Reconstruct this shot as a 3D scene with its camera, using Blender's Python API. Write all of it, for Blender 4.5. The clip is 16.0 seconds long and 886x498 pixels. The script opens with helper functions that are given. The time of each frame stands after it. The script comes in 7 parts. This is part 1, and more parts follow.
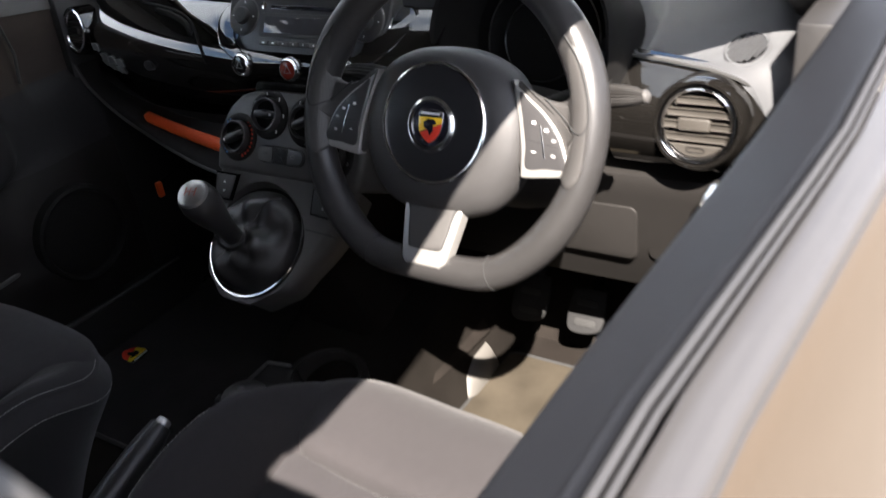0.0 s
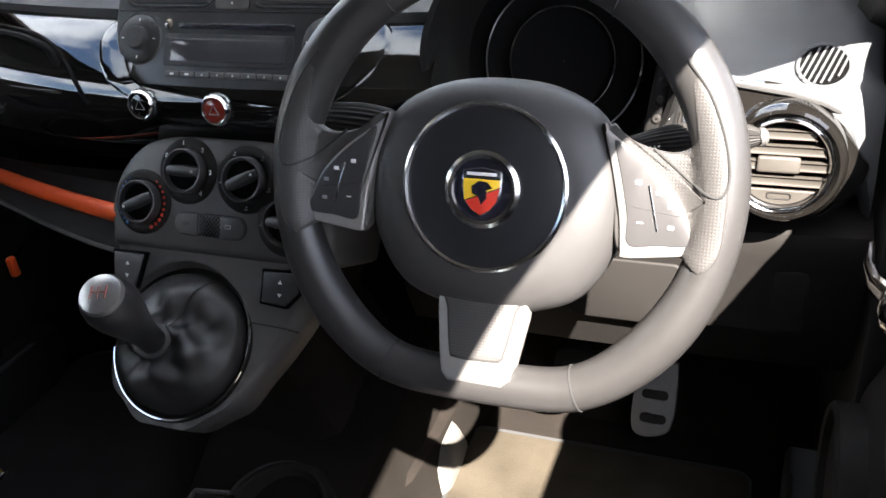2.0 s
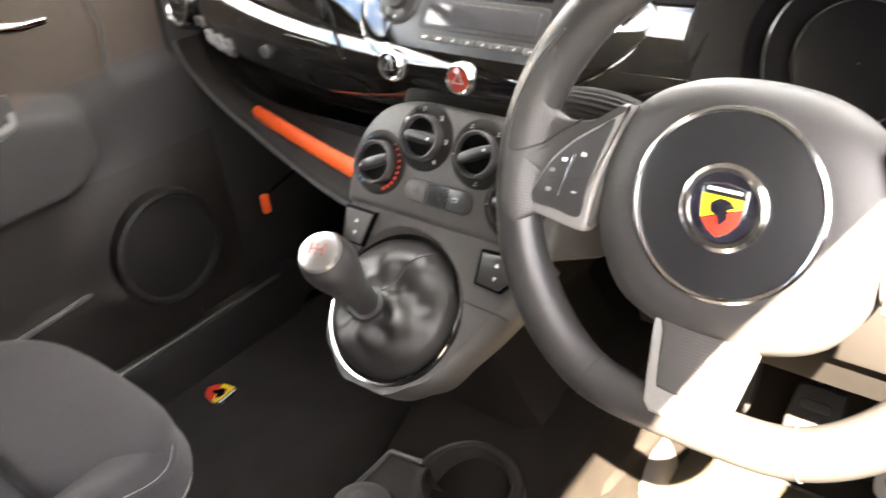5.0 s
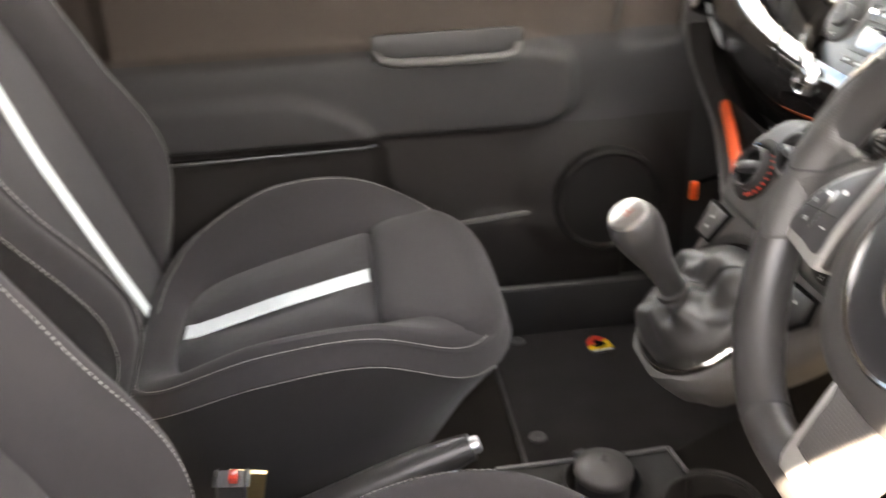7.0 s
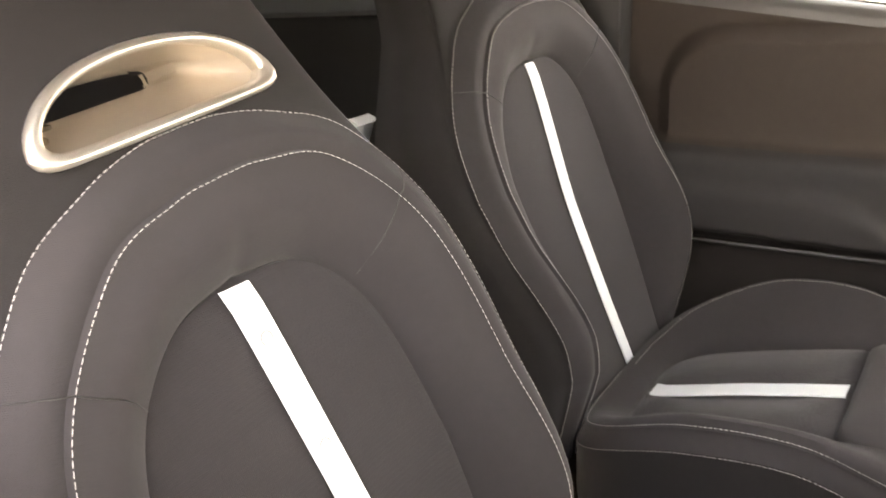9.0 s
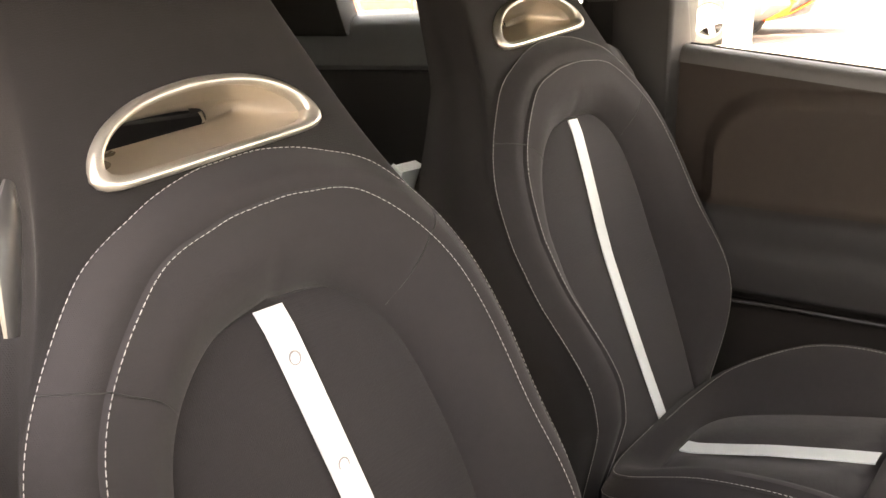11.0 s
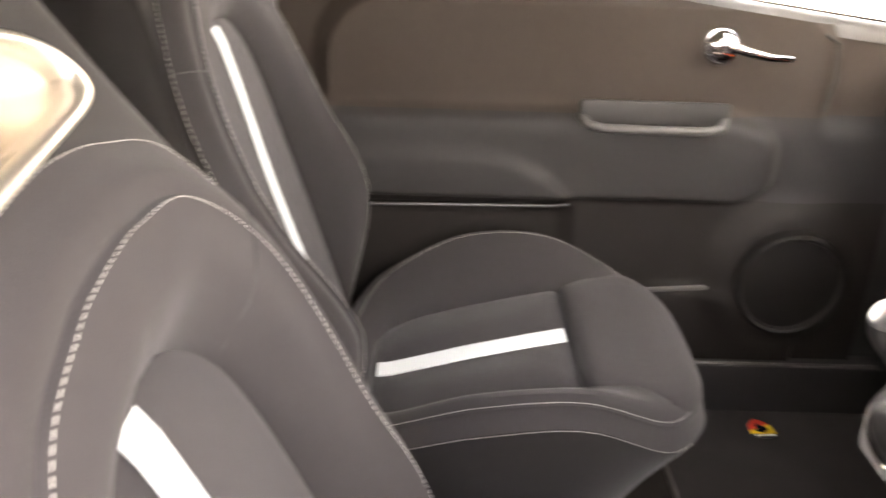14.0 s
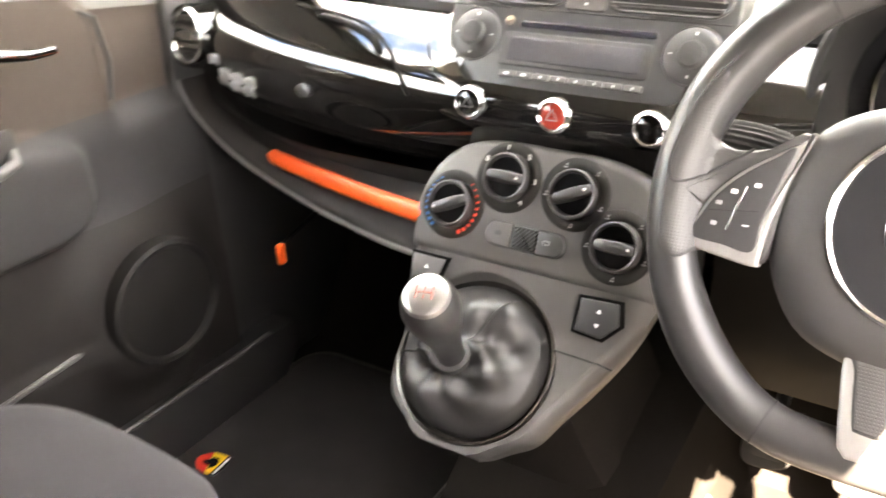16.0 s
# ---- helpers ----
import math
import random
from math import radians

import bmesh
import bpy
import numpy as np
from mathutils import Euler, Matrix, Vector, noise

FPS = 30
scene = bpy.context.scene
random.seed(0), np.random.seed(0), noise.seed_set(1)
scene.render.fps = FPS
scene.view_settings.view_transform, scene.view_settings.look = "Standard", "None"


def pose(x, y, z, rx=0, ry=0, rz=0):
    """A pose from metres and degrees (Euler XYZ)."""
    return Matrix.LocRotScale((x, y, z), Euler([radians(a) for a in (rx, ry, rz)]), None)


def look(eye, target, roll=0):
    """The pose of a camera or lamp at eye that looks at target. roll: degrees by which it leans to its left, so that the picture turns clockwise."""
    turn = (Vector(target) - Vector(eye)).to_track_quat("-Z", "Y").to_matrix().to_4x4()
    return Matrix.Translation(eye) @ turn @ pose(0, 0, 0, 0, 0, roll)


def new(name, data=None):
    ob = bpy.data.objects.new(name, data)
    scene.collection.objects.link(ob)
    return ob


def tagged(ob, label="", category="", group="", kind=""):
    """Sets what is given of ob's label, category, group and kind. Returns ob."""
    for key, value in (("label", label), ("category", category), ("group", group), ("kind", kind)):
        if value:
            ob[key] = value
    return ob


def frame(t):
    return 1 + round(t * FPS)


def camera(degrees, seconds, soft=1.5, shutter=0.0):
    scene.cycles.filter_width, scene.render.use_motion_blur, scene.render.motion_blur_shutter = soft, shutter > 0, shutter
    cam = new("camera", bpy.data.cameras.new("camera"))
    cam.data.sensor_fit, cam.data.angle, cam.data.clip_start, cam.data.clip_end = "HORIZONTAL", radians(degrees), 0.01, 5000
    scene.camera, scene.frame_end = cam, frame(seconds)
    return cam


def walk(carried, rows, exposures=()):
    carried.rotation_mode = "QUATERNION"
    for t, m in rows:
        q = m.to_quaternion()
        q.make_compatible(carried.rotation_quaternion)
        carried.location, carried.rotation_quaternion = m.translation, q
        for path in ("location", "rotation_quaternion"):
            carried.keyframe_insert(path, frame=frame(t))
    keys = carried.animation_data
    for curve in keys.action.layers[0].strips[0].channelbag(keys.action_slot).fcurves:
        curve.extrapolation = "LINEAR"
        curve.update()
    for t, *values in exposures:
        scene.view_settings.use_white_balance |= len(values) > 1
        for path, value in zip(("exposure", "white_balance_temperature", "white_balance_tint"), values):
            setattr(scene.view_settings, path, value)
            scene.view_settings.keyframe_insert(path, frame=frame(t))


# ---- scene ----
cam = camera(54.2, 16.0, shutter=0.5)
PATH = [
    (0, (0.836, -0.709, 1.285), (-0.184, 0.705, 0.305), -8.0),
    (0.5, (0.763, -0.546, 1.262), (-0.335, 0.822, 0.301), -7.3),
    (1, (0.69, -0.51, 1.251), (-0.378, 0.856, 0.255), -7.7),
    (1.5, (0.602, -0.53, 1.254), (-0.232, 0.973, 0.232), -6.3),
    (2, (0.526, -0.556, 1.243), (-0.132, 1.04, 0.234), -5.6),
    (2.5, (0.494, -0.585, 1.255), (-0.109, 1.067, 0.302), -5.6),
    (3, (0.487, -0.587, 1.257), (-0.127, 1.078, 0.336), -5.8),
    (3.2, (0.486, -0.588, 1.258), (-0.125, 1.078, 0.337), -5.4),
    (5.5, (0.565, -0.461, 1.217), (-0.819, 0.549, 0.185), -6.7),
    (6, (0.651, -0.436, 1.203), (-0.927, 0.282, 0.206), -5.3),
    (6.5, (0.713, -0.375, 1.206), (-0.942, 0.185, 0.233), -4.2),
    (7, (0.725, -0.32, 1.206), (-1.04, -0.129, 0.286), -2.4),
    (7.5, (0.736, -0.264, 1.203), (-1.057, -0.47, 0.343), -0.9),
    (8, (0.75, -0.215, 1.213), (-0.988, -0.759, 0.385), -2.4),
    (8.5, (0.761, -0.194, 1.217), (-0.86, -1.081, 0.453), -3.4),
    (9, (0.769, -0.167, 1.205), (-0.776, -1.245, 0.532), -3.3),
    (9.5, (0.781, -0.122, 1.202), (-0.722, -1.309, 0.625), -2.8),
    (12, (0.789, -0.114, 1.199), (-0.721, -1.313, 0.667), -0.8),
    (12.5, (0.77, -0.183, 1.207), (-0.755, -1.352, 0.651), -0.1),
    (13, (0.758, -0.3, 1.214), (-0.859, -1.266, 0.542), 1.2),
    (13.5, (0.737, -0.419, 1.24), (-1.047, -0.858, 0.449), 1.5),
    (14, (0.714, -0.511, 1.229), (-1.105, -0.465, 0.399), 2.2),
    (14.5, (0.643, -0.511, 1.211), (-1.133, -0.122, 0.380), 1.5),
    (15, (0.539, -0.499, 1.195), (-1.140, 0.028, 0.243), -1.8),
    (15.5, (0.432, -0.524, 1.197), (-0.921, 0.590, 0.232), -2.5),
    (16, (0.341, -0.569, 1.199), (-0.642, 0.92, 0.294), -2.5),
]

EXPOSURES = [
    (0.0, 2.87, 6100, 13), (0.5, 3.45, 5900, 12), (1.5, 3.82, 6100, 12), (3.2, 3.90, 6100, 12), (5.3, 6.14, 7650, 14),
    (6.5, 6.00, 7950, 15), (7.0, 5.65, 7550, 14), (7.4, 6.38, 7550, 14), (8.0, 6.15, 7950, 16), (8.5, 5.65, 8050, 16),
    (9.0, 5.36, 8050, 16), (12.5, 4.66, 8350, 18), (13.0, 4.65, 8350, 19), (13.5, 5.40, 8250, 18), (14.0, 5.80, 8050, 18),
    (14.5, 6.40, 7550, 15), (15.0, 6.55, 7550, 14), (15.5, 6.95, 7850, 14), (16.0, 6.60, 7650, 14),
]
walk(cam, [(t, look(eye, target, roll)) for t, eye, target, roll in PATH], EXPOSURES)

SUN_STRENGTH = 5.0
SKY_STRENGTH = 0.062

# ---------------------------------------------------------------- world, sun
SUN_DIR = Vector((1.0, -1.3, 1.74)).normalized()
world = bpy.data.worlds.new("sky_world")
world.use_nodes = True
scene.world = world
wn = world.node_tree.nodes
wl = world.node_tree.links
sky = wn.new("ShaderNodeTexSky")
sky.sky_type = "NISHITA"
sky.sun_disc = False
sky.sun_elevation = math.asin(SUN_DIR.z)
sky.sun_rotation = math.atan2(SUN_DIR.x, SUN_DIR.y)
sky.dust_density = 1.5
wco = wn.new("ShaderNodeTexCoord")
wmap = wn.new("ShaderNodeMapping")
wmap.inputs["Scale"].default_value = (2.2, 2.2, 5.0)
wno = wn.new("ShaderNodeTexNoise")
wno.inputs["Scale"].default_value = 1.6
wno.inputs["Detail"].default_value = 6
wra = wn.new("ShaderNodeValToRGB")
wra.color_ramp.elements[0].position, wra.color_ramp.elements[1].position = 0.38, 0.54
wmx = wn.new("ShaderNodeMixRGB")
wmx.inputs["Color2"].default_value = (7.0, 7.0, 7.2, 1)
wl.new(wco.outputs["Generated"], wmap.inputs["Vector"])
wl.new(wmap.outputs["Vector"], wno.inputs["Vector"])
wl.new(wno.outputs["Fac"], wra.inputs["Fac"])
wl.new(wra.outputs["Color"], wmx.inputs["Fac"])
wl.new(sky.outputs["Color"], wmx.inputs["Color1"])
wl.new(wmx.outputs["Color"], wn["Background"].inputs["Color"])
wn["Background"].inputs["Strength"].default_value = SKY_STRENGTH

sun = new("sun", bpy.data.lights.new("sun", "SUN"))
sun.data.energy, sun.data.angle, sun.data.color = SUN_STRENGTH, radians(0.55), (1.0, 0.885, 0.735)
sun.matrix_world = look(SUN_DIR * 10, (0, 0, 0))


# ---------------------------------------------------------------- materials
def material(name, color, rough=0.5, metal=0.0, var=0.15, scale=60.0, bump=0.0, bump_scale=400.0, coat=0.0, spec=0.5,
             stain=0.0, rough_var=0.1, sheen=0.0, kind="noise", turned=22):
    """A procedural surface: colour that varies at a coarse and a fine scale, uneven gloss, fine relief."""
    m = bpy.data.materials.new(name)
    m.use_nodes = True
    n, l = m.node_tree.nodes, m.node_tree.links
    b = n["Principled BSDF"]
    b.inputs["Metallic"].default_value = metal
    b.inputs["Specular IOR Level"].default_value = spec
    b.inputs["Coat Weight"].default_value = coat
    b.inputs["Coat Roughness"].default_value = 0.03
    b.inputs["Sheen Weight"].default_value = sheen
    co = n.new("ShaderNodeTexCoord")
    big = n.new("ShaderNodeTexNoise")
    big.inputs["Scale"].default_value = scale / 8
    big.inputs["Detail"].default_value = 4
    fine = n.new("ShaderNodeTexNoise")
    fine.inputs["Scale"].default_value = scale * 4
    fine.inputs["Detail"].default_value = 3
    add = n.new("ShaderNodeMath")
    add.operation = "ADD"
    mulf = n.new("ShaderNodeMath")
    mulf.operation = "MULTIPLY"
    mulf.inputs[1].default_value = 0.5
    l.new(co.outputs["Object"], big.inputs["Vector"])
    l.new(co.outputs["Object"], fine.inputs["Vector"])
    l.new(fine.outputs["Fac"], mulf.inputs[0])
    l.new(big.outputs["Fac"], add.inputs[0])
    l.new(mulf.outputs[0], add.inputs[1])
    mr = n.new("ShaderNodeMapRange")
    mr.inputs["From Min"].default_value, mr.inputs["From Max"].default_value = 0.45, 1.05
    mr.inputs["To Min"].default_value, mr.inputs["To Max"].default_value = 1 - var, 1 + var
    l.new(add.outputs[0], mr.inputs["Value"])
    mix = n.new("ShaderNodeVectorMath")
    mix.operation = "SCALE"
    mix.inputs[0].default_value = color
    l.new(mr.outputs["Result"], mix.inputs["Scale"])
    l.new(mix.outputs["Vector"], b.inputs["Base Color"])
    rr = n.new("ShaderNodeMapRange")
    rr.inputs["From Min"].default_value, rr.inputs["From Max"].default_value = 0.3, 0.7
    rr.inputs["To Min"].default_value = max(0.01, rough * (1 - rough_var))
    rr.inputs["To Max"].default_value = min(1.0, rough * (1 + rough_var))
    l.new(big.outputs["Fac"], rr.inputs["Value"])
    l.new(rr.outputs["Result"], b.inputs["Roughness"])
    if bump:
        if kind == "dots":
            tex = n.new("ShaderNodeTexVoronoi")
            tex.inputs["Scale"].default_value = bump_scale
            tex.inputs["Randomness"].default_value = 0.0
            hole = n.new("ShaderNodeMapRange")
            hole.interpolation_type = "SMOOTHSTEP"
            hole.inputs["From Min"].default_value, hole.inputs["From Max"].default_value = 0.14, 0.32
            l.new(tex.outputs["Distance"], hole.inputs["Value"])
            out = hole.outputs["Result"]
        elif kind == "weave":
            tex = n.new("ShaderNodeTexVoronoi")
            tex.inputs["Scale"].default_value = bump_scale
            tex.inputs["Randomness"].default_value = 0.35
            out = tex.outputs["Distance"]
        elif kind == "grain":
            tex = n.new("ShaderNodeTexVoronoi")
            tex.feature = "DISTANCE_TO_EDGE"
            tex.inputs["Scale"].default_value = bump_scale
            out = tex.outputs["Distance"]
        else:
            tex = n.new("ShaderNodeTexNoise")
            tex.inputs["Scale"].default_value = bump_scale
            tex.inputs["Detail"].default_value = 4
            out = tex.outputs["Fac"]
        if kind == "dots":
            turn = n.new("ShaderNodeMapping")
            turn.inputs["Rotation"].default_value = (radians(turned), 0, 0)
            l.new(co.outputs["Object"], turn.inputs["Vector"])
            flat = n.new("ShaderNodeMapping")
            flat.inputs["Scale"].default_value = (1, 0, 1)
            l.new(turn.outputs["Vector"], flat.inputs["Vector"])
            l.new(flat.outputs["Vector"], tex.inputs["Vector"])
        else:
            l.new(co.outputs["Object"], tex.inputs["Vector"])
        bu = n.new("ShaderNodeBump")
        bu.inputs["Strength"].default_value = bump
        bu.inputs["Distance"].default_value = 0.4 / bump_scale
        l.new(out, bu.inputs["Height"])
        l.new(bu.outputs["Normal"], b.inputs["Normal"])
    return m


FABRIC = material("seat_fabric", (0.0300, 0.0275, 0.0288), 0.92, var=0.10, scale=25, bump=0.55, bump_scale=900, kind="weave", sheen=0.08, spec=0.2)
FABRIC_INSERT = material("seat_insert_fabric", (0.0262, 0.0242, 0.0258), 0.95, var=0.10, scale=22, bump=0.7, bump_scale=620, kind="weave", sheen=0.15, spec=0.15)
FABRIC_SIDE = material("seat_side_fabric", (0.0152, 0.0140, 0.0142), 0.95, var=0.10, scale=25, bump=0.5, bump_scale=800, kind="weave", sheen=0.12, spec=0.15)
STRIPE = material("stripe_leather", (0.68, 0.73, 0.75), 0.38, var=0.05, scale=40, bump=0.15, bump_scale=900, kind="grain")
STITCH = material("stitch_thread", (0.42, 0.405, 0.39), 0.8, var=0.1, scale=300)
PLASTIC = material("black_plastic", (0.021, 0.020, 0.020), 0.5, var=0.15, scale=30, bump=0.3, bump_scale=1100, kind="grain")
PLASTIC_DOOR = material("door_plastic", (0.0265, 0.0252, 0.0254), 0.64, spec=0.25, var=0.12, scale=18, bump=0.35, bump_scale=900, kind="grain")
PLASTIC_GREY = material("console_plastic", (0.070, 0.067, 0.065), 0.45, var=0.08, scale=20, bump=0.25, bump_scale=1300, kind="grain")
RADIO_GREY = material("radio_plastic", (0.034, 0.034, 0.035), 0.38, var=0.06, scale=20, bump=0.1, bump_scale=1500)
DASH_PAD = material("dash_pad", (0.060, 0.062, 0.066), 0.62, spec=0.3, var=0.10, scale=12, bump=0.4, bump_scale=800, kind="grain")
CORNER = material("dash_corner_plastic", (0.083, 0.078, 0.071), 0.55, var=0.08, scale=14, bump=0.35, bump_scale=900, kind="grain")
GLOSS = material("piano_black", (0.006, 0.0055, 0.005), 0.035, var=0.1, scale=10, coat=0.6, rough_var=0.4)
LEATHER = material("black_leather", (0.0262, 0.0252, 0.0252), 0.36, var=0.12, scale=30, bump=0.25, bump_scale=900, kind="grain")
LEATHER_DOT = material("perforated_leather", (0.042, 0.040, 0.039), 0.5, var=0.1, scale=30, bump=0.30, bump_scale=420, kind="dots")
PANEL_DOT = material("perforated_panel_leather", (0.042, 0.040, 0.039), 0.5, var=0.1, scale=30, bump=0.30, bump_scale=420, kind="dots", turned=35)
GAITER = material("gaiter_leather", (0.022, 0.021, 0.0208), 0.44, var=0.12, scale=30, bump=0.4, bump_scale=700, kind="grain")
AIRBAG = material("airbag_cover", (0.033, 0.0318, 0.032), 0.52, var=0.08, scale=25, bump=0.35, bump_scale=900, kind="grain")
SILVER = material("spoke_silver", (0.36, 0.35, 0.335), 0.34, metal=0.55, var=0.05, scale=30, bump=0.03, bump_scale=2000)
CHROME = material("chrome", (0.82, 0.82, 0.82), 0.05, metal=1.0, var=0.03, scale=20, rough_var=0.3)
RING = material("satin_chrome", (0.80, 0.80, 0.80), 0.16, metal=1.0, var=0.03, scale=20)
LOWER_DASH = material("lower_dash_plastic", (0.0115, 0.0105, 0.0098), 0.6, spec=0.22, var=0.12, scale=20, bump=0.3, bump_scale=1000, kind="grain")
SATIN = material("satin_metal", (0.68, 0.64, 0.575), 0.36, metal=0.85, var=0.05, scale=30, rough_var=0.25)
PEDAL_PAD = material("worn_pedal_aluminium", (0.34, 0.34, 0.34), 0.5, metal=0.35, var=0.12, scale=60, bump=0.1, bump_scale=500)
BOWL_METAL = material("satin_bowl_metal", (0.53, 0.47, 0.39), 0.34, metal=0.62, var=0.06, scale=30, rough_var=0.25)
GOLD = material("zinc_gold_strap", (0.62, 0.47, 0.24), 0.35, metal=0.9, var=0.06, scale=30)
DOOR_UPPER = material("brown_door_plastic", (0.0420, 0.0330, 0.0276), 0.72, spec=0.22, var=0.12, scale=18, bump=0.35, bump_scale=900, kind="grain")
DOOR_LOWER = material("dark_door_plastic", (0.0145, 0.0122, 0.0111), 0.65, spec=0.3, var=0.12, scale=18, bump=0.35, bump_scale=900, kind="grain")
# rear ledge: pale blue-grey holds the sky's reflection on its top
LEDGE_SHEEN = material("ledge_plastic_sky_sheen", (0.115, 0.125, 0.13), 0.45, var=0.08, scale=18, bump=0.25, bump_scale=900, kind="grain")
SWITCH = material("switch_plastic", (0.036, 0.035, 0.036), 0.36, var=0.08, scale=30, bump=0.15, bump_scale=1300, kind="grain")
EMBLEM = material("bright_emblem", (0.62, 0.62, 0.62), 0.30, metal=0.35, var=0.04, scale=30)
BRIGHT = material("bright_plated_plastic", (0.50, 0.50, 0.51), 0.09, metal=1.0, var=0.03, scale=20)
# hood and trip strip: their shade is put into this near-black colour
POD = material("shaded_hood_plastic", (0.0062, 0.0060, 0.0060), 0.65, spec=0.12, var=0.1, scale=25, bump=0.25, bump_scale=1200, kind="grain")
DISC = material("satin_black_disc", (0.012, 0.012, 0.0135), 0.38, var=0.08, scale=25, bump=0.15, bump_scale=1200, kind="grain")
SLAT = material("vent_slat_plastic", (0.040, 0.036, 0.031), 0.5, var=0.08, scale=25, bump=0.2, bump_scale=1200, kind="grain")
KNOB_CAP = material("knob_cap_aluminium", (0.36, 0.35, 0.34), 0.34, metal=0.85, var=0.10, scale=60, bump=0.08, bump_scale=500)
DUSTY_MAT = material("dusty_mat_carpet", (0.047, 0.040, 0.030), 1.0, var=0.35, scale=110, bump=1.0, bump_scale=700, spec=0.05)
# rubber pads, darker to make up for footwell shade that the sun misses
PEDAL_SHADED = material("worn_shaded_pedal_rubber", (0.019, 0.019, 0.0195), 0.65, spec=0.25, var=0.15, scale=60, bump=0.3, bump_scale=300)
PEDAL_METAL = material("brushed_aluminium", (0.50, 0.50, 0.50), 0.4, metal=0.9, var=0.08, scale=60, bump=0.1, bump_scale=500)
TUNNEL = material("tunnel_carpet", (0.0105, 0.0092, 0.0080), 1.0, var=0.3, scale=90, bump=0.9, bump_scale=650, spec=0.03)
TRAY = material("tray_plastic", (0.0135, 0.0118, 0.0105), 0.6, spec=0.3, var=0.12, scale=25, bump=0.3, bump_scale=1000, kind="grain")
RUBBER = material("rubber", (0.02, 0.02, 0.02), 0.75, var=0.15, scale=40, bump=0.2, bump_scale=500)
ORANGE = material("orange_plastic", (0.72, 0.085, 0.012), 0.42, var=0.08, scale=25, bump=0.1, bump_scale=700)
RED_BTN = material("red_button", (0.26, 0.030, 0.020), 0.16, var=0.06, scale=30, coat=0.4)
CARPET = material("carpet", (0.0165, 0.0140, 0.0122), 1.0, var=0.35, scale=90, bump=1.0, bump_scale=650, spec=0.05)
MAT = material("mat_carpet", (0.0185, 0.0165, 0.0158), 1.0, var=0.3, scale=120, bump=0.9, bump_scale=900, spec=0.05, sheen=0.1)
VINYL_EDGE = material("mat_edge", (0.05, 0.046, 0.043), 0.6, var=0.1, scale=60, bump=0.2, bump_scale=600)
HEADLINER = material("headliner", (0.13, 0.125, 0.12), 0.95, var=0.06, scale=30, bump=0.3, bump_scale=900)
PILLAR = material("pillar_trim", (0.0105, 0.0098, 0.0095), 0.6, var=0.1, scale=25, bump=0.3, bump_scale=900)
PAINT = material("car_paint", (0.054, 0.0395, 0.0265), 0.42, metal=0.15, var=0.06, scale=14, coat=0.25, bump=0.02, bump_scale=3000)
# same body paint as above, with the sky's reflection put into the colour
SHOULDER_SHEEN = material("car_paint_sky_sheen", (0.052, 0.0495, 0.0500), 0.40, metal=0.2, var=0.06, scale=14, coat=0.25, bump=0.02, bump_scale=3000)
SEAL = material("window_seal", (0.032, 0.032, 0.034), 0.6, var=0.1, scale=60, bump=0.2, bump_scale=600)
SILL_TOP = material("sill_plastic", (0.0070, 0.0076, 0.0095), 0.55, spec=0.16, var=0.08, scale=25, bump=0.3, bump_scale=1000, kind="grain")
WHITE_MARK = material("white_print", (0.75, 0.75, 0.74), 0.5, var=0.02)
BLUE_MARK = material("blue_print", (0.03, 0.16, 0.45), 0.45, var=0.02)
RED_MARK = material("red_print", (0.70, 0.05, 0.02), 0.45, var=0.02)
SHIFT_RED = material("worn_red_print", (0.30, 0.075, 0.055), 0.5, var=0.1)
YELLOW = material("badge_yellow", (0.85, 0.55, 0.03), 0.25, var=0.03, coat=0.5)
BADGE_RED = material("badge_red", (0.68, 0.05, 0.03), 0.25, var=0.03, coat=0.5)
BADGE_BLACK = material("badge_black", (0.012, 0.012, 0.02), 0.2, var=0.05, coat=0.5)
SCREEN = material("display_screen", (0.055, 0.055, 0.060), 0.10, var=0.08, scale=8, coat=0.5)
ASPHALT = material("asphalt", (0.15, 0.137, 0.12), 0.9, var=0.25, scale=6, bump=0.6, bump_scale=120)
BRICK_WALL = material("far_wall", (0.50, 0.45, 0.40), 0.85, var=0.2, scale=6, bump=0.2, bump_scale=40)
ORANGE_PAINT = material("orange_car_paint", (0.42, 0.055, 0.008), 0.25, var=0.05, scale=8, coat=0.8)
WHITE_PAINT = material("white_car_paint", (0.8, 0.8, 0.78), 0.25, var=0.03, scale=8, coat=0.8)
TYRE = material("tyre_rubber", (0.025, 0.025, 0.026), 0.8, var=0.15, scale=60, bump=0.3, bump_scale=200)
ALLOY = material("alloy_rim", (0.6, 0.6, 0.6), 0.3, metal=0.9, var=0.05)
GLASS = bpy.data.materials.new("glass")
GLASS.use_nodes = True
gn = GLASS.node_tree
gb = gn.nodes["Principled BSDF"]
gb.inputs["Base Color"].default_value = (0.93, 0.97, 0.95, 1)
gb.inputs["Roughness"].default_value = 0.0
gb.inputs["IOR"].default_value = 1.45
gb.inputs["Transmission Weight"].default_value = 1.0
OPAQUE_PANE = material("opaque_dark_pane", (0.02, 0.022, 0.022), 0.04, var=0.05, scale=4, coat=0.3)
DIAL_FACE = material("dial_face", (0.003, 0.003, 0.0032), 0.7, var=0.08, scale=30, spec=0.05)
FAINT_MARK = material("grey_print", (0.28, 0.28, 0.28), 0.5, var=0.05)


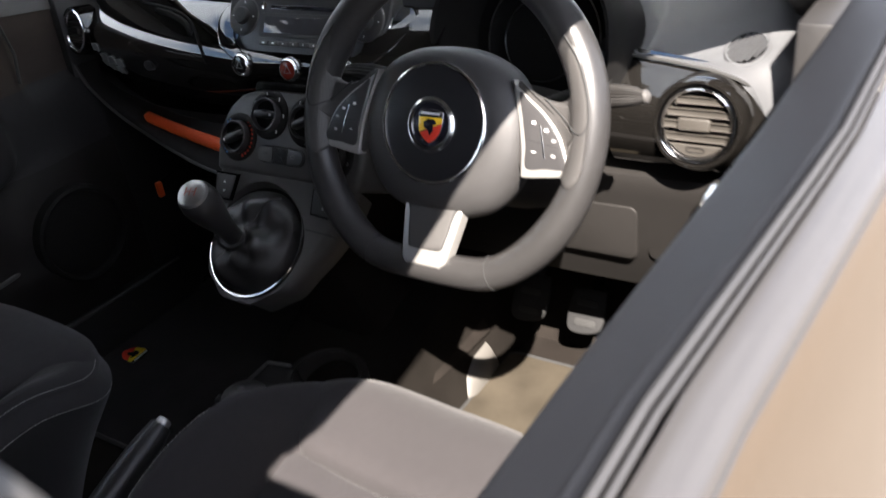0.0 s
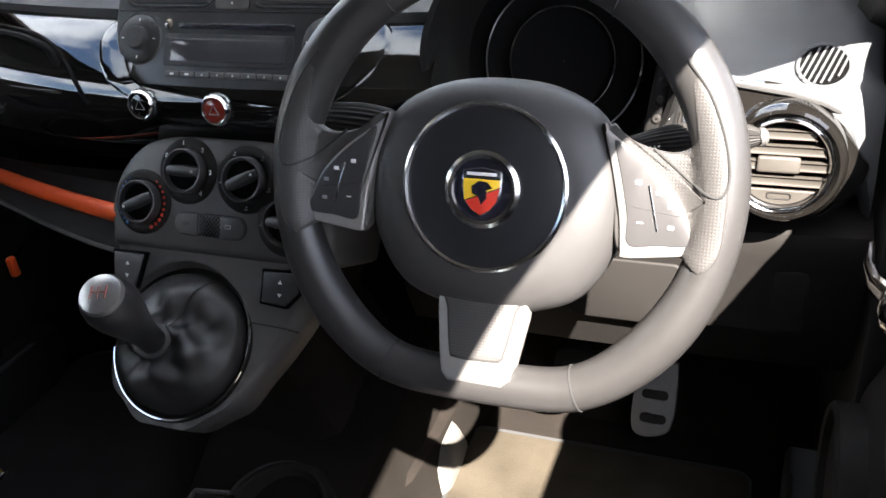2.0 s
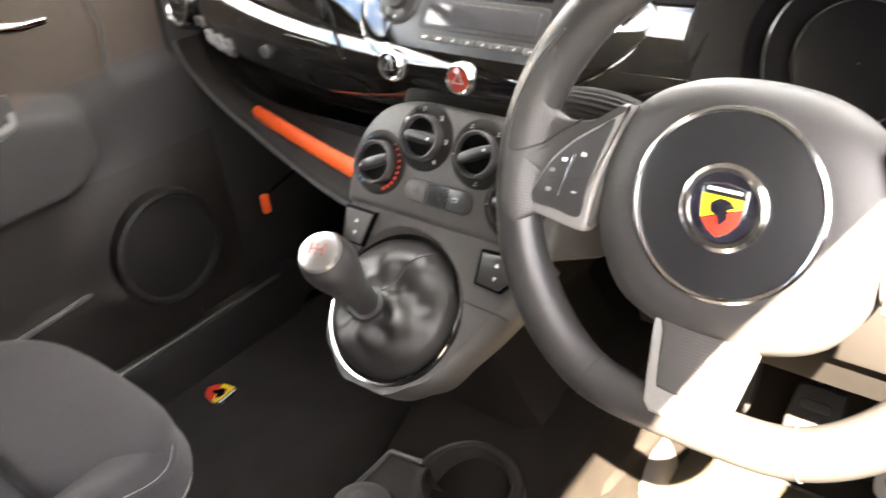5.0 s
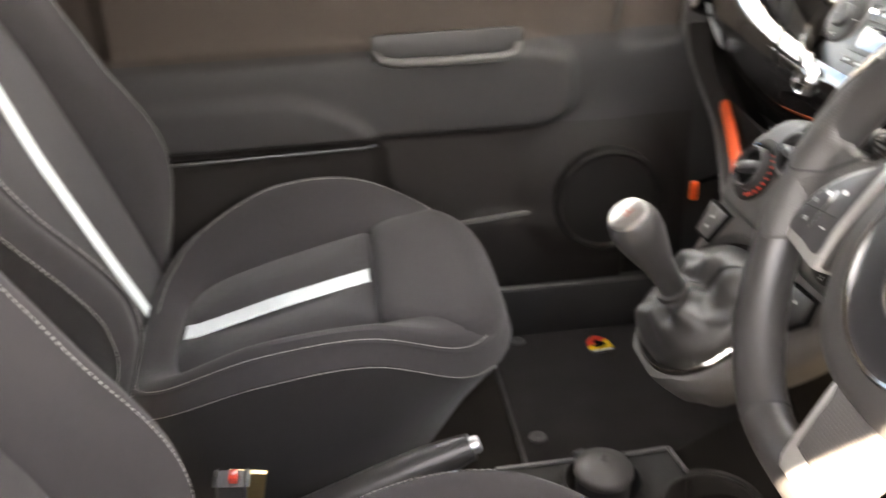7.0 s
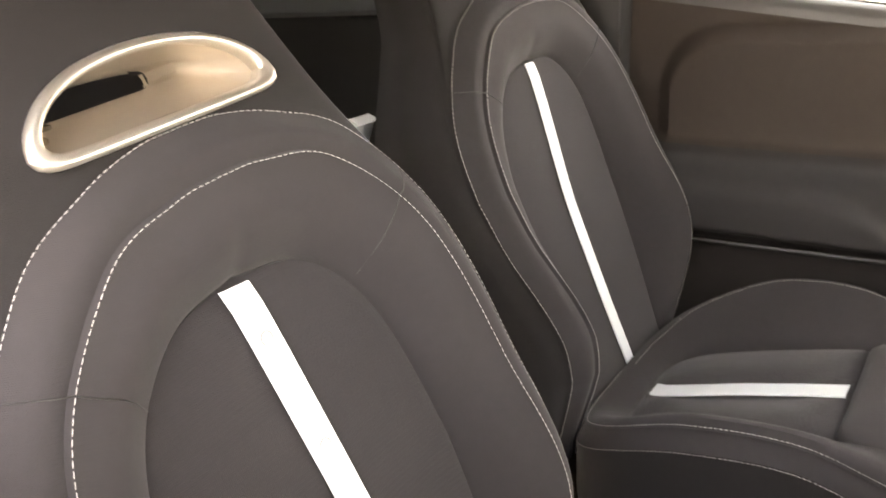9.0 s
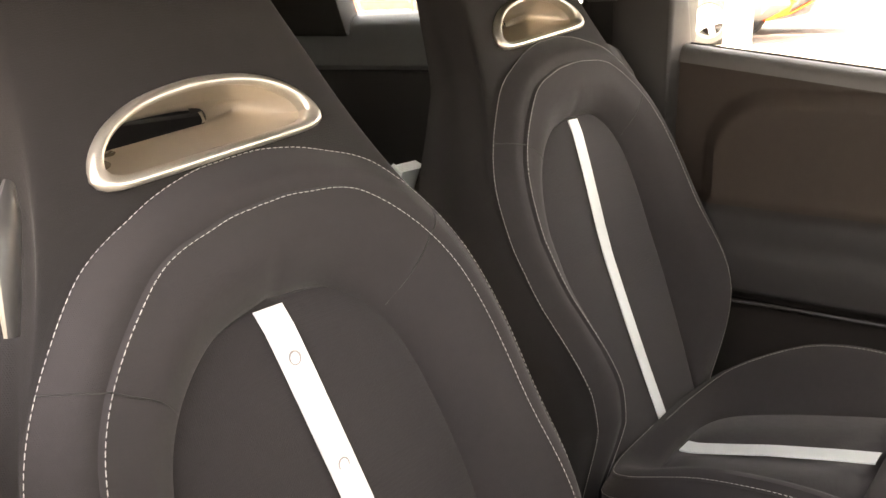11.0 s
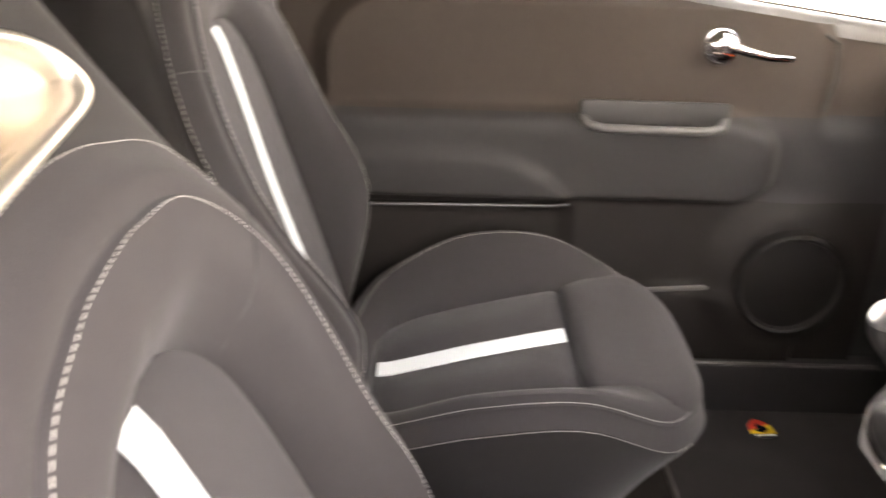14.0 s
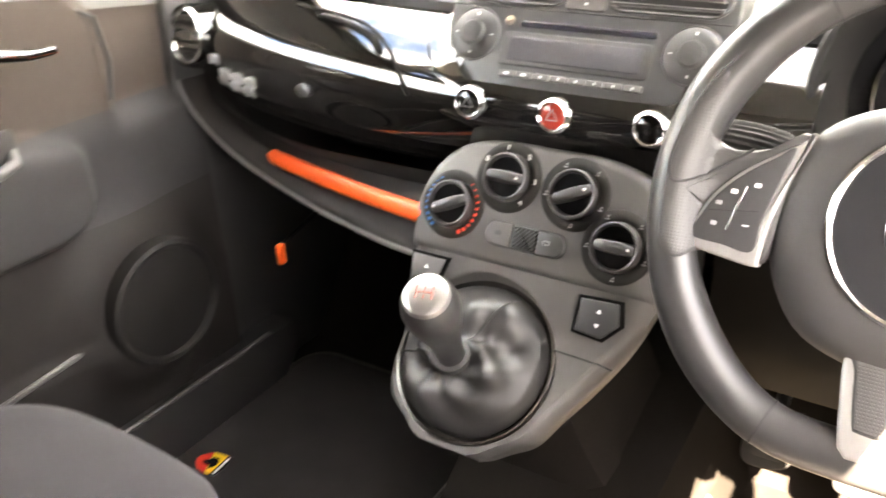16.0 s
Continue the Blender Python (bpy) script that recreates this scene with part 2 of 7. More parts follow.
# ---------------------------------------------------------------- mesh helpers
def thing(name, label, category, at=(0, 0, 0), group="", kind=""):
    ob = new(name)
    ob.empty_display_size = 0.02
    ob.location = at
    tagged(ob, label, category, group, kind)
    return ob


def part(name, bm, mat, parent=None, label="", smooth=True, kind=""):
    """Links a bmesh as one mesh object, under a thing or a part. Its numbers are world metres."""
    me = bpy.data.meshes.new(name)
    bmesh.ops.recalc_face_normals(bm, faces=bm.faces)
    bm.to_mesh(me)
    bm.free()
    me.materials.append(mat)
    if smooth:
        for p in me.polygons:
            p.use_smooth = True
        me.set_sharp_from_angle(angle=radians(38))
    ob = new(name, me)
    if parent is not None:
        ob.parent = parent
        o, q = Vector((0, 0, 0)), parent
        while q is not None:
            o += q.location
            q = q.parent
        me.transform(Matrix.Translation(-o))
    return tagged(ob, label, kind=kind)


def frame_at(origin, up, normal=None):
    """A plane's frame: X to the car's right, Y along up, Z out of the face."""
    y = Vector(up).normalized()
    x = Vector((1, 0, 0))
    x = (x - y * x.dot(y)).normalized()
    z = x.cross(y)
    return Matrix(((x.x, y.x, z.x, origin[0]), (x.y, y.y, z.y, origin[1]), (x.z, y.z, z.z, origin[2]), (0, 0, 0, 1)))


def spline(pts, n, closed=False):
    """n points along a Catmull-Rom curve through pts, evenly spaced by length."""
    P = np.array(pts, float)
    k = len(P)
    out = []
    segs = k if closed else k - 1
    for i in range(segs):
        if closed:
            a, b, c, d = P[(i - 1) % k], P[i], P[(i + 1) % k], P[(i + 2) % k]
        else:
            b, c = P[i], P[i + 1]
            a = P[i - 1] if i else 2 * b - c
            d = P[i + 2] if i + 2 < k else 2 * c - b
        for j in range(12):
            t = j / 12
            out.append(0.5 * ((2 * b) + (c - a) * t + (2 * a - 5 * b + 4 * c - d) * t * t + (3 * b - a - 3 * c + d) * t ** 3))
    out.append(P[0] if closed else P[-1])
    out = np.array(out)
    s = np.concatenate([[0], np.cumsum(np.linalg.norm(np.diff(out, axis=0), axis=1))])
    want = np.linspace(0, s[-1], n + 1 if closed else n)
    if closed:
        want = want[:-1]
    return np.stack([np.interp(want, s, out[:, q]) for q in range(P.shape[1])], 1)


def mirrored(half, n):
    """From half a contour, ending on the middle line: the whole one, left to right."""
    c = spline(half, n)
    other = c[:-1].copy()
    other[:, 0] *= -1
    return np.concatenate([other, c[::-1]])


def loft(rings, wrap=False, caps=False, bm=None, skip=None):
    bm = bm or bmesh.new()
    rows = [[bm.verts.new(Vector(p)) for p in r] for r in rings]
    n = len(rows[0])
    for a, b in zip(rows, rows[1:]):
        for j in range(n if wrap else n - 1):
            q = [a[j], a[(j + 1) % n], b[(j + 1) % n], b[j]]
            if skip and skip(sum((v.co for v in q), Vector()) / 4):
                continue
            bm.faces.new(q)
    if caps:
        bm.faces.new(rows[0][::-1])
        bm.faces.new(rows[-1])
    return bm


def blend(rings, steps):
    """Catmull-Rom from ring to ring: steps[i] rows between ring i and i + 1."""
    R = [np.array(r, float) for r in rings]
    out = []
    for i in range(len(R) - 1):
        b, c = R[i], R[i + 1]
        a = R[i - 1] if i else 2 * b - c
        d = R[i + 2] if i + 2 < len(R) else 2 * c - b
        for j in range(steps[i]):
            t = j / steps[i]
            out.append(0.5 * ((2 * b) + (c - a) * t + (2 * a - 5 * b + 4 * c - d) * t * t + (3 * b - a - 3 * c + d) * t ** 3))
    out.append(R[-1])
    return out


def tube(pts, r, seg=10, closed=False, bm=None, flat=1.0, caps=True):
    """A round bar along points; r may be a list."""
    P = [Vector(p) for p in pts]
    n = len(P)
    rings = []
    ref = Vector((0.13, 0.2, 1)).normalized()
    for i, p in enumerate(P):
        a = P[(i - 1) % n] if closed or i else p
        b = P[(i + 1) % n] if closed or i < n - 1 else p
        t = (b - a).normalized()
        u = (ref - t * ref.dot(t))
        u = u.normalized() if u.length > 1e-4 else t.orthogonal().normalized()
        v = t.cross(u)
        ref = u
        rr = r[i] if hasattr(r, "__len__") else r
        rings.append([p + (u * math.cos(k) + v * math.sin(k) * flat) * rr for k in np.linspace(0, 2 * math.pi, seg, endpoint=False)])
    if closed:
        rings.append(rings[0])
    b = loft(rings, wrap=True, caps=caps and not closed, bm=bm)
    bmesh.ops.remove_doubles(b, verts=b.verts, dist=1e-6)
    return b


def lathe(profile, m, seg=32, bm=None, sx=1.0, sy=1.0):
    """Turns (radius, height) pairs round the frame's Z."""
    rings = [[m @ Vector((r * math.cos(a) * sx, r * math.sin(a) * sy, h)) for a in np.linspace(0, 2 * math.pi, seg, endpoint=False)] for r, h in profile]
    b = loft(rings, wrap=True, bm=bm)
    bmesh.ops.remove_doubles(b, verts=b.verts, dist=1e-6)
    return b


def slab(outline, m, depth, bevel=0.002, bm=None, crown=0.0):
    """A plate of that outline (x, y pairs in the frame), its face at Z = 0, with a rounded rim."""
    O = np.array(outline, float)
    c = O.mean(0)
    nrm = []
    n = len(O)
    for i in range(n):
        t = O[(i + 1) % n] - O[i - 1]
        t /= max(1e-9, np.linalg.norm(t))
        nrm.append((t[1], -t[0]))
    N = np.array(nrm)
    area = 0.5 * sum(O[i][0] * O[(i + 1) % n][1] - O[(i + 1) % n][0] * O[i][1] for i in range(n))
    if area < 0:
        N = -N
    rings = []
    rings.append([m @ Vector((*p, -depth)) for p in O])
    for a in (0, 30, 60, 90):
        k = bevel * (1 - math.cos(radians(a)))
        h = -bevel * (1 - math.sin(radians(a)))
        rings.append([m @ Vector((*(p - q * k), h)) for p, q in zip(O, N)])
    inner = O - N * bevel
    if crown:
        for f in (0.75, 0.5, 0.25):
            rings.append([m @ Vector((*(c + (p - c) * f), crown * (1 - f * f))) for p in inner])
    b = loft(rings, wrap=True, bm=bm)
    b.verts.ensure_lookup_table()
    b.faces.new(b.verts[-n:])
    b.faces.new(b.verts[len(b.verts) - n * len(rings):len(b.verts) - n * (len(rings) - 1)][::-1])
    return b


def rounded(w, h, r, k=5, cx=0.0, cy=0.0):
    """A rectangle's outline with round corners."""
    out = []
    r = min(r, w / 2 - 1e-4, h / 2 - 1e-4)
    for sx, sy, a0 in ((1, 1, 0), (-1, 1, 90), (-1, -1, 180), (1, -1, 270)):
        for i in range(k + 1):
            a = radians(a0 + 90 * i / k)
            out.append((cx + sx * (w / 2 - r) + r * math.cos(a), cy + sy * (h / 2 - r) + r * math.sin(a)))
    return out


def disc(r, n=32, cx=0.0, cy=0.0):
    return [(cx + r * math.cos(a), cy + r * math.sin(a)) for a in np.linspace(0, 2 * math.pi, n, endpoint=False)]


def box(lo, hi, bevel=0.004, bm=None):
    """A block between two corners, with rounded edges."""
    b = bm or bmesh.new()
    g = bmesh.ops.create_cube(b, size=1.0)
    lo, hi = Vector(lo), Vector(hi)
    for v in g["verts"]:
        v.co = Vector([lo[i] + (v.co[i] + 0.5) * (hi[i] - lo[i]) for i in range(3)])
    if bevel:
        es = list({e for v in g["verts"] for e in v.link_edges})
        bmesh.ops.bevel(b, geom=es, offset=bevel, segments=2, affect="EDGES", profile=0.5)
    return b


def prism(pts, x0, x1, bevel=0.003):
    """A side profile of (y, z) pairs pulled from x0 to x1."""
    b = bmesh.new()
    a = [b.verts.new((x0, y, z)) for y, z in pts]
    c = [b.verts.new((x1, y, z)) for y, z in pts]
    n = len(pts)
    b.faces.new(a[::-1])
    b.faces.new(c)
    for i in range(n):
        b.faces.new((a[i], a[(i + 1) % n], c[(i + 1) % n], c[i]))
    if bevel:
        bmesh.ops.bevel(b, geom=list(b.edges), offset=bevel, segments=2, affect="EDGES", profile=0.5)
    return b


def bar(p, q, w, h, bevel=0.003, up=(0, 0, 1)):
    """A straight bar of oblong section from p to q."""
    p, q = Vector(p), Vector(q)
    t = (q - p).normalized()
    u = Vector(up)
    v = t.cross(u).normalized()
    u = v.cross(t)
    b = bmesh.new()
    g = bmesh.ops.create_cube(b, size=1.0)
    L = (q - p).length
    for x in g["verts"]:
        c = x.co.copy()
        x.co = p + t * ((c.x + 0.5) * L) + v * (c.y * w) + u * (c.z * h)
    if bevel:
        bmesh.ops.bevel(b, geom=list(b.edges), offset=bevel, segments=2, affect="EDGES", profile=0.5)
    return b


def dashes(pts, length, gap, r, bm=None, lift=None):
    """Single stitches along a line of points."""
    P = np.array(pts, float)
    s = np.concatenate([[0], np.cumsum(np.linalg.norm(np.diff(P, axis=0), axis=1))])
    b = bm or bmesh.new()
    at = 0.0
    while at + length < s[-1]:
        q = [np.array([np.interp(at + length * f, s, P[:, k]) for k in range(3)]) for f in (0, 0.25, 0.75, 1)]
        t = Vector(q[3] - q[0]).normalized()
        u = t.orthogonal().normalized()
        v = t.cross(u)
        rings = []
        for p, rr in zip(q, (r * 0.5, r, r, r * 0.5)):
            rings.append([b.verts.new(Vector(p) + (u * math.cos(a) + v * math.sin(a)) * rr) for a in (0, 1.2566, 2.5133, 3.7699, 5.0265)])
        for A, B in zip(rings, rings[1:]):
            for j in range(5):
                b.faces.new((A[j], A[(j + 1) % 5], B[(j + 1) % 5], B[j]))
        at += length + gap
    return b

# ---------------------------------------------------------------- car shell and outside
FLOOR_Z = 0.322


def build_outside():
    bm = bmesh.new()
    xs = [-400, -60, -20, -9, -6, -3, -1.2, 1.2, 6, 30, 400]
    zs = [0.95, 0.92, 0.84, 0.62, 0.45, 0.2, 0.0, 0.0, 0.0, 0.0, 0.0]
    ys = [-400, -60, -20, -12, -8.2, -5.5, -3, 0, 3, 8, 20, 60, 400]
    # the forecourt rises a little away from the car and towards its back
    loft([[(x, y, z + (0.29 * min(1.0, max(0.0, (-y - 5.5) / 2.7)) if -60 < x < -3 else 0.0)) for y in ys] for x, z in zip(xs, zs)], bm=bm)
    tagged(part("ground", bm, ASPHALT), "sunlit pale grey tarmac forecourt", "ground", kind="structure")
    wall = part("backdrop", box((-31, -60, 0.5), (-30, 40, 4.2), 0), BRICK_WALL)
    tagged(wall, "pale building wall far beyond the forecourt", "wall", kind="structure")


def build_neighbour_wheel(parent, c, r, rim_mat):
    m = Matrix.Translation(c) @ Matrix.Rotation(radians(90), 4, "Y")
    w = part("wheel", lathe([(r * 0.66, 0.10), (r * 0.70, 0.115), (r * 0.9, 0.11), (r, 0.08), (r, -0.08), (r * 0.9, -0.11), (r * 0.66, -0.1)], m, 32), TYRE, parent, "black tyre")
    bm = lathe([(r * 0.66, 0.10), (r * 0.63, 0.09), (r * 0.60, 0.03), (r * 0.64, -0.1)], m, 32)
    lathe([(0.001, 0.085), (r * 0.12, 0.085), (r * 0.15, 0.06)], m, 16, bm=bm)
    for k in range(5):
        a = 2 * math.pi * k / 5 + 0.3
        d = Vector((math.cos(a), math.sin(a), 0))
        g = bar(m @ (d * r * 0.08 + Vector((0, 0, 0.06))), m @ (d * r * 0.64 + Vector((0, 0, 0.075))), 0.06, 0.03, 0.006, up=(1, 0, 0))
        g2 = bpy.data.meshes.new("tmp")
        g.to_mesh(g2)
        bm.from_mesh(g2)
        g.free()
        bpy.data.meshes.remove(g2)
    part("rim", bm, rim_mat, w, "silver spoked alloy rim")


def build_neighbour_car(name, label, paint, x, y0, y1, z, overhang=0.6):
    """A parked car seen through the far window: body, glass and two wheels; it lies along y."""
    car = thing(name, label, "car", (x, (y0 + y1) / 2, z))
    L = y1 - y0
    prof = [(0.0, 0.48), (0.02, 0.66), (0.10, 0.78), (0.30, 0.90), (0.42, 1.30), (0.50, 1.42), (0.75, 1.42), (0.90, 1.05), (0.98, 0.95), (1.0, 0.5), (0.99, 0.24), (0.17, 0.21), (0.08, 0.31)]
    rows = []
    for dx, k in ((0.0, 0.90), (0.05, 0.98), (0.25, 1.0), (1.3, 1.0), (1.5, 0.98), (1.55, 0.9)):
        rows.append([(x - dx, y1 - L * (0.5 + (f - 0.5) * (0.985 if k < 0.95 else 1.0)), z + 0.2 + (h - 0.2) * k) for f, h in prof])
    part("body", loft(rows, wrap=True, caps=True), paint, car)
    part("bumper_vent", prism([(y1 - 0.34, z + 0.33), (y1 - 0.03, z + 0.50), (y1 - 0.10, z + 0.60), (y1 - 0.30, z + 0.42)], x - 0.3, x + 0.012, 0.01), PLASTIC, car, "black bumper grille")
    part("skirt", box((x - 0.2, y0 + 0.9, z + 0.18), (x + 0.01, y1 - 0.95, z + 0.25), 0.01), PLASTIC, car, "black side skirt")
    part("headlamp", lathe([(0.001, 0.02), (0.07, 0.012), (0.085, 0)], Matrix.Translation((x - 0.02, y1 - 0.22, z + 0.68)) @ Matrix.Rotation(radians(90), 4, "Y"), 20), CHROME, car, "clear round headlamp")
    for wy in (y1 - overhang, y0 + 0.62):
        build_neighbour_wheel(car, (x - 0.06, wy, z + 0.31), 0.31, ALLOY)
    return car


def build_shell():
    # floor with footwells, tunnel, firewall, side sills
    fl = part("floor", box((-0.66, -1.75, FLOOR_Z - 0.02), (0.66, 0.75, FLOOR_Z), 0), CARPET)
    tagged(fl, "black carpeted car floor", "floor", kind="structure")
    fw = part("wall_firewall", prism([(0.46, FLOOR_Z), (0.62, 0.52), (0.62, 1.0), (0.70, 1.0), (0.70, FLOOR_Z)], -0.64, 0.64, 0), CARPET)
    tagged(fw, "black carpeted footwell bulkhead", "bulkhead", kind="structure")
    # centre tunnel
    rows = []
    for y, zt, w in ((0.55, 0.60, 0.15), (0.2, 0.52, 0.14), (0.05, 0.46, 0.125), (-0.1, 0.44, 0.115), (-0.3, 0.43, 0.11), (-0.7, 0.42, 0.11), (-1.2, 0.42, 0.11)):
        rows.append([(-w - 0.03, y, FLOOR_Z - 0.01), (-w, y, FLOOR_Z + 0.05), (-w + 0.015, y, zt - 0.02), (-w + 0.05, y, zt), (w - 0.05, y, zt), (w - 0.015, y, zt - 0.02), (w, y, FLOOR_Z + 0.05), (w + 0.03, y, FLOOR_Z - 0.01)])
    tagged(part("floor_tunnel", loft(rows), TUNNEL), "carpeted transmission tunnel between the front seats", "tunnel", kind="structure")
    for s, nm in ((-1, "sill_passenger"), (1, "sill_driver")):
        p = [(-1.0, 0.30), (0.30, 0.30), (0.36, 0.36), (0.36, 0.425), (-1.0, 0.425)]
        x0, x1 = (-0.70, -0.585) if s < 0 else (0.60, 0.71)
        tagged(part(nm, prism(p, x0, x1, 0.008), PLASTIC), "black plastic door sill trim", "sill", kind="structure")
        tagged(part("trim_sill_edge", tube([((x1 if s < 0 else x0) + s * 0.004, y, 0.427) for y in np.linspace(-0.95, 0.30, 20)], 0.004, 6), PLASTIC_GREY), "pale sill trim edge", "sill", kind="structure")
    # kick panels ahead of the doors
    for s in (-1, 1):
        x0, x1 = (-0.68, -0.63) if s < 0 else (0.645, 0.69)
        tagged(part("trim_kick_panel", prism([(0.20, 0.32), (0.62, 0.32), (0.62, 1.0), (0.24, 1.0)], x0, x1, 0.005), PLASTIC), "black footwell side trim", "trim", kind="structure")
    # roof and headliner
    rows = []
    for x in np.linspace(-0.60, 0.60, 17):
        k = 1 - (x / 0.60) ** 2
        yf = 0.15 - 0.44 * x * x
        rows.append([(x, y, z + 0.045 * k) for y, z in ((yf, 1.325), (yf - 0.10, 1.350), (-0.4, 1.375), (-0.8, 1.385), (-1.3, 1.36), (-1.78, 1.30))])
    roof = part("ceiling_roof", loft(rows), HEADLINER)
    md = roof.modifiers.new("thick", "SOLIDIFY")
    md.thickness, md.offset = 0.03, 1.0
    skin = part("roof_panel", loft([[(x, y, z + 0.038) for x, y, z in r] for r in rows]), PAINT)
    skin.modifiers.new("thick", "SOLIDIFY").thickness = 0.004
    tagged(skin, "warm grey metallic roof panel", "roof", kind="structure")
    tagged(roof, "light grey fabric headliner", "headliner", kind="structure")
    for s in (-1, 1):
        nm = "passenger" if s < 0 else "driver"
        # windscreen pillar, roof rail, door pillar, rear pillar
        rows = []
        lift = (0.0, 0.0, 0.0, 0.0) if s < 0 else (0.024, 0.046, 0.034, 0.026)
        edge = [(-0.207, 1.286), (-0.09, 1.232 + lift[0]), (0.06, 1.143 + lift[1]), (0.195, 1.058 + lift[2]), (0.345, 0.960 + lift[3]), (0.53, 0.84 + lift[3])]
        for y, z in spline([(-0.72, 1.294), (-0.60, 1.306), (-0.45, 1.322), (-0.376, 1.314), (-0.28, 1.302)] + edge, 28):
            k = min(1.0, max(0.0, (z - 1.0) / 0.12))
            xi = 0.605 + 0.035 * (1 - k)
            g = 0.5 if s < 0 else 0.65
            rows.append([(s * (xi - 0.035 * g), y, z + 0.004), (s * xi, y, z), (s * (xi + 0.03 + 0.02 * k), y + 0.005, z + 0.01 + 0.085 * k * g), (s * (xi + 0.03), y + 0.055 * g, z + (0.095 + 0.055 * k) * g), (s * (xi - 0.04 * g), y + 0.050 * g, z + (0.085 + 0.035 * k) * g), (s * (xi - 0.055 * g), y + 0.02 * g, z + 0.02 * g)])
        tagged(part("pillar_front_" + nm, loft(rows, wrap=True, caps=True), PILLAR), "dark grey windscreen pillar trim", "pillar", kind="structure")
        # filler added to block sun between the door opening and the windscreen's edge
        web = []
        for f in np.linspace(0, 1, 16):
            y = 0.62 - 0.74 * f
            zl = float(np.interp(y, [p[0] for p in edge] + [0.62], [p[1] for p in edge] + [edge[-1][1] - 0.06])) + 0.03
            zw = 0.985 + (0.66 - y) / 0.72 * 0.367 + 0.012
            xo, xw = 0.648 - 0.02 * f, 0.634 - 0.07 * (0.66 - y) / 0.72
            web.append([(s * xo, y + 0.02, zl), (s * (xo + 0.012), y + 0.02, zl + (max(zl, zw) - zl) * 0.4), (s * (xw + 0.012), y + 0.01, zl + (max(zl, zw) - zl) * 0.85), (s * xw, y, max(zl, zw) + 0.002), (s * (xw - 0.062), y - 0.004, max(zl, zw) - 0.024)])
        web = part("pillar_sun_filler_" + nm, loft(web), PILLAR)
        web.modifiers.new("thick", "SOLIDIFY").thickness = 0.012
        tagged(web, "added dark filler beside the windscreen pillar that blocks sun", "pillar", kind="structure")
        tagged(part("trim_roof_rail_" + nm, prism([(-0.45, 1.325), (-0.45, 1.40), (-1.78, 1.37), (-1.78, 1.24), (-0.85, 1.292), (-0.60, 1.310)], s * 0.535, s * 0.605, 0.012), PILLAR), "dark roof side rail", "rail", kind="structure")
        tagged(part("pillar_middle_" + nm, prism([(-0.752, 0.42), (-0.96, 0.42), (-0.93, 1.0), (-0.90, 1.34), (-0.735 if s < 0 else -0.785, 1.34), (-0.745 if s < 0 else -0.760, 1.0)], s * 0.60, s * 0.71, 0.012), PILLAR), "black door pillar with seat belt guide", "pillar", kind="structure")
        tagged(part("trim_door_seal_" + nm, tube([(s * 0.655, -0.745, 0.45), (s * 0.655, -0.752, 0.9), (s * 0.64, -0.76, 1.12), (s * 0.60, -0.77, 1.32)], 0.011, 8), RUBBER), "black rubber door seal", "seal", kind="structure")
        # rear side panel with its small window
        q = [(-0.96, 0.42), (-1.80, 0.42), (-1.80, 1.07), (-0.93, 1.07)]
        x0, x1 = (-0.66, -0.60) if s < 0 else (0.60, 0.66)
        tagged(part("wall_rear_side_" + nm, prism(q, x0, x1, 0.008), PLASTIC), "dark rear side trim panel", "panel", kind="structure")
        rows = [[(s * x, y, z + 0.018 * (y + 1.8) / 0.87) for x, z in ((0.66, 1.06), (0.658, 1.178), (0.63, 1.180), (0.600, 1.174), (0.575, 1.152), (0.560, 1.118), (0.553, 1.086), (0.556, 1.074), (0.57, 1.064))] for y in np.linspace(-1.8, -0.93, 14)]
        tagged(part("trim_rear_ledge_" + nm, loft(rows, wrap=True, caps=True), LEDGE_SHEEN), "ledge below the rear side window, sky sheen put into its grey", "ledge", kind="structure")
        tagged(part("pillar_rear_" + nm, prism([(-1.45, 1.14), (-1.80, 1.14), (-1.80, 1.30), (-1.52, 1.32)], s * 0.56, s * 0.62, 0.01), PILLAR), "dark rear pillar trim", "pillar", kind="structure")
    # belt line of the closed back
    tagged(part("wall_rear_hatch", box((-0.62, -1.86, 0.42), (0.62, -1.80, 1.02), 0.01), PLASTIC_DOOR), "dark tailgate trim", "tailgate", kind="structure")
    # glass
    def pane(name, pts, label):
        b = bmesh.new()
        lo = [Vector(p) for p in pts]
        n = (lo[1] - lo[0]).cross(lo[2] - lo[0]).normalized() * 0.004
        va = [b.verts.new(p) for p in lo]
        vb = [b.verts.new(p + n) for p in lo]
        b.faces.new(va[::-1])
        b.faces.new(vb)
        for i in range(4):
            b.faces.new((va[i], va[(i + 1) % 4], vb[(i + 1) % 4], vb[i]))
        o = part(name, b, GLASS, None, "", False)
        o.visible_shadow = False
        return tagged(o, label, "window", kind="structure")
    pane("window_windscreen", [(-0.63, 0.66, 0.985), (0.63, 0.66, 0.985), (0.56, -0.06, 1.352), (-0.56, -0.06, 1.352)], "clear raked windscreen")
    pane("window_rear_side", [(-0.625, -0.95, 1.18), (-0.625, -1.46, 1.172), (-0.60, -1.50, 1.31), (-0.60, -0.92, 1.32)], "clear small rear side window")
    pane("window_rear_side_driver", [(0.625, -0.92, 1.15), (0.625, -1.50, 1.14), (0.60, -1.54, 1.33), (0.60, -0.88, 1.34)], "clear small rear side window")
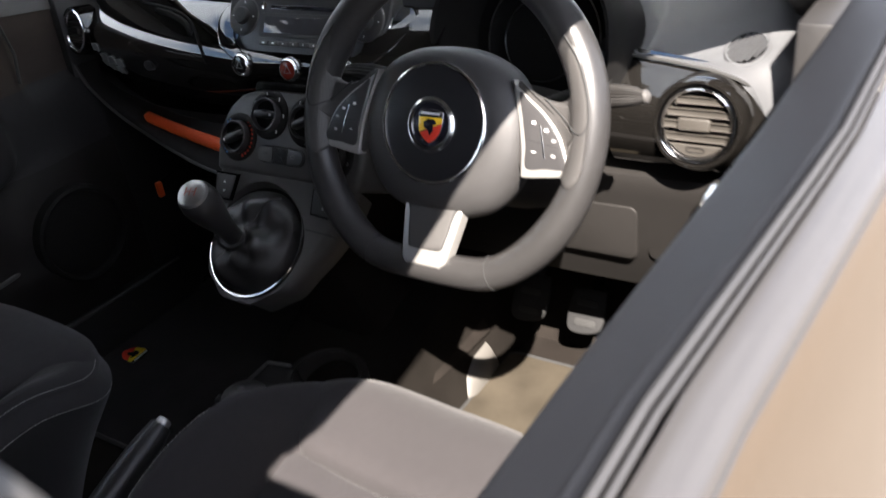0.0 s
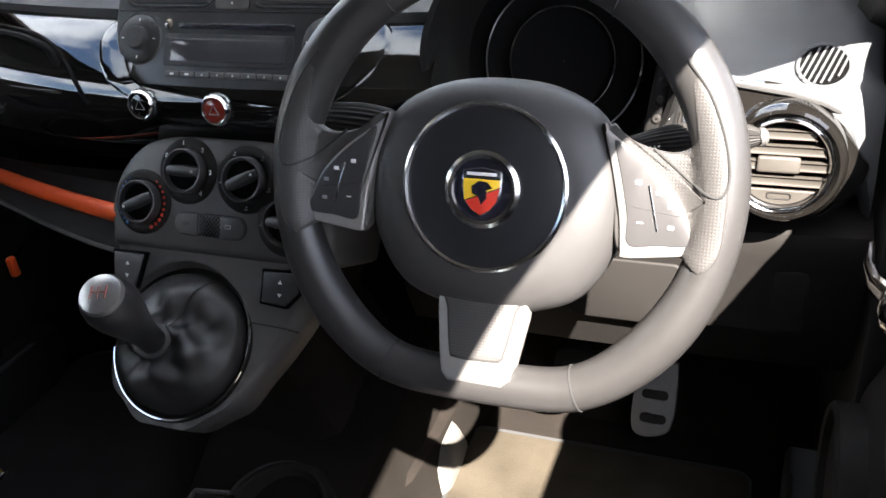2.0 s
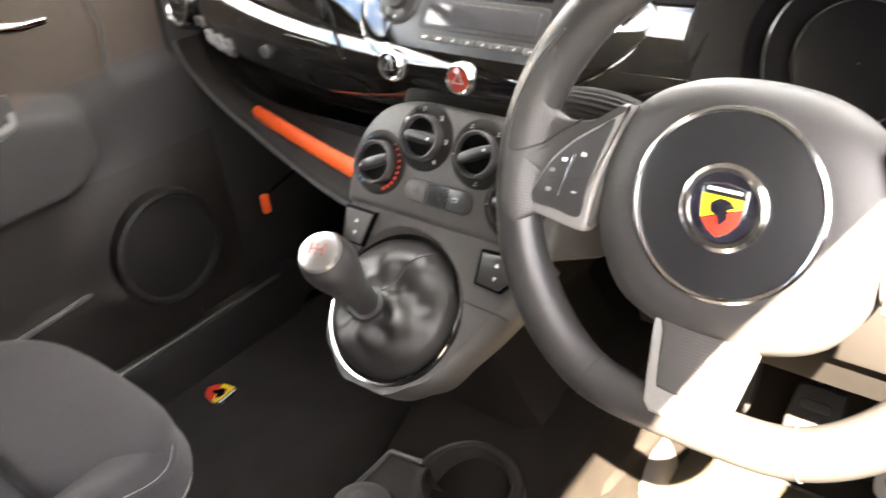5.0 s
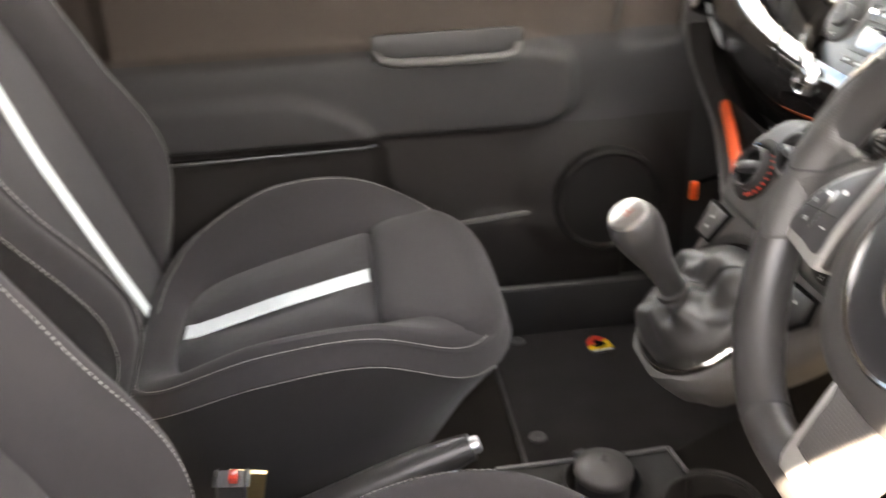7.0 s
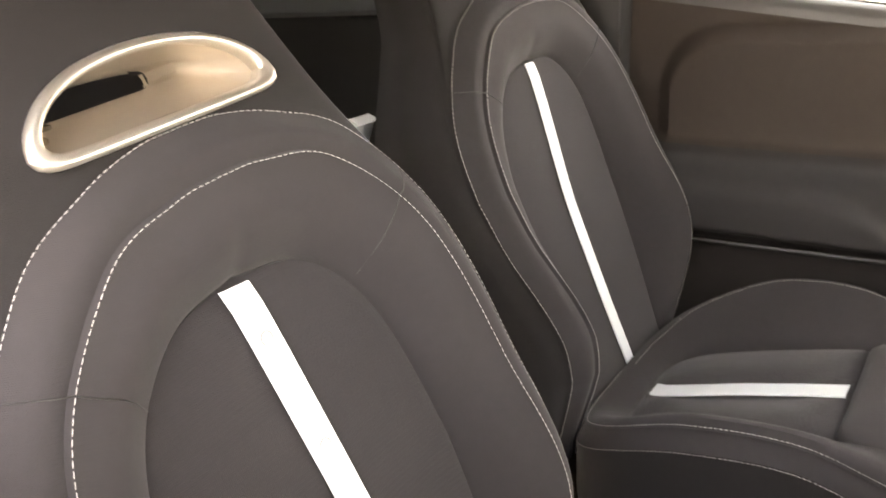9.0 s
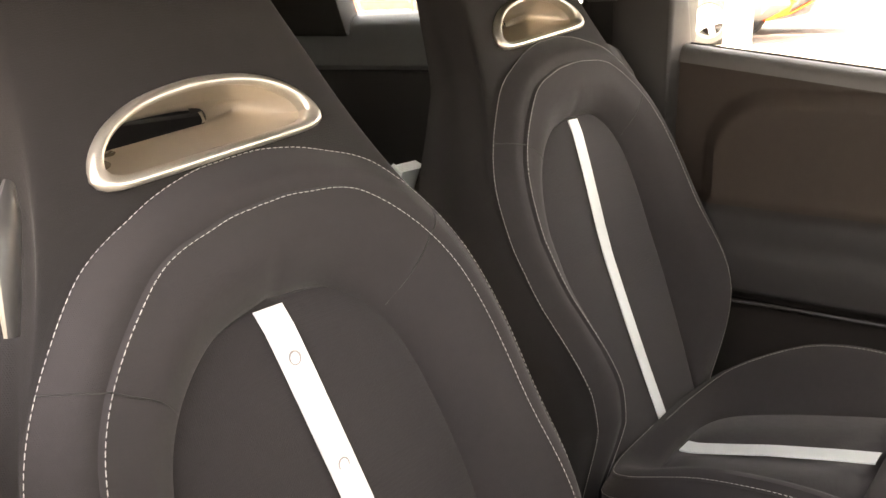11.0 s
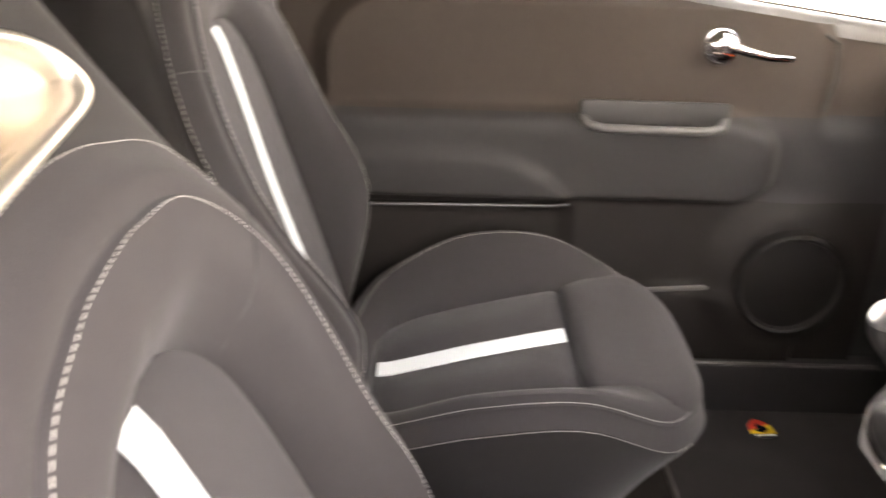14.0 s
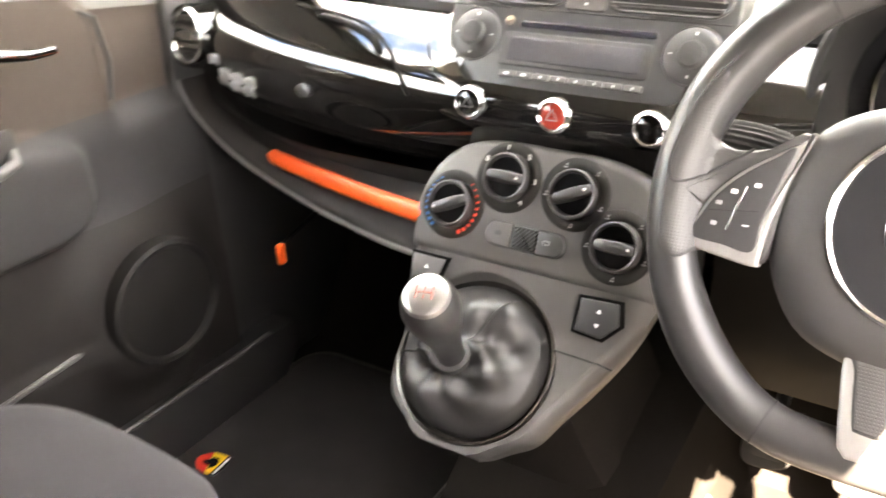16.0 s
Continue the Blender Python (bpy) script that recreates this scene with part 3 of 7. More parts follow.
    # tailgate pane made opaque to keep sun out of the rear cabin
    for o in (pane("window_tailgate", [(-0.60, -1.83, 1.00), (0.60, -1.83, 1.00), (0.60, -1.75, 1.34), (-0.60, -1.75, 1.34)], "opaque dark tailgate window that keeps sun out"),):
        o.data.materials[0] = OPAQUE_PANE
        o.visible_shadow = True
    # outer skin of the front wing and bonnet
    rows = []
    for y, w, z in ((0.70, 0.66, 0.985), (0.95, 0.66, 0.95), (1.25, 0.62, 0.88), (1.5, 0.50, 0.72)):
        rows.append([(x, y, z - 0.10 * (x / w) ** 4) for x in np.linspace(-w, w, 13)])
    bon = part("bonnet", loft(rows), PAINT)
    tagged(bon, "warm grey metallic bonnet ahead of the windscreen", "bonnet", kind="structure")
    bon.modifiers.new("thick", "SOLIDIFY").thickness = 0.01


# ---------------------------------------------------------------- doors
def build_door(s, name, label):
    """Door card with armrest, pull, lever, speaker and pocket. s is -1 for the passenger's side, 1 for the driver's."""
    X = 0.62 if s < 0 else 0.672
    door = thing(name, label, "car door", (s * 0.66, -0.3, 0.45))

    def P(d, y, z):
        return (s * (X - d), y, z)
    # belt line of the window
    top = (lambda y: 1.0365 - 0.122 * y) if s < 0 else (lambda y: 1.003)
    # card: rows up the door, columns along y; a raised border frames an upper recess
    ys = np.linspace(0.26, -0.755, 170)
    zs = np.concatenate([np.linspace(0.40, 0.70, 24), np.linspace(0.703, 0.745, 16), np.linspace(0.75, 0.85, 14), np.linspace(0.853, 0.882, 12), np.linspace(0.887, 1.0, 44)])

    def relief(y, f, z):
        d = 0.0
        zt = top(y)
        # armrest bulge in the middle band
        mid = 1 / (1 + math.exp(-(z - 0.725 - 6.0 * max(0.0, y + 0.02) ** 2) / 0.0030)) * 1 / (1 + math.exp((z - 0.866 + 3.0 * max(0.0, y + 0.05) ** 2) / 0.0045))
        front = 1 / (1 + math.exp((y - 0.052) / 0.006))
        d += 0.030 * mid * front
        # elbow pad, standing prouder
        k = min(1.0, max(0.0, (y + 0.43) / 0.155))
        zc = 0.802 - 0.072 * k * k
        el = 1 / (1 + math.exp(-(z - 0.722) / 0.003)) / (1 + math.exp((z - zc) / 0.004)) / (1 + math.exp((y + 0.275) / 0.005))
        d += 0.011 * el
        # recess above the armrest, with a round-cornered border
        uy = min(0.115 - y, y + 0.665)
        uz = (1.030 if s < 0 else zt - 0.05) - z
        r = 0.085
        if uy < r and uz < r:
            k = r - math.hypot(r - uy, r - uz)
        else:
            k = min(uy, uz)
        up = 1 / (1 + math.exp(-(z - 0.852) / 0.006))
        t = min(1.0, max(0.0, (k + 0.026) / 0.026))
        d -= up * (0.004 + 0.024 * (1 - t))
        # pocket: the lower rear part sinks below its lip
        pk = 1 / (1 + math.exp((z - 0.703) / 0.003)) / (1 + math.exp((y + 0.27) / 0.006))
        d -= 0.022 * pk
        # lower front part with the speaker bulge
        sp = math.hypot(y - 0.10, z - 0.595)
        d += 0.03 / (1 + math.exp((sp - 0.125) / 0.012))
        lowline = 0.567 + 0.09 * y
        d += 0.012 / (1 + math.exp((z - lowline) / 0.003)) * (1 if y < 0.15 else 0.3)
        return d
    rings = []
    for z in zs:
        f = (z - 0.40) / 0.6
        row = []
        for y in ys:
            zt = top(y) - 0.012
            zz = z if z < 0.882 else 0.882 + (z - 0.882) / 0.118 * (zt - 0.882)
            row.append(P(relief(y, f, zz) - (max(0, zz - 0.93) * 0.25 if s > 0 else 0.0), y, zz))
        rings.append(row)
    i0, i1 = int(np.searchsorted(zs, 0.725)), int(np.searchsorted(zs, 0.866))
    part("lower_card", loft(rings[:i0 + 1]), DOOR_LOWER, door, "dark brown moulded lower door card")
    part("armrest_band", loft(rings[i0:i1 + 1]), PLASTIC_DOOR, door, "charcoal armrest band")
    part("upper_card", loft(rings[i1:]), DOOR_UPPER, door, "dark brown upper door card with raised panel")
    # window sill rail; the driver's one bows outwards towards the front
    def bow(y):
        return 0.07 * min(0.35, max(0.0, y + 0.40)) if s > 0 else 0.0
    rows = []
    for y in np.linspace(0.40, -0.755, 14):
        z = top(y)
        o = bow(y)
        if s < 0:
            prof = [(X + 0.0235, z - 0.030), (X + 0.0245, z - 0.018), (X + 0.028, z - 0.009), (X + 0.035, z - 0.003), (X + 0.044, z), (X + 0.056, z - 0.001), (X + 0.062, z - 0.008), (X + 0.062, z - 0.05)]
        else:
            prof = [(X - 0.006, z - 0.05), (X - 0.003, z - 0.012), (X, z - 0.003), (X + 0.006, z), (X + 0.032, z + 0.001), (X + 0.036, z + 0.0035), (X + 0.039, z + 0.003), (X + 0.041, z - 0.002), (X + 0.041, z - 0.05)]
        rows.append([(s * (x + o * min(1.0, 0.4 + max(0.0, x - X) / 0.06)), y, h) for x, h in prof])
    # passenger's capping is paler: window light on its top put into the colour
    part("sill_rail", loft(rows), SILL_TOP if s > 0 else PLASTIC_GREY, door, "grained window sill capping")
    ys2 = np.linspace(0.42, -0.76, 14)
    edge = X + 0.041 if s > 0 else X + 0.064
    for o, h, r in ((0.0045, -0.001, 0.0028), (0.0105, -0.004, 0.0024)):
        part("window_seal", tube([(s * (edge + o + bow(y)), y, top(y) + h) for y in ys2], r, 8), SEAL, door, "black rubber window seal")
    # painted shoulder outside the glass, sky reflection in its colour, then the outer skin
    rows, skin = [], []
    for y in np.linspace(0.46, -0.80, 16):
        z = top(y)
        o = bow(y)
        rows.append([(s * (edge + o + x), y, z + h) for x, h in ((0.0135, -0.030), (0.0140, -0.006), (0.0165, -0.002), (0.022, -0.001), (0.034, -0.003), (0.042, -0.007), (0.0455, -0.012), (0.0460, -0.018))])
        skin.append([(s * (edge + o + x), y, z + h) for x, h in ((0.0450, -0.019), (0.0470, -0.0205), (0.056, -0.045), (0.070, -0.10), (0.086, -0.20), (0.094, -0.36), (0.084, -0.6), (0.04, -0.68))])
    part("shoulder", loft(rows), SHOULDER_SHEEN, door, "metallic shoulder below the window, sky sheen put into its pale colour")
    part("trim_strip", tube([(s * (edge + bow(y) + 0.0462), y, top(y) - 0.0185) for y in np.linspace(0.46, -0.80, 16)], 0.0016, 6), SEAL, door, "dark shut line")
    part("outer_skin", loft(skin), PAINT, door, "warm grey metallic outer door skin")
    if s < 0:
        b = bmesh.new()
        b.faces.new([b.verts.new(p) for p in ((s * 0.695, 0.40, 0.985), (s * 0.695, -0.75, 1.112), (s * 0.622, -0.77, 1.32), (s * 0.612, -0.26, 1.32))])
        b.normal_update()
        o = part("window_pane", b, GLASS, door, "", False)
        o.visible_shadow = False
        o.modifiers.new("thick", "SOLIDIFY").thickness = 0.004
    # pull cup in the armrest: a dark plate paints the hollow's shade behind a bar
    cup = Matrix(((0, 0, -s, P(0.0285, 0, 0)[0]), (1, 0, 0, -0.157), (0, 1, 0, 0.872), (0, 0, 0, 1)))
    part("pull_recess", slab(rounded(0.235, 0.042, 0.008), cup, 0.004, 0.002), PLASTIC, door, "flat dark plate for the shaded pull recess")
    part("pull_handle", tube([P(0.020, -0.272, 0.868), P(0.036, -0.262, 0.856), P(0.042, -0.24, 0.852), P(0.043, -0.157, 0.851), P(0.042, -0.075, 0.851), P(0.036, -0.052, 0.855), P(0.020, -0.044, 0.868)], 0.0075, 10), PLASTIC_GREY, door, "grey pull bar")
    # lever: chrome bowl, ball and blade
    c = Vector(P(-0.002, -0.062, 0.974)) if s < 0 else Vector(P(0.034, -0.005, 0.884))
    m = Matrix.Translation(c) @ Matrix.Rotation(radians(-90 * s), 4, "Y")
    lev = part("door_lever", lathe([(0.001, 0.020), (0.014, 0.021), (0.025, 0.014), (0.032, 0.003), (0.034, -0.008), (0.037, -0.010)] if s < 0 else [(0.001, 0.024), (0.012, 0.022), (0.020, 0.014), (0.023, 0.003), (0.026, -0.004), (0.031, -0.002), (0.034, 0.005), (0.038, 0.008), (0.041, 0.004), (0.041, -0.012)], m, 36), CHROME, door, "round chrome door lever boss")
    part("lever_blade", tube([c + Vector((-s * 0.016, 0.008, 0.004)), c + Vector((-s * 0.022, 0.035, -0.003)), c + Vector((-s * 0.024, 0.07, -0.010)), c + Vector((-s * 0.02, 0.105, -0.012))], [0.009, 0.008, 0.007, 0.006], 10, flat=0.6), CHROME, lev, "chrome pull blade")
    # flat dark plate painted as the shaded hollow
    mm = Matrix(((0, 0, -s, P(-0.008, 0, 0)[0]), (1, 0, 0, c.y + 0.07), (0, 1, 0, c.z + 0.003), (0, 0, 0, 1)))
    part("lever_recess", slab(rounded(0.10, 0.034, 0.012), mm, 0.005, 0.002), PLASTIC, lev, "flat dark plate for the shaded hollow behind the lever")
    # loudspeaker
    ms = Matrix(((0, 0, -s, P(0.043, 0, 0)[0]), (1, 0, 0, 0.105), (0, 1, 0, 0.593), (0, 0, 0, 1)))
    part("speaker", lathe([(0.093, -0.02), (0.093, 0.008), (0.088, 0.012), (0.083, 0.010), (0.080, 0.003), (0.05, 0.006), (0.001, 0.008)], ms, 40), LOWER_DASH, door, "round black speaker grille")
    # lips of pocket and lower panel
    part("pocket_lip", tube([P(0.012, -0.275, 0.712), P(0.004, -0.30, 0.706), P(0.002, -0.45, 0.703), P(0.002, -0.62, 0.700), P(0.002, -0.74, 0.698)], 0.0036, 8), RADIO_GREY, door, "pale pocket edge")
    part("lower_lip", tube([P(0.014, 0.022, 0.572), P(0.013, -0.10, 0.562), P(0.013, -0.30, 0.545), P(0.013, -0.55, 0.525)], 0.0045, 8), PLASTIC_GREY, door, "pale lower edge")
    # seam line in front of the card
    part("card_edge", tube([P(0.004, 0.115, 0.88), P(0.003, 0.125, 0.93), P(0.0, 0.118, 0.985), P(-0.01, 0.095, 1.0)] if s < 0 else [P(0.004, 0.2, 0.80), P(0.003, 0.21, 0.88), P(0.0, 0.2, 0.93), P(-0.004, 0.18, 0.95)], 0.003, 6), PLASTIC, door)
    return door


# ---------------------------------------------------------------- seats
def build_seat(name, label, dx, dy, dz, floor, cushion_up=0.0, shear=0.014, plump=0.0):
    """Sports seat: lofted backrest and cushion with stripe, stitched seams and a metal harness eye."""
    seat = thing(name, label, "car seat", (dx, -0.4 + dy, floor), group="front seats")
    D = Vector((dx, dy, dz))
    r15 = radians(15)
    # the seat leans a little sideways on its mounts
    pivot = Vector((dx, 0, 0.85 + dz))
    lean = Matrix.Translation(pivot) @ Matrix.Rotation(radians(3.0), 4, "Y") @ Matrix.Translation(-pivot)

    def B(p):
        u, q, d = p
        # the bolster beside the tunnel stands prouder low down
        d += plump * min(1.0, max(0.0, (u - 0.13) / 0.04)) * min(1.0, max(0.0, (0.36 - q) / 0.2)) * min(1.0, max(0.0, (q + 0.02) / 0.12))
        u -= shear * min(1.0, max(0.0, (0.28 - q) / 0.33))
        q -= 0.06 * u * min(1.0, max(0.0, (q - 0.33) / 0.2))
        return lean @ (Vector((u, -0.644 - math.sin(r15) * q + math.cos(r15) * d, 0.559 + math.cos(r15) * q + math.sin(r15) * d)) + D)
    N = 88
    medial = mirrored([(0.0005, -0.05, 0.016), (0.0005, 0.10, 0.010), (0.0005, 0.25, 0.008), (0.0005, 0.43, 0.008), (0.0, 0.445, 0.008)], N)
    ins = mirrored([(0.135, -0.05, 0.012), (0.152, 0.15, 0.006), (0.148, 0.30, 0.004), (0.122, 0.415, 0.004), (0.068, 0.476, 0.004), (0.0, 0.492, 0.004)], N)
    mid = mirrored([(0.158, -0.05, 0.004), (0.184, 0.15, 0.060), (0.182, 0.31, 0.046), (0.156, 0.435, 0.036), (0.088, 0.512, 0.031), (0.0, 0.532, 0.030)], N)
    inn = mirrored([(0.182, -0.05, -0.004), (0.214, 0.15, 0.086), (0.215, 0.32, 0.062), (0.190, 0.455, 0.042), (0.115, 0.543, 0.029), (0.045, 0.565, 0.024), (0.0, 0.568, 0.023)], N)
    out = mirrored([(0.206, -0.05, -0.020), (0.250, 0.15, 0.062), (0.256, 0.32, 0.042), (0.236, 0.455, 0.020), (0.165, 0.556, 0.006), (0.095, 0.594, 0.0), (0.04, 0.609, -0.003), (0.0, 0.611, -0.004)], N)
    face = mirrored([(0.220, -0.05, -0.036), (0.268, 0.15, 0.034), (0.272, 0.32, 0.018), (0.252, 0.455, 0.0), (0.193, 0.556, -0.016), (0.165, 0.60, -0.018), (0.138, 0.70, -0.034), (0.112, 0.765, -0.050), (0.06, 0.795, -0.056), (0.0, 0.80, -0.057)], N)
    edge = mirrored([(0.226, -0.05, -0.055), (0.279, 0.15, -0.015), (0.283, 0.32, -0.028), (0.264, 0.455, -0.040), (0.207, 0.556, -0.050), (0.182, 0.60, -0.052), (0.156, 0.70, -0.068), (0.13, 0.78, -0.080), (0.07, 0.82, -0.088), (0.0, 0.827, -0.088)], N)
    back = mirrored([(0.225, -0.05, -0.105), (0.262, 0.15, -0.110), (0.265, 0.32, -0.110), (0.244, 0.455, -0.105), (0.19, 0.556, -0.100), (0.168, 0.60, -0.098), (0.145, 0.70, -0.105), (0.12, 0.77, -0.115), (0.065, 0.805, -0.12), (0.0, 0.81, -0.12)], N)
    backm = back * np.array([0.02, 1, 1])
    backm[:, 1] = np.minimum(backm[:, 1], 0.76)
    if dx > 0:
        # the centre panel of this seat ends a little lower
        for ring in (medial, ins):
            ring[:, 2] += 0.010 * np.clip((0.38 - ring[:, 1]) / 0.12, -1, 1)
            ring[:, 1] -= 0.007 * np.clip((ring[:, 1] - 0.3) / 0.15, 0, 1)
    # harness eye: outline in the headrest face
    eye = [(0.0, 0.6195), (0.06, 0.6195), (0.092, 0.6205), (0.1045, 0.6255), (0.105, 0.634), (0.097, 0.6465), (0.078, 0.660), (0.047, 0.6705), (0.0, 0.675)]
    eyec = spline(eye + [(-u, q) for u, q in eye[-2:0:-1]], 72, closed=True)
    ec = np.array((0.0, 0.647))
    slot = [(0.0, 0.646), (0.05, 0.646), (0.072, 0.6475), (0.077, 0.655), (0.066, 0.664), (0.0, 0.668)]
    slotc = spline(slot + [(-u, q) for u, q in slot[-2:0:-1]], 72, closed=True)

    def inside(poly, u, q):
        c = False
        n = len(poly)
        for i in range(n):
            a, b = poly[i], poly[i - 1]
            if (a[1] > q) != (b[1] > q) and u < (b[0] - a[0]) * (q - a[1]) / (b[1] - a[1]) + a[0]:
                c = not c
        return c

    def shrink(poly, f, c=ec):
        return [(c[0] + (p[0] - c[0]) * f, c[1] + (p[1] - c[1]) * f) for p in poly]
    eye_cut, slot_cut = shrink(eyec, 1.03), shrink(slotc, 1.0, (0, 0.657))
    # front, in bands of their own cloth
    groove = ins + (mid - ins) * 0.10
    groove[:, 2] -= 0.007
    lip = ins + (mid - ins) * 0.25
    lip[:, 2] += 0.001
    crown = (medial + ins) / 2
    crown[:, 2] += 0.002
    part("centre_panel", loft([[B(p) for p in r] for r in blend([medial, crown, ins + (0, 0, 0.001), groove], [5, 6, 3])]), FABRIC_INSERT, seat, "woven charcoal centre panel")
    part("bolster", loft([[B(p) for p in r] for r in blend([groove, lip, mid, inn], [2, 4, 5])]), FABRIC, seat, "charcoal inner side bolster")
    seamdip = inn + (out - inn) * 0.06
    seamdip[:, 2] -= 0.003
    inn2 = inn + (out - inn) * 0.16
    mid2 = (inn + out) / 2
    mid2[:, 2] += 0.006
    part("outer_bolster", loft([[B(p) for p in r] for r in blend([inn, seamdip, inn2, mid2, out], [2, 2, 4, 4])]), FABRIC, seat, "charcoal stitched outer bolster")
    bm = bmesh.new()
    rows = blend([out, out + (face - out) * 0.06 - np.array((0, 0, 0.003)), face, edge, back], [2, 60, 6, 6])
    rows = [list(r) for r in rows]
    verts = [[bm.verts.new(B(p)) for p in r] for r in rows]
    for i in range(len(rows) - 1):
        for j in range(len(rows[0]) - 1):
            c = (rows[i][j] + rows[i][j + 1] + rows[i + 1][j] + rows[i + 1][j + 1]) / 4
            if c[2] > -0.048 and c[1] > 0.60 and inside(eye_cut, c[0], c[1]):
                continue
            bm.faces.new((verts[i][j], verts[i][j + 1], verts[i + 1][j + 1], verts[i + 1][j]))
    part("headrest_and_side", bm, FABRIC_SIDE, seat, "dark cloth headrest and sides in one with the backrest")
    bm = bmesh.new()
    rows = blend([back, (back + backm) / 2 - np.array((0, 0, 0.02)), backm], [16, 16])
    verts = [[bm.verts.new(B(p)) for p in r] for r in rows]
    for i in range(len(rows) - 1):
        for j in range(len(rows[0]) - 1):
            c = (rows[i][j] + rows[i][j + 1] + rows[i + 1][j] + rows[i + 1][j + 1]) / 4
            if inside(slot_cut, c[0], c[1]):
                continue
            bm.faces.new((verts[i][j], verts[i][j + 1], verts[i + 1][j + 1], verts[i + 1][j]))
    part("back_shell", bm, FABRIC_SIDE, seat, "dark cloth seat back")
    # metal eye: rolled rim, bowl, slot
    def zf(q):
        return -0.005 - (q - 0.612) * 0.28
    prof = [(1.045 + 0.095 * math.cos(a), 0.0015 + 0.0068 * math.sin(a)) for a in np.radians(np.linspace(-60, 205, 15))]
    rings = []
    for f, h in prof:
        rings.append([B((*p, zf(p[1]) + h)) for p in [(ec[0] + (q[0] - ec[0]) * (1 + (f - 1) * 0.75), ec[1] + (q[1] - ec[1]) * (1 + (f - 1) * 1.9)) for q in eyec]])
    for k, h in ((0.06, -0.010), (0.16, -0.020), (0.40, -0.036), (0.75, -0.053), (1.0, -0.062), (1.0, -0.112)):
        rings.append([B((p[0] * (1 - k) + q[0] * k, p[1] * (1 - k) + q[1] * k, zf(p[1] * (1 - k) + q[1] * k) + h)) for p, q in zip(eyec, slotc)])
    he = part("harness_eye", loft(rings[:16], wrap=True), SATIN, seat, "satin metal harness eye in the headrest")
    part("eye_bowl", loft(rings[15:], wrap=True), BOWL_METAL, he, "satin metal bowl with a slot")

    # stripe down the middle of the backrest
    def ribbon(pts, w, lift):
        rr = []
        for p, n in pts:
            rr.append([p + Vector((-w, 0, 0)) + n * (lift * 0.2), p + Vector((-w * 0.92, 0, 0)) + n * lift, p + n * (lift * 1.1), p + Vector((w * 0.92, 0, 0)) + n * lift, p + Vector((w, 0, 0)) + n * (lift * 0.2)])
        return loft(rr)
    ndir = Vector((0, math.cos(r15), math.sin(r15)))

    def stripe_u(q):
        return 0.0032 + 0.105 * (max(q, 0.24) - 0.477) + 0.01 * (min(q, 0.24) - 0.24)
    prof = [(q, d) for q, d in ((-0.03, 0.015), (0.1, 0.0105), (0.25, 0.0085), (0.40, 0.0085), (0.445, 0.008), (0.470 if dx > 0 else 0.475, 0.007), (0.4835 if dx > 0 else 0.490, 0.004))]
    pts = spline([(0, q, d + (0.010 * min(1.0, max(-1.0, (0.38 - q) / 0.12)) if dx > 0 else 0.0)) for q, d in prof], 26)
    part("stripe", ribbon([(B((stripe_u(p[1]) if dx > 0 else -0.012 * min(1.0, max(0.0, (0.32 - p[1]) / 0.3)), p[1], p[2] + 0.0015)), ndir) for p in pts], 0.0160 if dx > 0 else 0.0130, 0.0022), STRIPE, seat, "white leather stripe")

    if dx > 0:
        for q in (0.436, 0.334):
            mk = Matrix.Translation(B((stripe_u(q), q, 0.0118 + 0.010 * min(1.0, max(-1.0, (0.38 - q) / 0.12))))) @ Matrix.Rotation(radians(-75), 4, "X")
            part("stripe_mark", lathe([(0.0066, -0.001), (0.0064, 0.0010), (0.0052, 0.0010), (0.0050, -0.001)], mk, 24), FAINT_MARK, seat, "small embossed mark on the stripe")
    # stitches on both seams
    def seam_pts(ring, lift):
        return [B((p[0], p[1], p[2] + lift)) for p in ring]
    part("stitching", dashes(seam_pts(inn, 0.0012), 0.0046, 0.0016, 0.00038), STITCH, seat, "pale stitched seam", kind="stuff")
    part("stitching", dashes(seam_pts(out, 0.0012), 0.0046, 0.0016, 0.00038), STITCH, seat, "pale stitched seam", kind="stuff")
    # cross seams on the bolsters
    fine = blend([lip, mid, inn, mid2, out], [6, 6, 5, 5])
    for sgn in (-1, 1):
        line = []
        for i, r in enumerate(fine):
            half = r[:len(r) // 2] if sgn < 0 else r[:len(r) // 2:-1]
            at = np.interp(i, [0, 12, 22], [0.440, 0.487, 0.503])
            line.append(B((np.interp(at, half[:, 1], half[:, 0]), at, np.interp(at, half[:, 1], half[:, 2]) + 0.0001)))
        part("cross_seam", tube(line, 0.0006, 5), PLASTIC, seat, "dark cross seam")
    # release lever on the outer shoulder
    sg = 1 if dx > 0 else -1
    part("release_lever", tube([(0.556, -0.632, 1.105), (0.563, -0.625, 1.09), (0.572, -0.616, 1.06), (0.579, -0.608, 1.02)] if dx > 0 else [B((sg * 0.226, 0.572, -0.040)), B((sg * 0.238, 0.556, -0.036)), B((sg * 0.262, 0.515, -0.034)), B((sg * 0.280, 0.455, -0.034)), B((sg * 0.288, 0.40, -0.036))], [0.006, 0.014, 0.015, 0.008] if dx > 0 else [0.008, 0.014, 0.016, 0.015, 0.009], 12, flat=0.5), RADIO_GREY, seat, "grey seat release lever")
    part("seat_tag", box(B((sg * 0.262, 0.425, 0.004)) - Vector((0.003, 0.003, 0.007)), B((sg * 0.262, 0.425, 0.004)) + Vector((0.003, 0.003, 0.007)), 0.0005), STITCH, seat, "small sewn white tag")

    # cushion: closed rings from the middle outwards
    def C(half, n=40):
        c = spline(half, n)
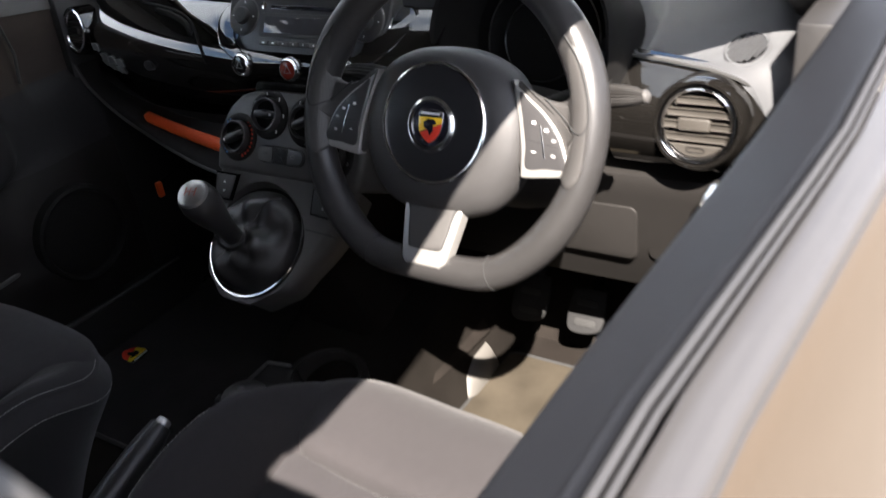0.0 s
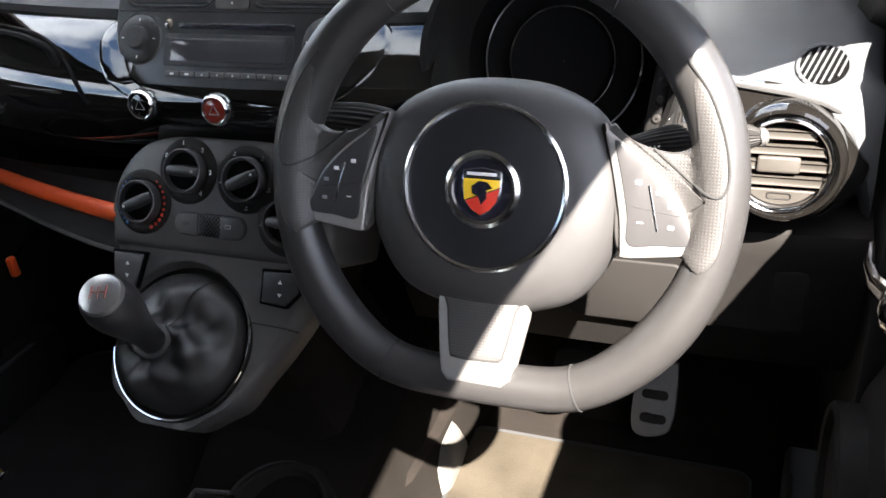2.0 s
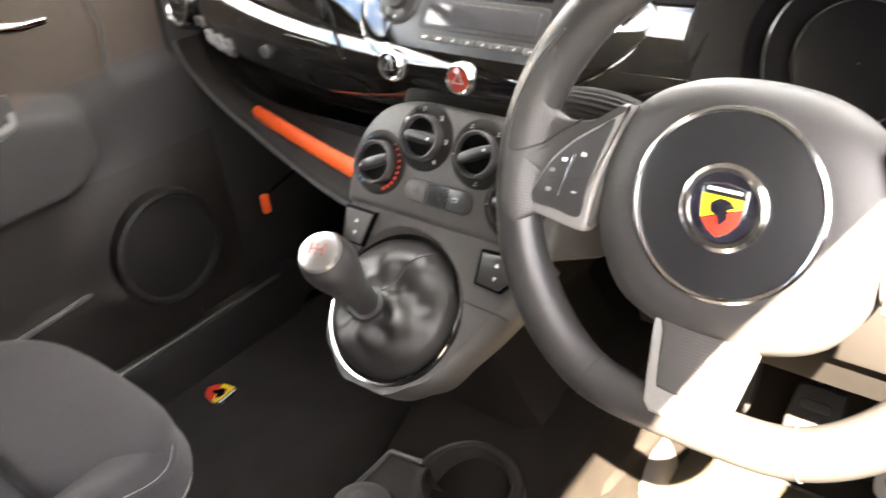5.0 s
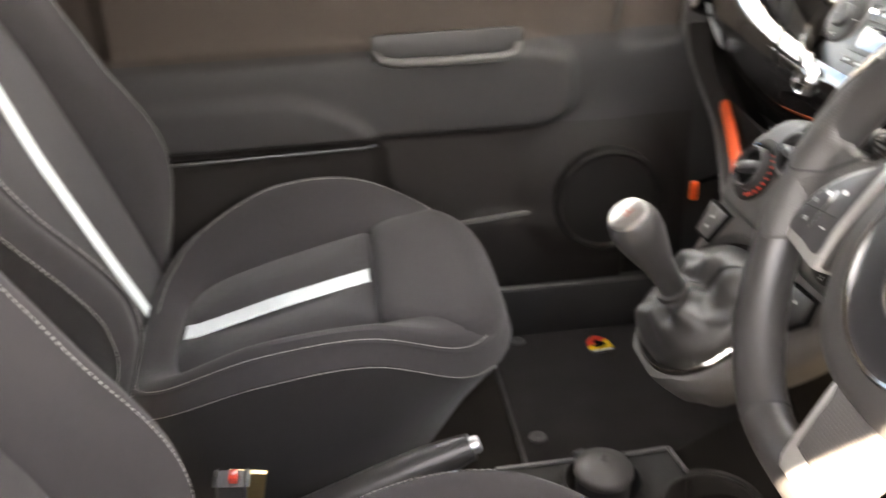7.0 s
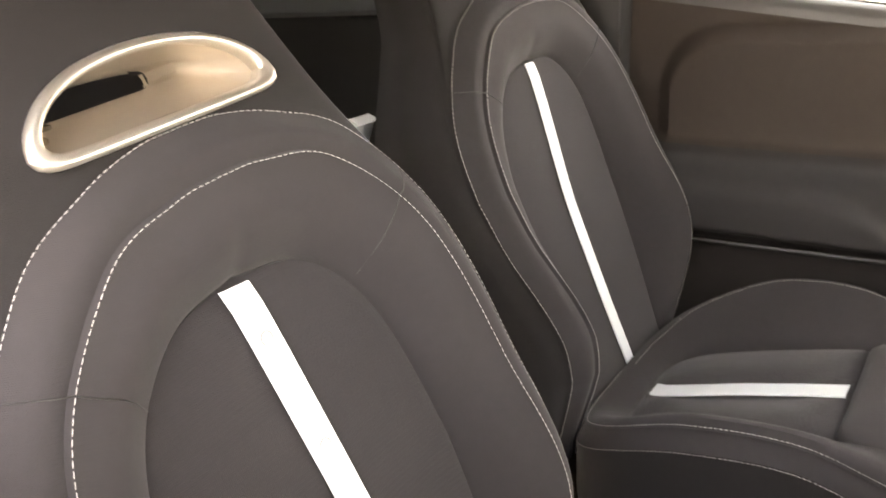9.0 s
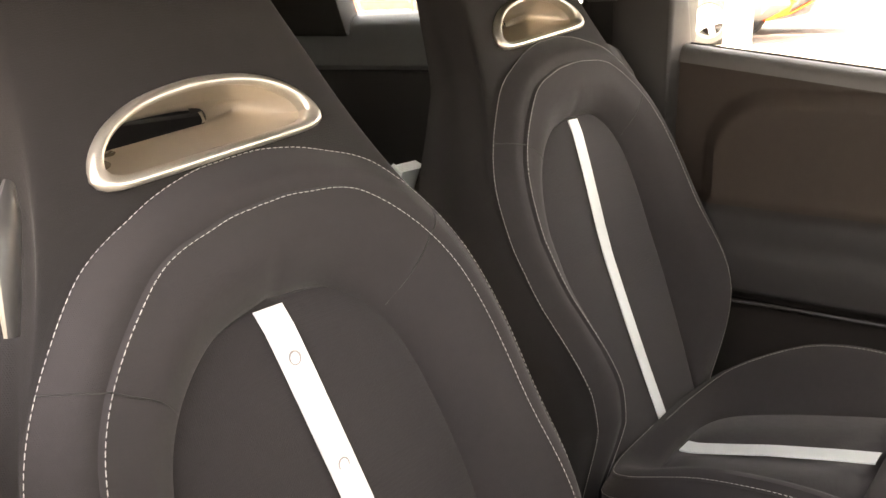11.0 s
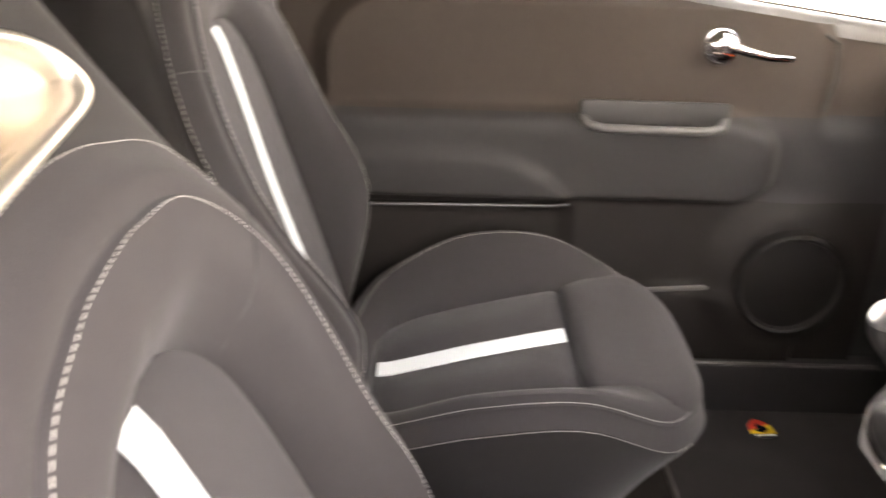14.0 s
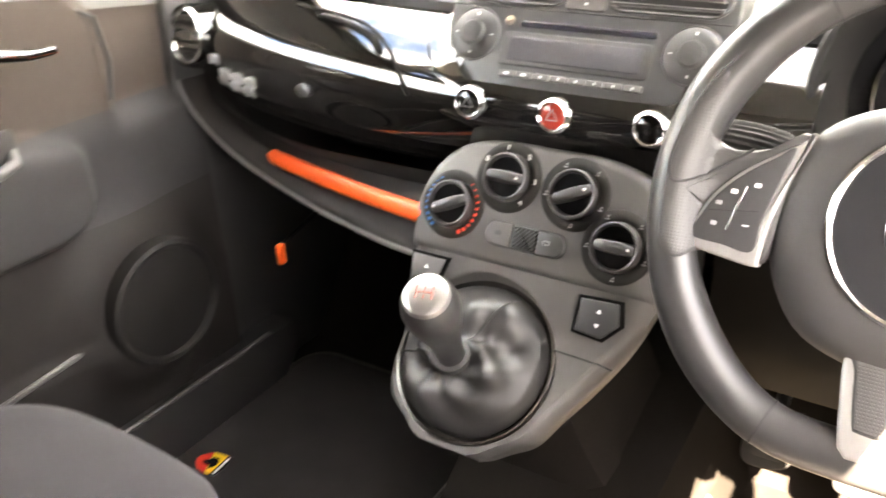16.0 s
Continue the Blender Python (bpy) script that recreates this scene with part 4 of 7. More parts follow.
        o = c[1:-1].copy()
        o[:, 0] *= -1
        return np.concatenate([c, o[::-1]])

    p2 = Vector((dx, 0, 0.60 + dz))
    low = Matrix.Translation(p2) @ Matrix.Rotation(radians(2.5), 4, "Y") @ Matrix.Translation(-p2)

    def W(p):
        p = Vector(p)
        if p.y < -0.45:
            p.y = -0.45 + (p.y + 0.45) * 0.85
        if dx > 0 and p.z > 0.50:
            p.z += 0.018 * min(1.0, max(0.0, -p.x / 0.17)) ** 1.5 * min(1.0, max(0.0, (p.y + 0.48) / 0.16)) * min(1.0, (p.z - 0.50) / 0.06)
        return low @ (p + D + Vector((0, 0, cushion_up)))
    c0 = C([(0.0, -0.575, 0.549), (0.0008, -0.50, 0.568), (0.001, -0.42, 0.588), (0.0008, -0.36, 0.604), (0.0, -0.335, 0.612)])
    c1 = C([(0.0, -0.60, 0.556), (0.075, -0.592, 0.557), (0.118, -0.55, 0.563), (0.128, -0.45, 0.586), (0.126, -0.33, 0.618), (0.115, -0.308, 0.623), (0.05, -0.306, 0.620), (0.0, -0.306, 0.619)])
    c2 = C([(0.0, -0.62, 0.572), (0.095, -0.612, 0.574), (0.152, -0.565, 0.600), (0.172, -0.45, 0.642), (0.167, -0.32, 0.656), (0.148, -0.245, 0.642), (0.07, -0.225, 0.637), (0.0, -0.225, 0.636)])
    c3 = C([(0.0, -0.64, 0.578), (0.115, -0.632, 0.582), (0.182, -0.58, 0.618), (0.208, -0.45, 0.671), (0.202, -0.32, 0.679), (0.172, -0.215, 0.638), (0.095, -0.170, 0.625), (0.0, -0.165, 0.624)])
    c4 = C([(0.0, -0.655, 0.575), (0.13, -0.648, 0.578), (0.200, -0.59, 0.610), (0.226, -0.45, 0.661), (0.218, -0.32, 0.667), (0.180, -0.200, 0.610), (0.10, -0.140, 0.596), (0.0, -0.131, 0.597)])
    c5 = C([(0.0, -0.66, 0.55), (0.14, -0.655, 0.555), (0.214, -0.60, 0.585), (0.242, -0.45, 0.636), (0.231, -0.32, 0.641), (0.187, -0.197, 0.576), (0.105, -0.131, 0.560), (0.0, -0.120, 0.560)])
    c6 = C([(0.0, -0.66, 0.49), (0.14, -0.655, 0.49), (0.222, -0.60, 0.50), (0.249, -0.45, 0.52), (0.230, -0.32, 0.52), (0.168, -0.232, 0.50), (0.09, -0.175, 0.495), (0.0, -0.165, 0.495)])
    c7 = C([(0.0, -0.65, 0.42), (0.13, -0.645, 0.42), (0.205, -0.60, 0.42), (0.226, -0.45, 0.42), (0.205, -0.33, 0.42), (0.150, -0.262, 0.425), (0.08, -0.215, 0.43), (0.0, -0.205, 0.43)])
    g1 = c1 + (c2 - c1) * 0.12
    g1[:, 2] -= 0.010
    l1 = c1 + (c2 - c1) * 0.28
    l1[:, 2] += 0.002
    part("cushion_panel", loft([[W(p) for p in r] for r in blend([c0, (c0 + c1) / 2 + np.clip(np.abs(c1[:, :1]) / 0.06, 0, 1) * np.array((0, 0, 0.008)), c1, g1], [4, 6, 3])], wrap=True), FABRIC_INSERT, seat, "woven charcoal cushion panel")
    part("cushion_bolster", loft([[W(p) for p in r] for r in blend([g1, l1, c2, c3, c4], [2, 4, 4, 3])], wrap=True), FABRIC, seat, "charcoal cushion bolster and front pad")
    # separate stuffed pad at the front of the cushion
    pad = spline([(0.0, -0.303), (0.07, -0.303), (0.117, -0.302), (0.138, -0.285), (0.166, -0.228), (0.160, -0.190), (0.105, -0.141), (0.0, -0.130), (-0.105, -0.141), (-0.160, -0.190), (-0.166, -0.228), (-0.138, -0.285), (-0.117, -0.302), (-0.07, -0.303)], 64, closed=True)
    pc = np.array((0.0, -0.225))
    rings = []
    for f, h in ((1.02, -0.024), (1.0, -0.002), (0.975, 0.008), (0.92, 0.0145), (0.80, 0.019), (0.6, 0.022), (0.3, 0.0235), (0.1, 0.0237), (0.01, 0.0237)):
        ring = []
        for p in pad:
            x, y = pc + (p - pc) * f
            ring.append(W((x, y, 0.6245 + h - 4.6 * max(0.0, y + 0.21) ** 2)))
        rings.append(ring)
    part("front_pad", loft(rings, wrap=True, caps=True), FABRIC, seat, "stuffed front pad of the cushion")
    s4 = c4 + (c5 - c4) * 0.1
    s4 -= np.array((0, 0, 0.003))
    part("cushion_band", loft([[W(p) for p in r] for r in blend([c4, s4, c5], [2, 5])], wrap=True), FABRIC, seat)
    s5 = c5 + (c6 - c5) * 0.05 - np.array((0, 0, 0.003))
    part("cushion_side", loft([[W(p) for p in r] for r in blend([c5, s5, c6, c7], [2, 6, 6])], wrap=True), FABRIC_SIDE, seat, "dark cloth cushion side")
    pts = spline([(0, -0.592, 0.5570), (0, -0.574, 0.5585), (0, -0.50, 0.5765), (0, -0.42, 0.597), (0, -0.36, 0.6120), (0, -0.336, 0.6175)] + ([(0, -0.309, 0.6235)] if dx < 0 else [(0, -0.325, 0.6200)]), 18)
    part("cushion_stripe", ribbon([(W(p), Vector((0, -0.24, 0.97))) for p in pts], 0.0180, 0.0024), STRIPE, seat, "white leather stripe")
    n = len(c4) // 2
    for ring, far, lift in ((c3 * 0.2 + c4 * 0.8, c3 * 0.9 + c2 * 0.1 + np.array((0, 0, 0.0022)), 0.0016), (c5, c5, 0.0012)):
        for side in (ring[:n + 1], far[n:]) if dx < 0 else (far[:n + 1], ring[n:]):
            q = [W((p[0] * (1 + lift / 0.2), p[1], p[2] + lift * 0.6)) for p in side if p[1] < -0.155]
            if len(q) > 3:
                part("stitching", dashes(q, 0.0044, 0.0016, 0.00038), STITCH, seat, "pale stitched seam", kind="stuff")
    for zz, k in ((0.445, 1.01), (0.425, 1.035)):
        hem = [W((-math.copysign(1, dx) * k * x, y, zz + 0.02 * ((y + 0.42) / 0.22) ** 2)) for x, y in spline([(0.205, -0.60), (0.228, -0.52), (0.236, -0.42), (0.232, -0.32), (0.205, -0.225)], 24)]
        part("hem", tube(hem, 0.0018, 5), PLASTIC_GREY, seat, "pale sewn hem")
    # base: side covers and runners standing on the floor
    for sx in (-1, 1):
        x = dx + sx * 0.20
        part("runner", box((x - 0.022, -0.64 + dy, floor), (x + 0.022, -0.17 + dy, floor + 0.035), 0.004), PLASTIC, seat, "black steel seat runner")
        part("side_cover", box((x - 0.018, -0.60 + dy, floor + 0.03), (x + 0.018, -0.22 + dy, 0.445 + dz), 0.01), PLASTIC, seat, "black plastic seat base cover")
        part("bolt", lathe([(0.001, 0.006), (0.008, 0.006), (0.011, 0.0)], Matrix.Translation((x, -0.178 + dy, floor + 0.035)), 12), CHROME, seat, "bright runner bolt")
    # buckle by the tunnel
    bx = dx - sg * 0.255
    tip = Vector((bx + 0.008, -0.457, 0.655)) if dx > 0 else Vector((bx, -0.545, 0.475))
    bk = part("buckle_stalk", bar((bx, -0.60 + dy, 0.40), tip, 0.026, 0.014, 0.004, up=(1, 0, 0)), PLASTIC, seat, "black belt buckle")
    part("buckle_button", box(tip + Vector((-0.0065, -0.002, -0.002)), tip + Vector((0.0065, 0.006, 0.006)), 0.001), RED_BTN, bk, "red release button")
    if dx > 0:
        part("buckle_strap", bar((0.052, -0.475, 0.50), (0.054, -0.447, 0.632), 0.034, 0.003, 0.001, up=(1, 0, 0)), GOLD, seat, "pale gold metal buckle strap")
    return seat


def build_rear_bench():
    b = thing("rear_bench", "dark cloth rear bench seat behind the front seats", "seat", (0, -1.35, FLOOR_Z))
    part("bench_cushion", box((-0.56, -1.55, FLOOR_Z), (0.56, -1.10, 0.60), 0.05), FABRIC_SIDE, b)
    part("bench_back", prism([(-1.50, 0.56), (-1.62, 0.56), (-1.76, 0.98), (-1.64, 1.0)], -0.57, 0.57, 0.03), FABRIC_SIDE, b)
    return b


# ---------------------------------------------------------------- badge
def build_badge(m, w, parent, name="badge", round_base=True):
    """A shield on a round black ground: two colours, with plain dark shapes in place of the emblem."""
    h = w
    sh = [(-0.42, 0.42), (-0.2, 0.47), (0, 0.5), (0.2, 0.47), (0.42, 0.42), (0.42, 0.05), (0.36, -0.22), (0.2, -0.42), (0, -0.54), (-0.2, -0.42), (-0.36, -0.22), (-0.42, 0.05)]
    base = part(name, slab([(x * w * 1.08, y * h * 1.06) for x, y in sh], m, 0.002, 0.0006), CHROME, parent, "small shield badge with plain shapes")
    top = [(-0.42, 0.26), (0.42, 0.26), (0.42, 0.10), (-0.38, -0.22), (-0.42, 0.05)]
    bot = [(0.42, 0.08), (0.36, -0.22), (0.2, -0.42), (0, -0.54), (-0.2, -0.42), (-0.36, -0.24)]
    m2 = m @ Matrix.Translation((0, 0, 0.001))
    part("badge_yellow", slab([(x * w, y * h) for x, y in top], m2, 0.001, 0.0002), YELLOW, base, "yellow upper field")
    part("badge_red", slab([(x * w, y * h) for x, y in bot], m2, 0.001, 0.0002), BADGE_RED, base, "red lower field")
    part("badge_band", slab([(x * w, y * h) for x, y in ((-0.42, 0.30), (-0.42, 0.42), (-0.2, 0.47), (0, 0.5), (0.2, 0.47), (0.42, 0.42), (0.42, 0.30))], m2, 0.001, 0.0002), BADGE_BLACK, base, "dark upper band")
    part("badge_bar", slab([(x * w, y * h) for x, y in ((-0.34, 0.34), (0.34, 0.34), (0.34, 0.41), (-0.34, 0.41))], m @ Matrix.Translation((0, 0, 0.0016)), 0.0006, 0.0001), WHITE_MARK, base, "white bar")
    blob = [(-0.22, 0.10), (-0.05, 0.22), (0.14, 0.20), (0.26, 0.08), (0.12, 0.02), (0.14, -0.16), (0.02, -0.30), (-0.06, -0.12), (-0.20, -0.06)]
    part("badge_shape", slab([(x * w, y * h) for x, y in blob], m @ Matrix.Translation((0, 0, 0.0017)), 0.0006, 0.0001), BADGE_BLACK, base, "plain dark shape")
    return base


# ---------------------------------------------------------------- steering wheel
WHEEL_AT = (0.335, 0.0, 0.95)
WM = frame_at(WHEEL_AT, (0, math.sin(radians(22)), math.cos(radians(22))))


def rim_path(n=120, R=0.172):
    """The rim's centre line in the wheel's plane: a circle with a flattened foot."""
    out = []
    for i in range(n):
        a = 2 * math.pi * i / n
        x, y = R * math.sin(a), R * math.cos(a)
        f = -0.1585
        k = 0.006
        y = f + k * math.log(1 + math.exp((y - f) / k)) if y < 0.05 else y
        out.append((x, y))
    return out


def build_steering_wheel():
    sw = thing("steering_wheel", "black leather sports steering wheel with flat bottom and silver spokes", "steering wheel", WM @ Vector((0, 0, -0.05)))
    path = rim_path()
    rad = []
    for x, y in path:
        a = math.degrees(math.atan2(abs(x), y))
        g = 0.0178 + 0.0022 * math.exp(-((a - 62) / 22) ** 2) + 0.0018 * math.exp(-((a - 128) / 18) ** 2)
        rad.append(g)
    P = [WM @ Vector((x, y, -0.018)) for x, y in path]
    part("rim", tube(P, rad, 18, closed=True), LEATHER, sw, "black leather rim")
    # leather joints round the rim
    def rim_joint(u, top):
        k = min(range(len(path)), key=lambda q: abs(path[q][0] - u) + (0 if (path[q][1] > 0) == top else 9))
        (x0, y0), (x1, y1) = path[k - 1], path[(k + 1) % len(path)]
        e1 = Vector((y1 - y0, x0 - x1, 0)).normalized()
        ring = [WM @ (Vector((path[k][0], path[k][1], -0.018)) + (e1 * math.cos(t) + Vector((0, 0, 1)) * math.sin(t)) * (rad[k] + 0.0001)) for t in np.linspace(0, 2 * math.pi, 30, endpoint=False)]
        part("rim_seam", tube(ring, 0.0008, 5, closed=True), RUBBER, sw, "dark leather joint")
    for u, top in ((0.0765, False), (-0.0765, False), (0.091, True), (-0.091, True)):
        rim_joint(u, top)

    # leather web between spoke and rim, climbing on to the rim
    def rim_h(r):
        k = 0.0197 ** 2 - (r - 0.172) ** 2
        return -0.018 + (math.sqrt(k) if k > 0 else -0.01)

    def web_h(x, y):
        r = math.hypot(x, y)
        a = -0.0125 + 0.05 * max(0.0, r - 0.14)
        b = rim_h(r) + 0.0006
        return max(a, b) + 0.0015 * math.exp(-((a - b) / 0.004) ** 2)
    for s in (-1, 1):
        web = spline([(0.088, 0.052), (0.100, 0.044), (0.118, 0.037), (0.136, 0.0345), (0.148, 0.040), (0.1535, 0.053), (0.151, 0.072), (0.145, 0.088), (0.152, 0.094), (0.166, 0.066), (0.175, 0.025), (0.175, -0.025), (0.171, -0.042), (0.161, -0.050), (0.153, -0.047), (0.147, -0.041), (0.135, -0.040), (0.118, -0.040), (0.100, -0.040), (0.094, 0.0)], 90, closed=True)
        cw = np.array((0.1605, 0.002))
        rings = []
        for f, dh in ((0.985, -0.012), (1.0, -0.009), (0.995, -0.005), (0.97, -0.0012), (0.92, 0.0), (0.8, 0.0), (0.65, 0.0), (0.5, 0.0), (0.35, 0.0), (0.2, 0.0), (0.02, 0.0)):
            ring = []
            for p in web:
                q = cw + (p - cw) * f
                ring.append(WM @ Vector((s * q[0], q[1], web_h(q[0], q[1]) + dh)))
            rings.append(ring)
        part("thumb_rest", loft(rings, wrap=True), LEATHER_DOT, sw, "perforated leather thumb rest")
        leaf = spline([(0.141, 0.0985), (0.158, 0.076), (0.170, 0.048), (0.1755, 0.022), (0.1725, 0.008), (0.165, 0.006), (0.152, 0.013), (0.138, 0.024), (0.122, 0.0365)], 44)
        part("grip_seam", tube([WM @ Vector((s * x, y, web_h(x, y) + 0.0002)) for x, y in leaf], 0.0011, 6), RUBBER, sw, "dark stitched leather seam")
    # airbag cover: lofted dome
    out = spline([(0, 0.083), (0.045, 0.078), (0.080, 0.060), (0.098, 0.030), (0.104, -0.005), (0.098, -0.045), (0.075, -0.082), (0.04, -0.098), (0, -0.102), (-0.04, -0.098), (-0.075, -0.082), (-0.098, -0.045), (-0.104, -0.005), (-0.098, 0.030), (-0.080, 0.060), (-0.045, 0.078)], 64, closed=True)
    rings = []
    for f, h in ((0.97, -0.050), (1.0, -0.034), (0.985, -0.024), (0.93, -0.014), (0.84, -0.007), (0.74, -0.0025), (0.66, -0.0005)):
        rings.append([WM @ Vector((p[0] * f, p[1] * f + (1 - f) * -0.003, h)) for p in out])
    rings.append([WM @ Vector((p[0] * 0.02, p[1] * 0.02, 0.0)) for p in out])
    part("airbag_cover", loft(rings, wrap=True), AIRBAG, sw, "soft black airbag cover")
    part("centre_disc", lathe([(0.0625, -0.004), (0.0620, 0.0008), (0.058, 0.0018), (0.03, 0.003), (0.001, 0.0034)], WM, 48), DISC, sw, "satin black centre disc")
    part("centre_ring", lathe([(0.0605, 0.0), (0.0612, 0.0028), (0.0632, 0.0036), (0.0652, 0.0024), (0.0658, -0.002)], WM, 64), RING, sw, "bright ring")
    mb = WM @ Matrix.Translation((0, -0.001, 0.004))
    br = part("badge_ring", lathe([(0.0225, 0.0), (0.0235, 0.0030), (0.0265, 0.0034), (0.0295, 0.0014), (0.0300, -0.002)], mb, 8 * 6), RING, sw, "faceted bright badge ring")
    part("badge_ground", lathe([(0.0235, 0.0005), (0.02, 0.0012), (0.001, 0.0014)], mb, 32), BADGE_BLACK, br, "dark badge ground")
    build_badge(mb @ Matrix.Translation((0, -0.001, 0.0022)), 0.034, br)
    # side spokes
    for s in (-1, 1):
        face = [(0.084, 0.053), (0.089, 0.0475), (0.105, 0.036), (0.124, 0.022), (0.141, 0.004), (0.151, -0.016), (0.156, -0.034), (0.154, -0.038), (0.130, -0.042), (0.106, -0.0445), (0.1035, -0.040), (0.101, -0.015), (0.094, 0.018)]
        o = spline([(s * x, y) for x, y in face], 64, closed=True)
        part("side_spoke", slab(o, WM @ Matrix.Translation((0, 0, -0.0095)), 0.014, 0.002), SILVER, sw, "satin silver spoke")
        keys = [(0.094, 0.0415), (0.106, 0.0328), (0.124, 0.0190), (0.1395, 0.002), (0.1488, -0.016), (0.1525, -0.0305), (0.130, -0.0330), (0.109, -0.0340), (0.1065, -0.012), (0.1005, 0.015)]
        pad = part("switch_pad", slab(spline([(s * x, y) for x, y in keys], 60, closed=True), WM @ Matrix.Translation((0, 0, -0.0085)), 0.004, 0.0008), SWITCH, sw, "black switch pad")
        part("switch_bar", slab(rounded(0.0014, 0.034, 0.0006, 2), WM @ Matrix.Translation((s * 0.125, -0.006, -0.0079)) @ Matrix.Rotation(radians(14 * s), 4, "Z"), 0.001, 0.0002), CHROME, pad, "bright divider")
        part("switch_gap", slab(rounded(0.034, 0.0007, 0.0003, 2), WM @ Matrix.Translation((s * 0.127, -0.008, -0.0082)) @ Matrix.Rotation(radians(-8 * s), 4, "Z"), 0.001, 0.0001), RUBBER, pad, "dark gap")
        for q, (x, y) in enumerate(((0.1135, 0.012), (0.1165, -0.017), (0.1285, 0.0055), (0.1375, -0.004), (0.1385, -0.019))):
            part("switch_mark", slab(rounded(0.0042, 0.0010 if q == 1 else 0.0030, 0.0004, 2), WM @ Matrix.Translation((s * x, y, -0.0080)), 0.0006, 0.0001), FAINT_MARK if q > 2 else WHITE_MARK, pad, "white printed mark")
    # lower spoke: silver frame with a perforated leather panel
    TL = WM @ Matrix.Translation((0, -0.088, -0.0135)) @ Matrix.Rotation(radians(-13), 4, "X") @ Matrix.Translation((0, 0.088, 0))
    low = [(-0.038, -0.076), (-0.0365, -0.100), (-0.031, -0.135), (-0.028, -0.150), (-0.022, -0.156), (0.022, -0.156), (0.028, -0.150), (0.031, -0.135), (0.0365, -0.100), (0.038, -0.076)]
    part("lower_spoke", slab(low, TL, 0.016, 0.003), SILVER, sw, "satin silver lower spoke")
    inn = spline([(-0.0275, -0.080), (-0.0265, -0.100), (-0.0215, -0.130), (-0.017, -0.1365), (0.017, -0.1365), (0.0215, -0.130), (0.0265, -0.100), (0.0275, -0.080)], 44, closed=True)
    part("spoke_groove", slab(spline([(x * 1.06, y - 0.001) for x, y in inn], 44, closed=True), TL @ Matrix.Translation((0, 0, 0.0004)), 0.003, 0.0002), RUBBER, sw, "dark panel joint")
    part("spoke_panel", slab(inn, TL @ Matrix.Translation((0, 0, 0.0012)), 0.004, 0.0012), PANEL_DOT, sw, "perforated leather panel")
    rings = []
    for h, r in ((-0.045, 0.075), (-0.07, 0.062), (-0.10, 0.055)):
        rings.append([WM @ Vector((r * math.cos(a), r * math.sin(a), h)) for a in np.linspace(0, 2 * math.pi, 32, endpoint=False)])
    part("boss", loft(rings, wrap=True, caps=True), PLASTIC, sw, "black wheel boss")
    return sw


def build_column():
    c = thing("steering_column", "black plastic steering column cover with two stalks", "steering column", WM @ Vector((0, 0, -0.16)))
    rings = []
    for h, w, u, d in ((-0.085, 0.060, 0.060, 0.075), (-0.13, 0.066, 0.062, 0.085), (-0.20, 0.075, 0.06, 0.095), (-0.32, 0.085, 0.05, 0.10)):
        rings.append([WM @ Vector((w * math.copysign(abs(math.cos(a)) ** 0.7, math.cos(a)), (u if math.sin(a) > 0 else d) * math.copysign(abs(math.sin(a)) ** 0.7, math.sin(a)) - 0.01, h)) for a in np.linspace(0, 2 * math.pi, 40, endpoint=False)])
    part("column_cover", loft(rings, wrap=True, caps=True), LOWER_DASH, c, "grained black cover")
    for s, tip in ((-1, (0.150, 0.075, 0.965)), (1, (0.532, 0.11, 0.957))):
        root = Vector((0.335 + s * 0.06, 0.098, 0.935))
        tip = Vector(tip)
        pts = [root.lerp(tip, f) + Vector((0, 0, 0.006 * math.sin(math.pi * f))) for f in np.linspace(0, 1, 12)]
        big = 1.45 if s < 0 else 1.0
        rr = np.array([0.008, 0.008, 0.0085, 0.0095, 0.0110, 0.0120, 0.0125, 0.0125, 0.0120, 0.0112, 0.0095, 0.004]) * big
        d = (tip - root).normalized()
        side = d.cross(Vector((0, 0, 1))).normalized()
        over = side.cross(d)
        rings = []
        for k in range(12):
            depth = 0.0007 * min(1.0, max(0.0, (k - 3.5) / 1.5)) * (1.0 if k < 10 else 0.4)
            rings.append([pts[k] + (side * math.cos(a) * (0.85 if s < 0 else 1.0) + over * math.sin(a)) * (rr[k] + depth * math.cos(22 * a)) for a in np.linspace(0, 2 * math.pi, 132, endpoint=False)])
        st = part("stalk", loft(rings, wrap=True, caps=True), LOWER_DASH, c, "black ribbed control stalk")
        # paler than the stalk: sunlight on the tip, painted as grey
        part("stalk_tip", lathe([(rr[10] * 0.8, -0.001), (rr[10] * 0.75, 0.002), (rr[10] * 0.4, 0.0045), (0.0005, 0.005)], Matrix.Translation(pts[11] - d * 0.003) @ d.to_track_quat("Z", "Y").to_matrix().to_4x4(), 16), PLASTIC_GREY, st, "rounded stalk tip, sunlight put into its grey")
        for k, h in ((0, 0.006), (1, 0.0035), (2, 0.005)):
            part("stalk_mark", slab(rounded(0.0016, h, 0.0005, 2), Matrix.Translation(pts[4] + d * 0.004 * k + Vector((0, -rr[4] * (0.85 if s < 0 else 1.0) - 0.0004, 0.001 * k))) @ Matrix.Rotation(radians(82), 4, "X") @ Matrix.Rotation(radians(-25), 4, "Z"), 0.0008, 0.0001), WHITE_MARK, st, "white printed mark")
    return c


# ---------------------------------------------------------------- dashboard
def dash_y(x):
    return 0.150 + 0.29 * x * x if x > -0.45 else 0.2087 - 0.261 * (x + 0.45)


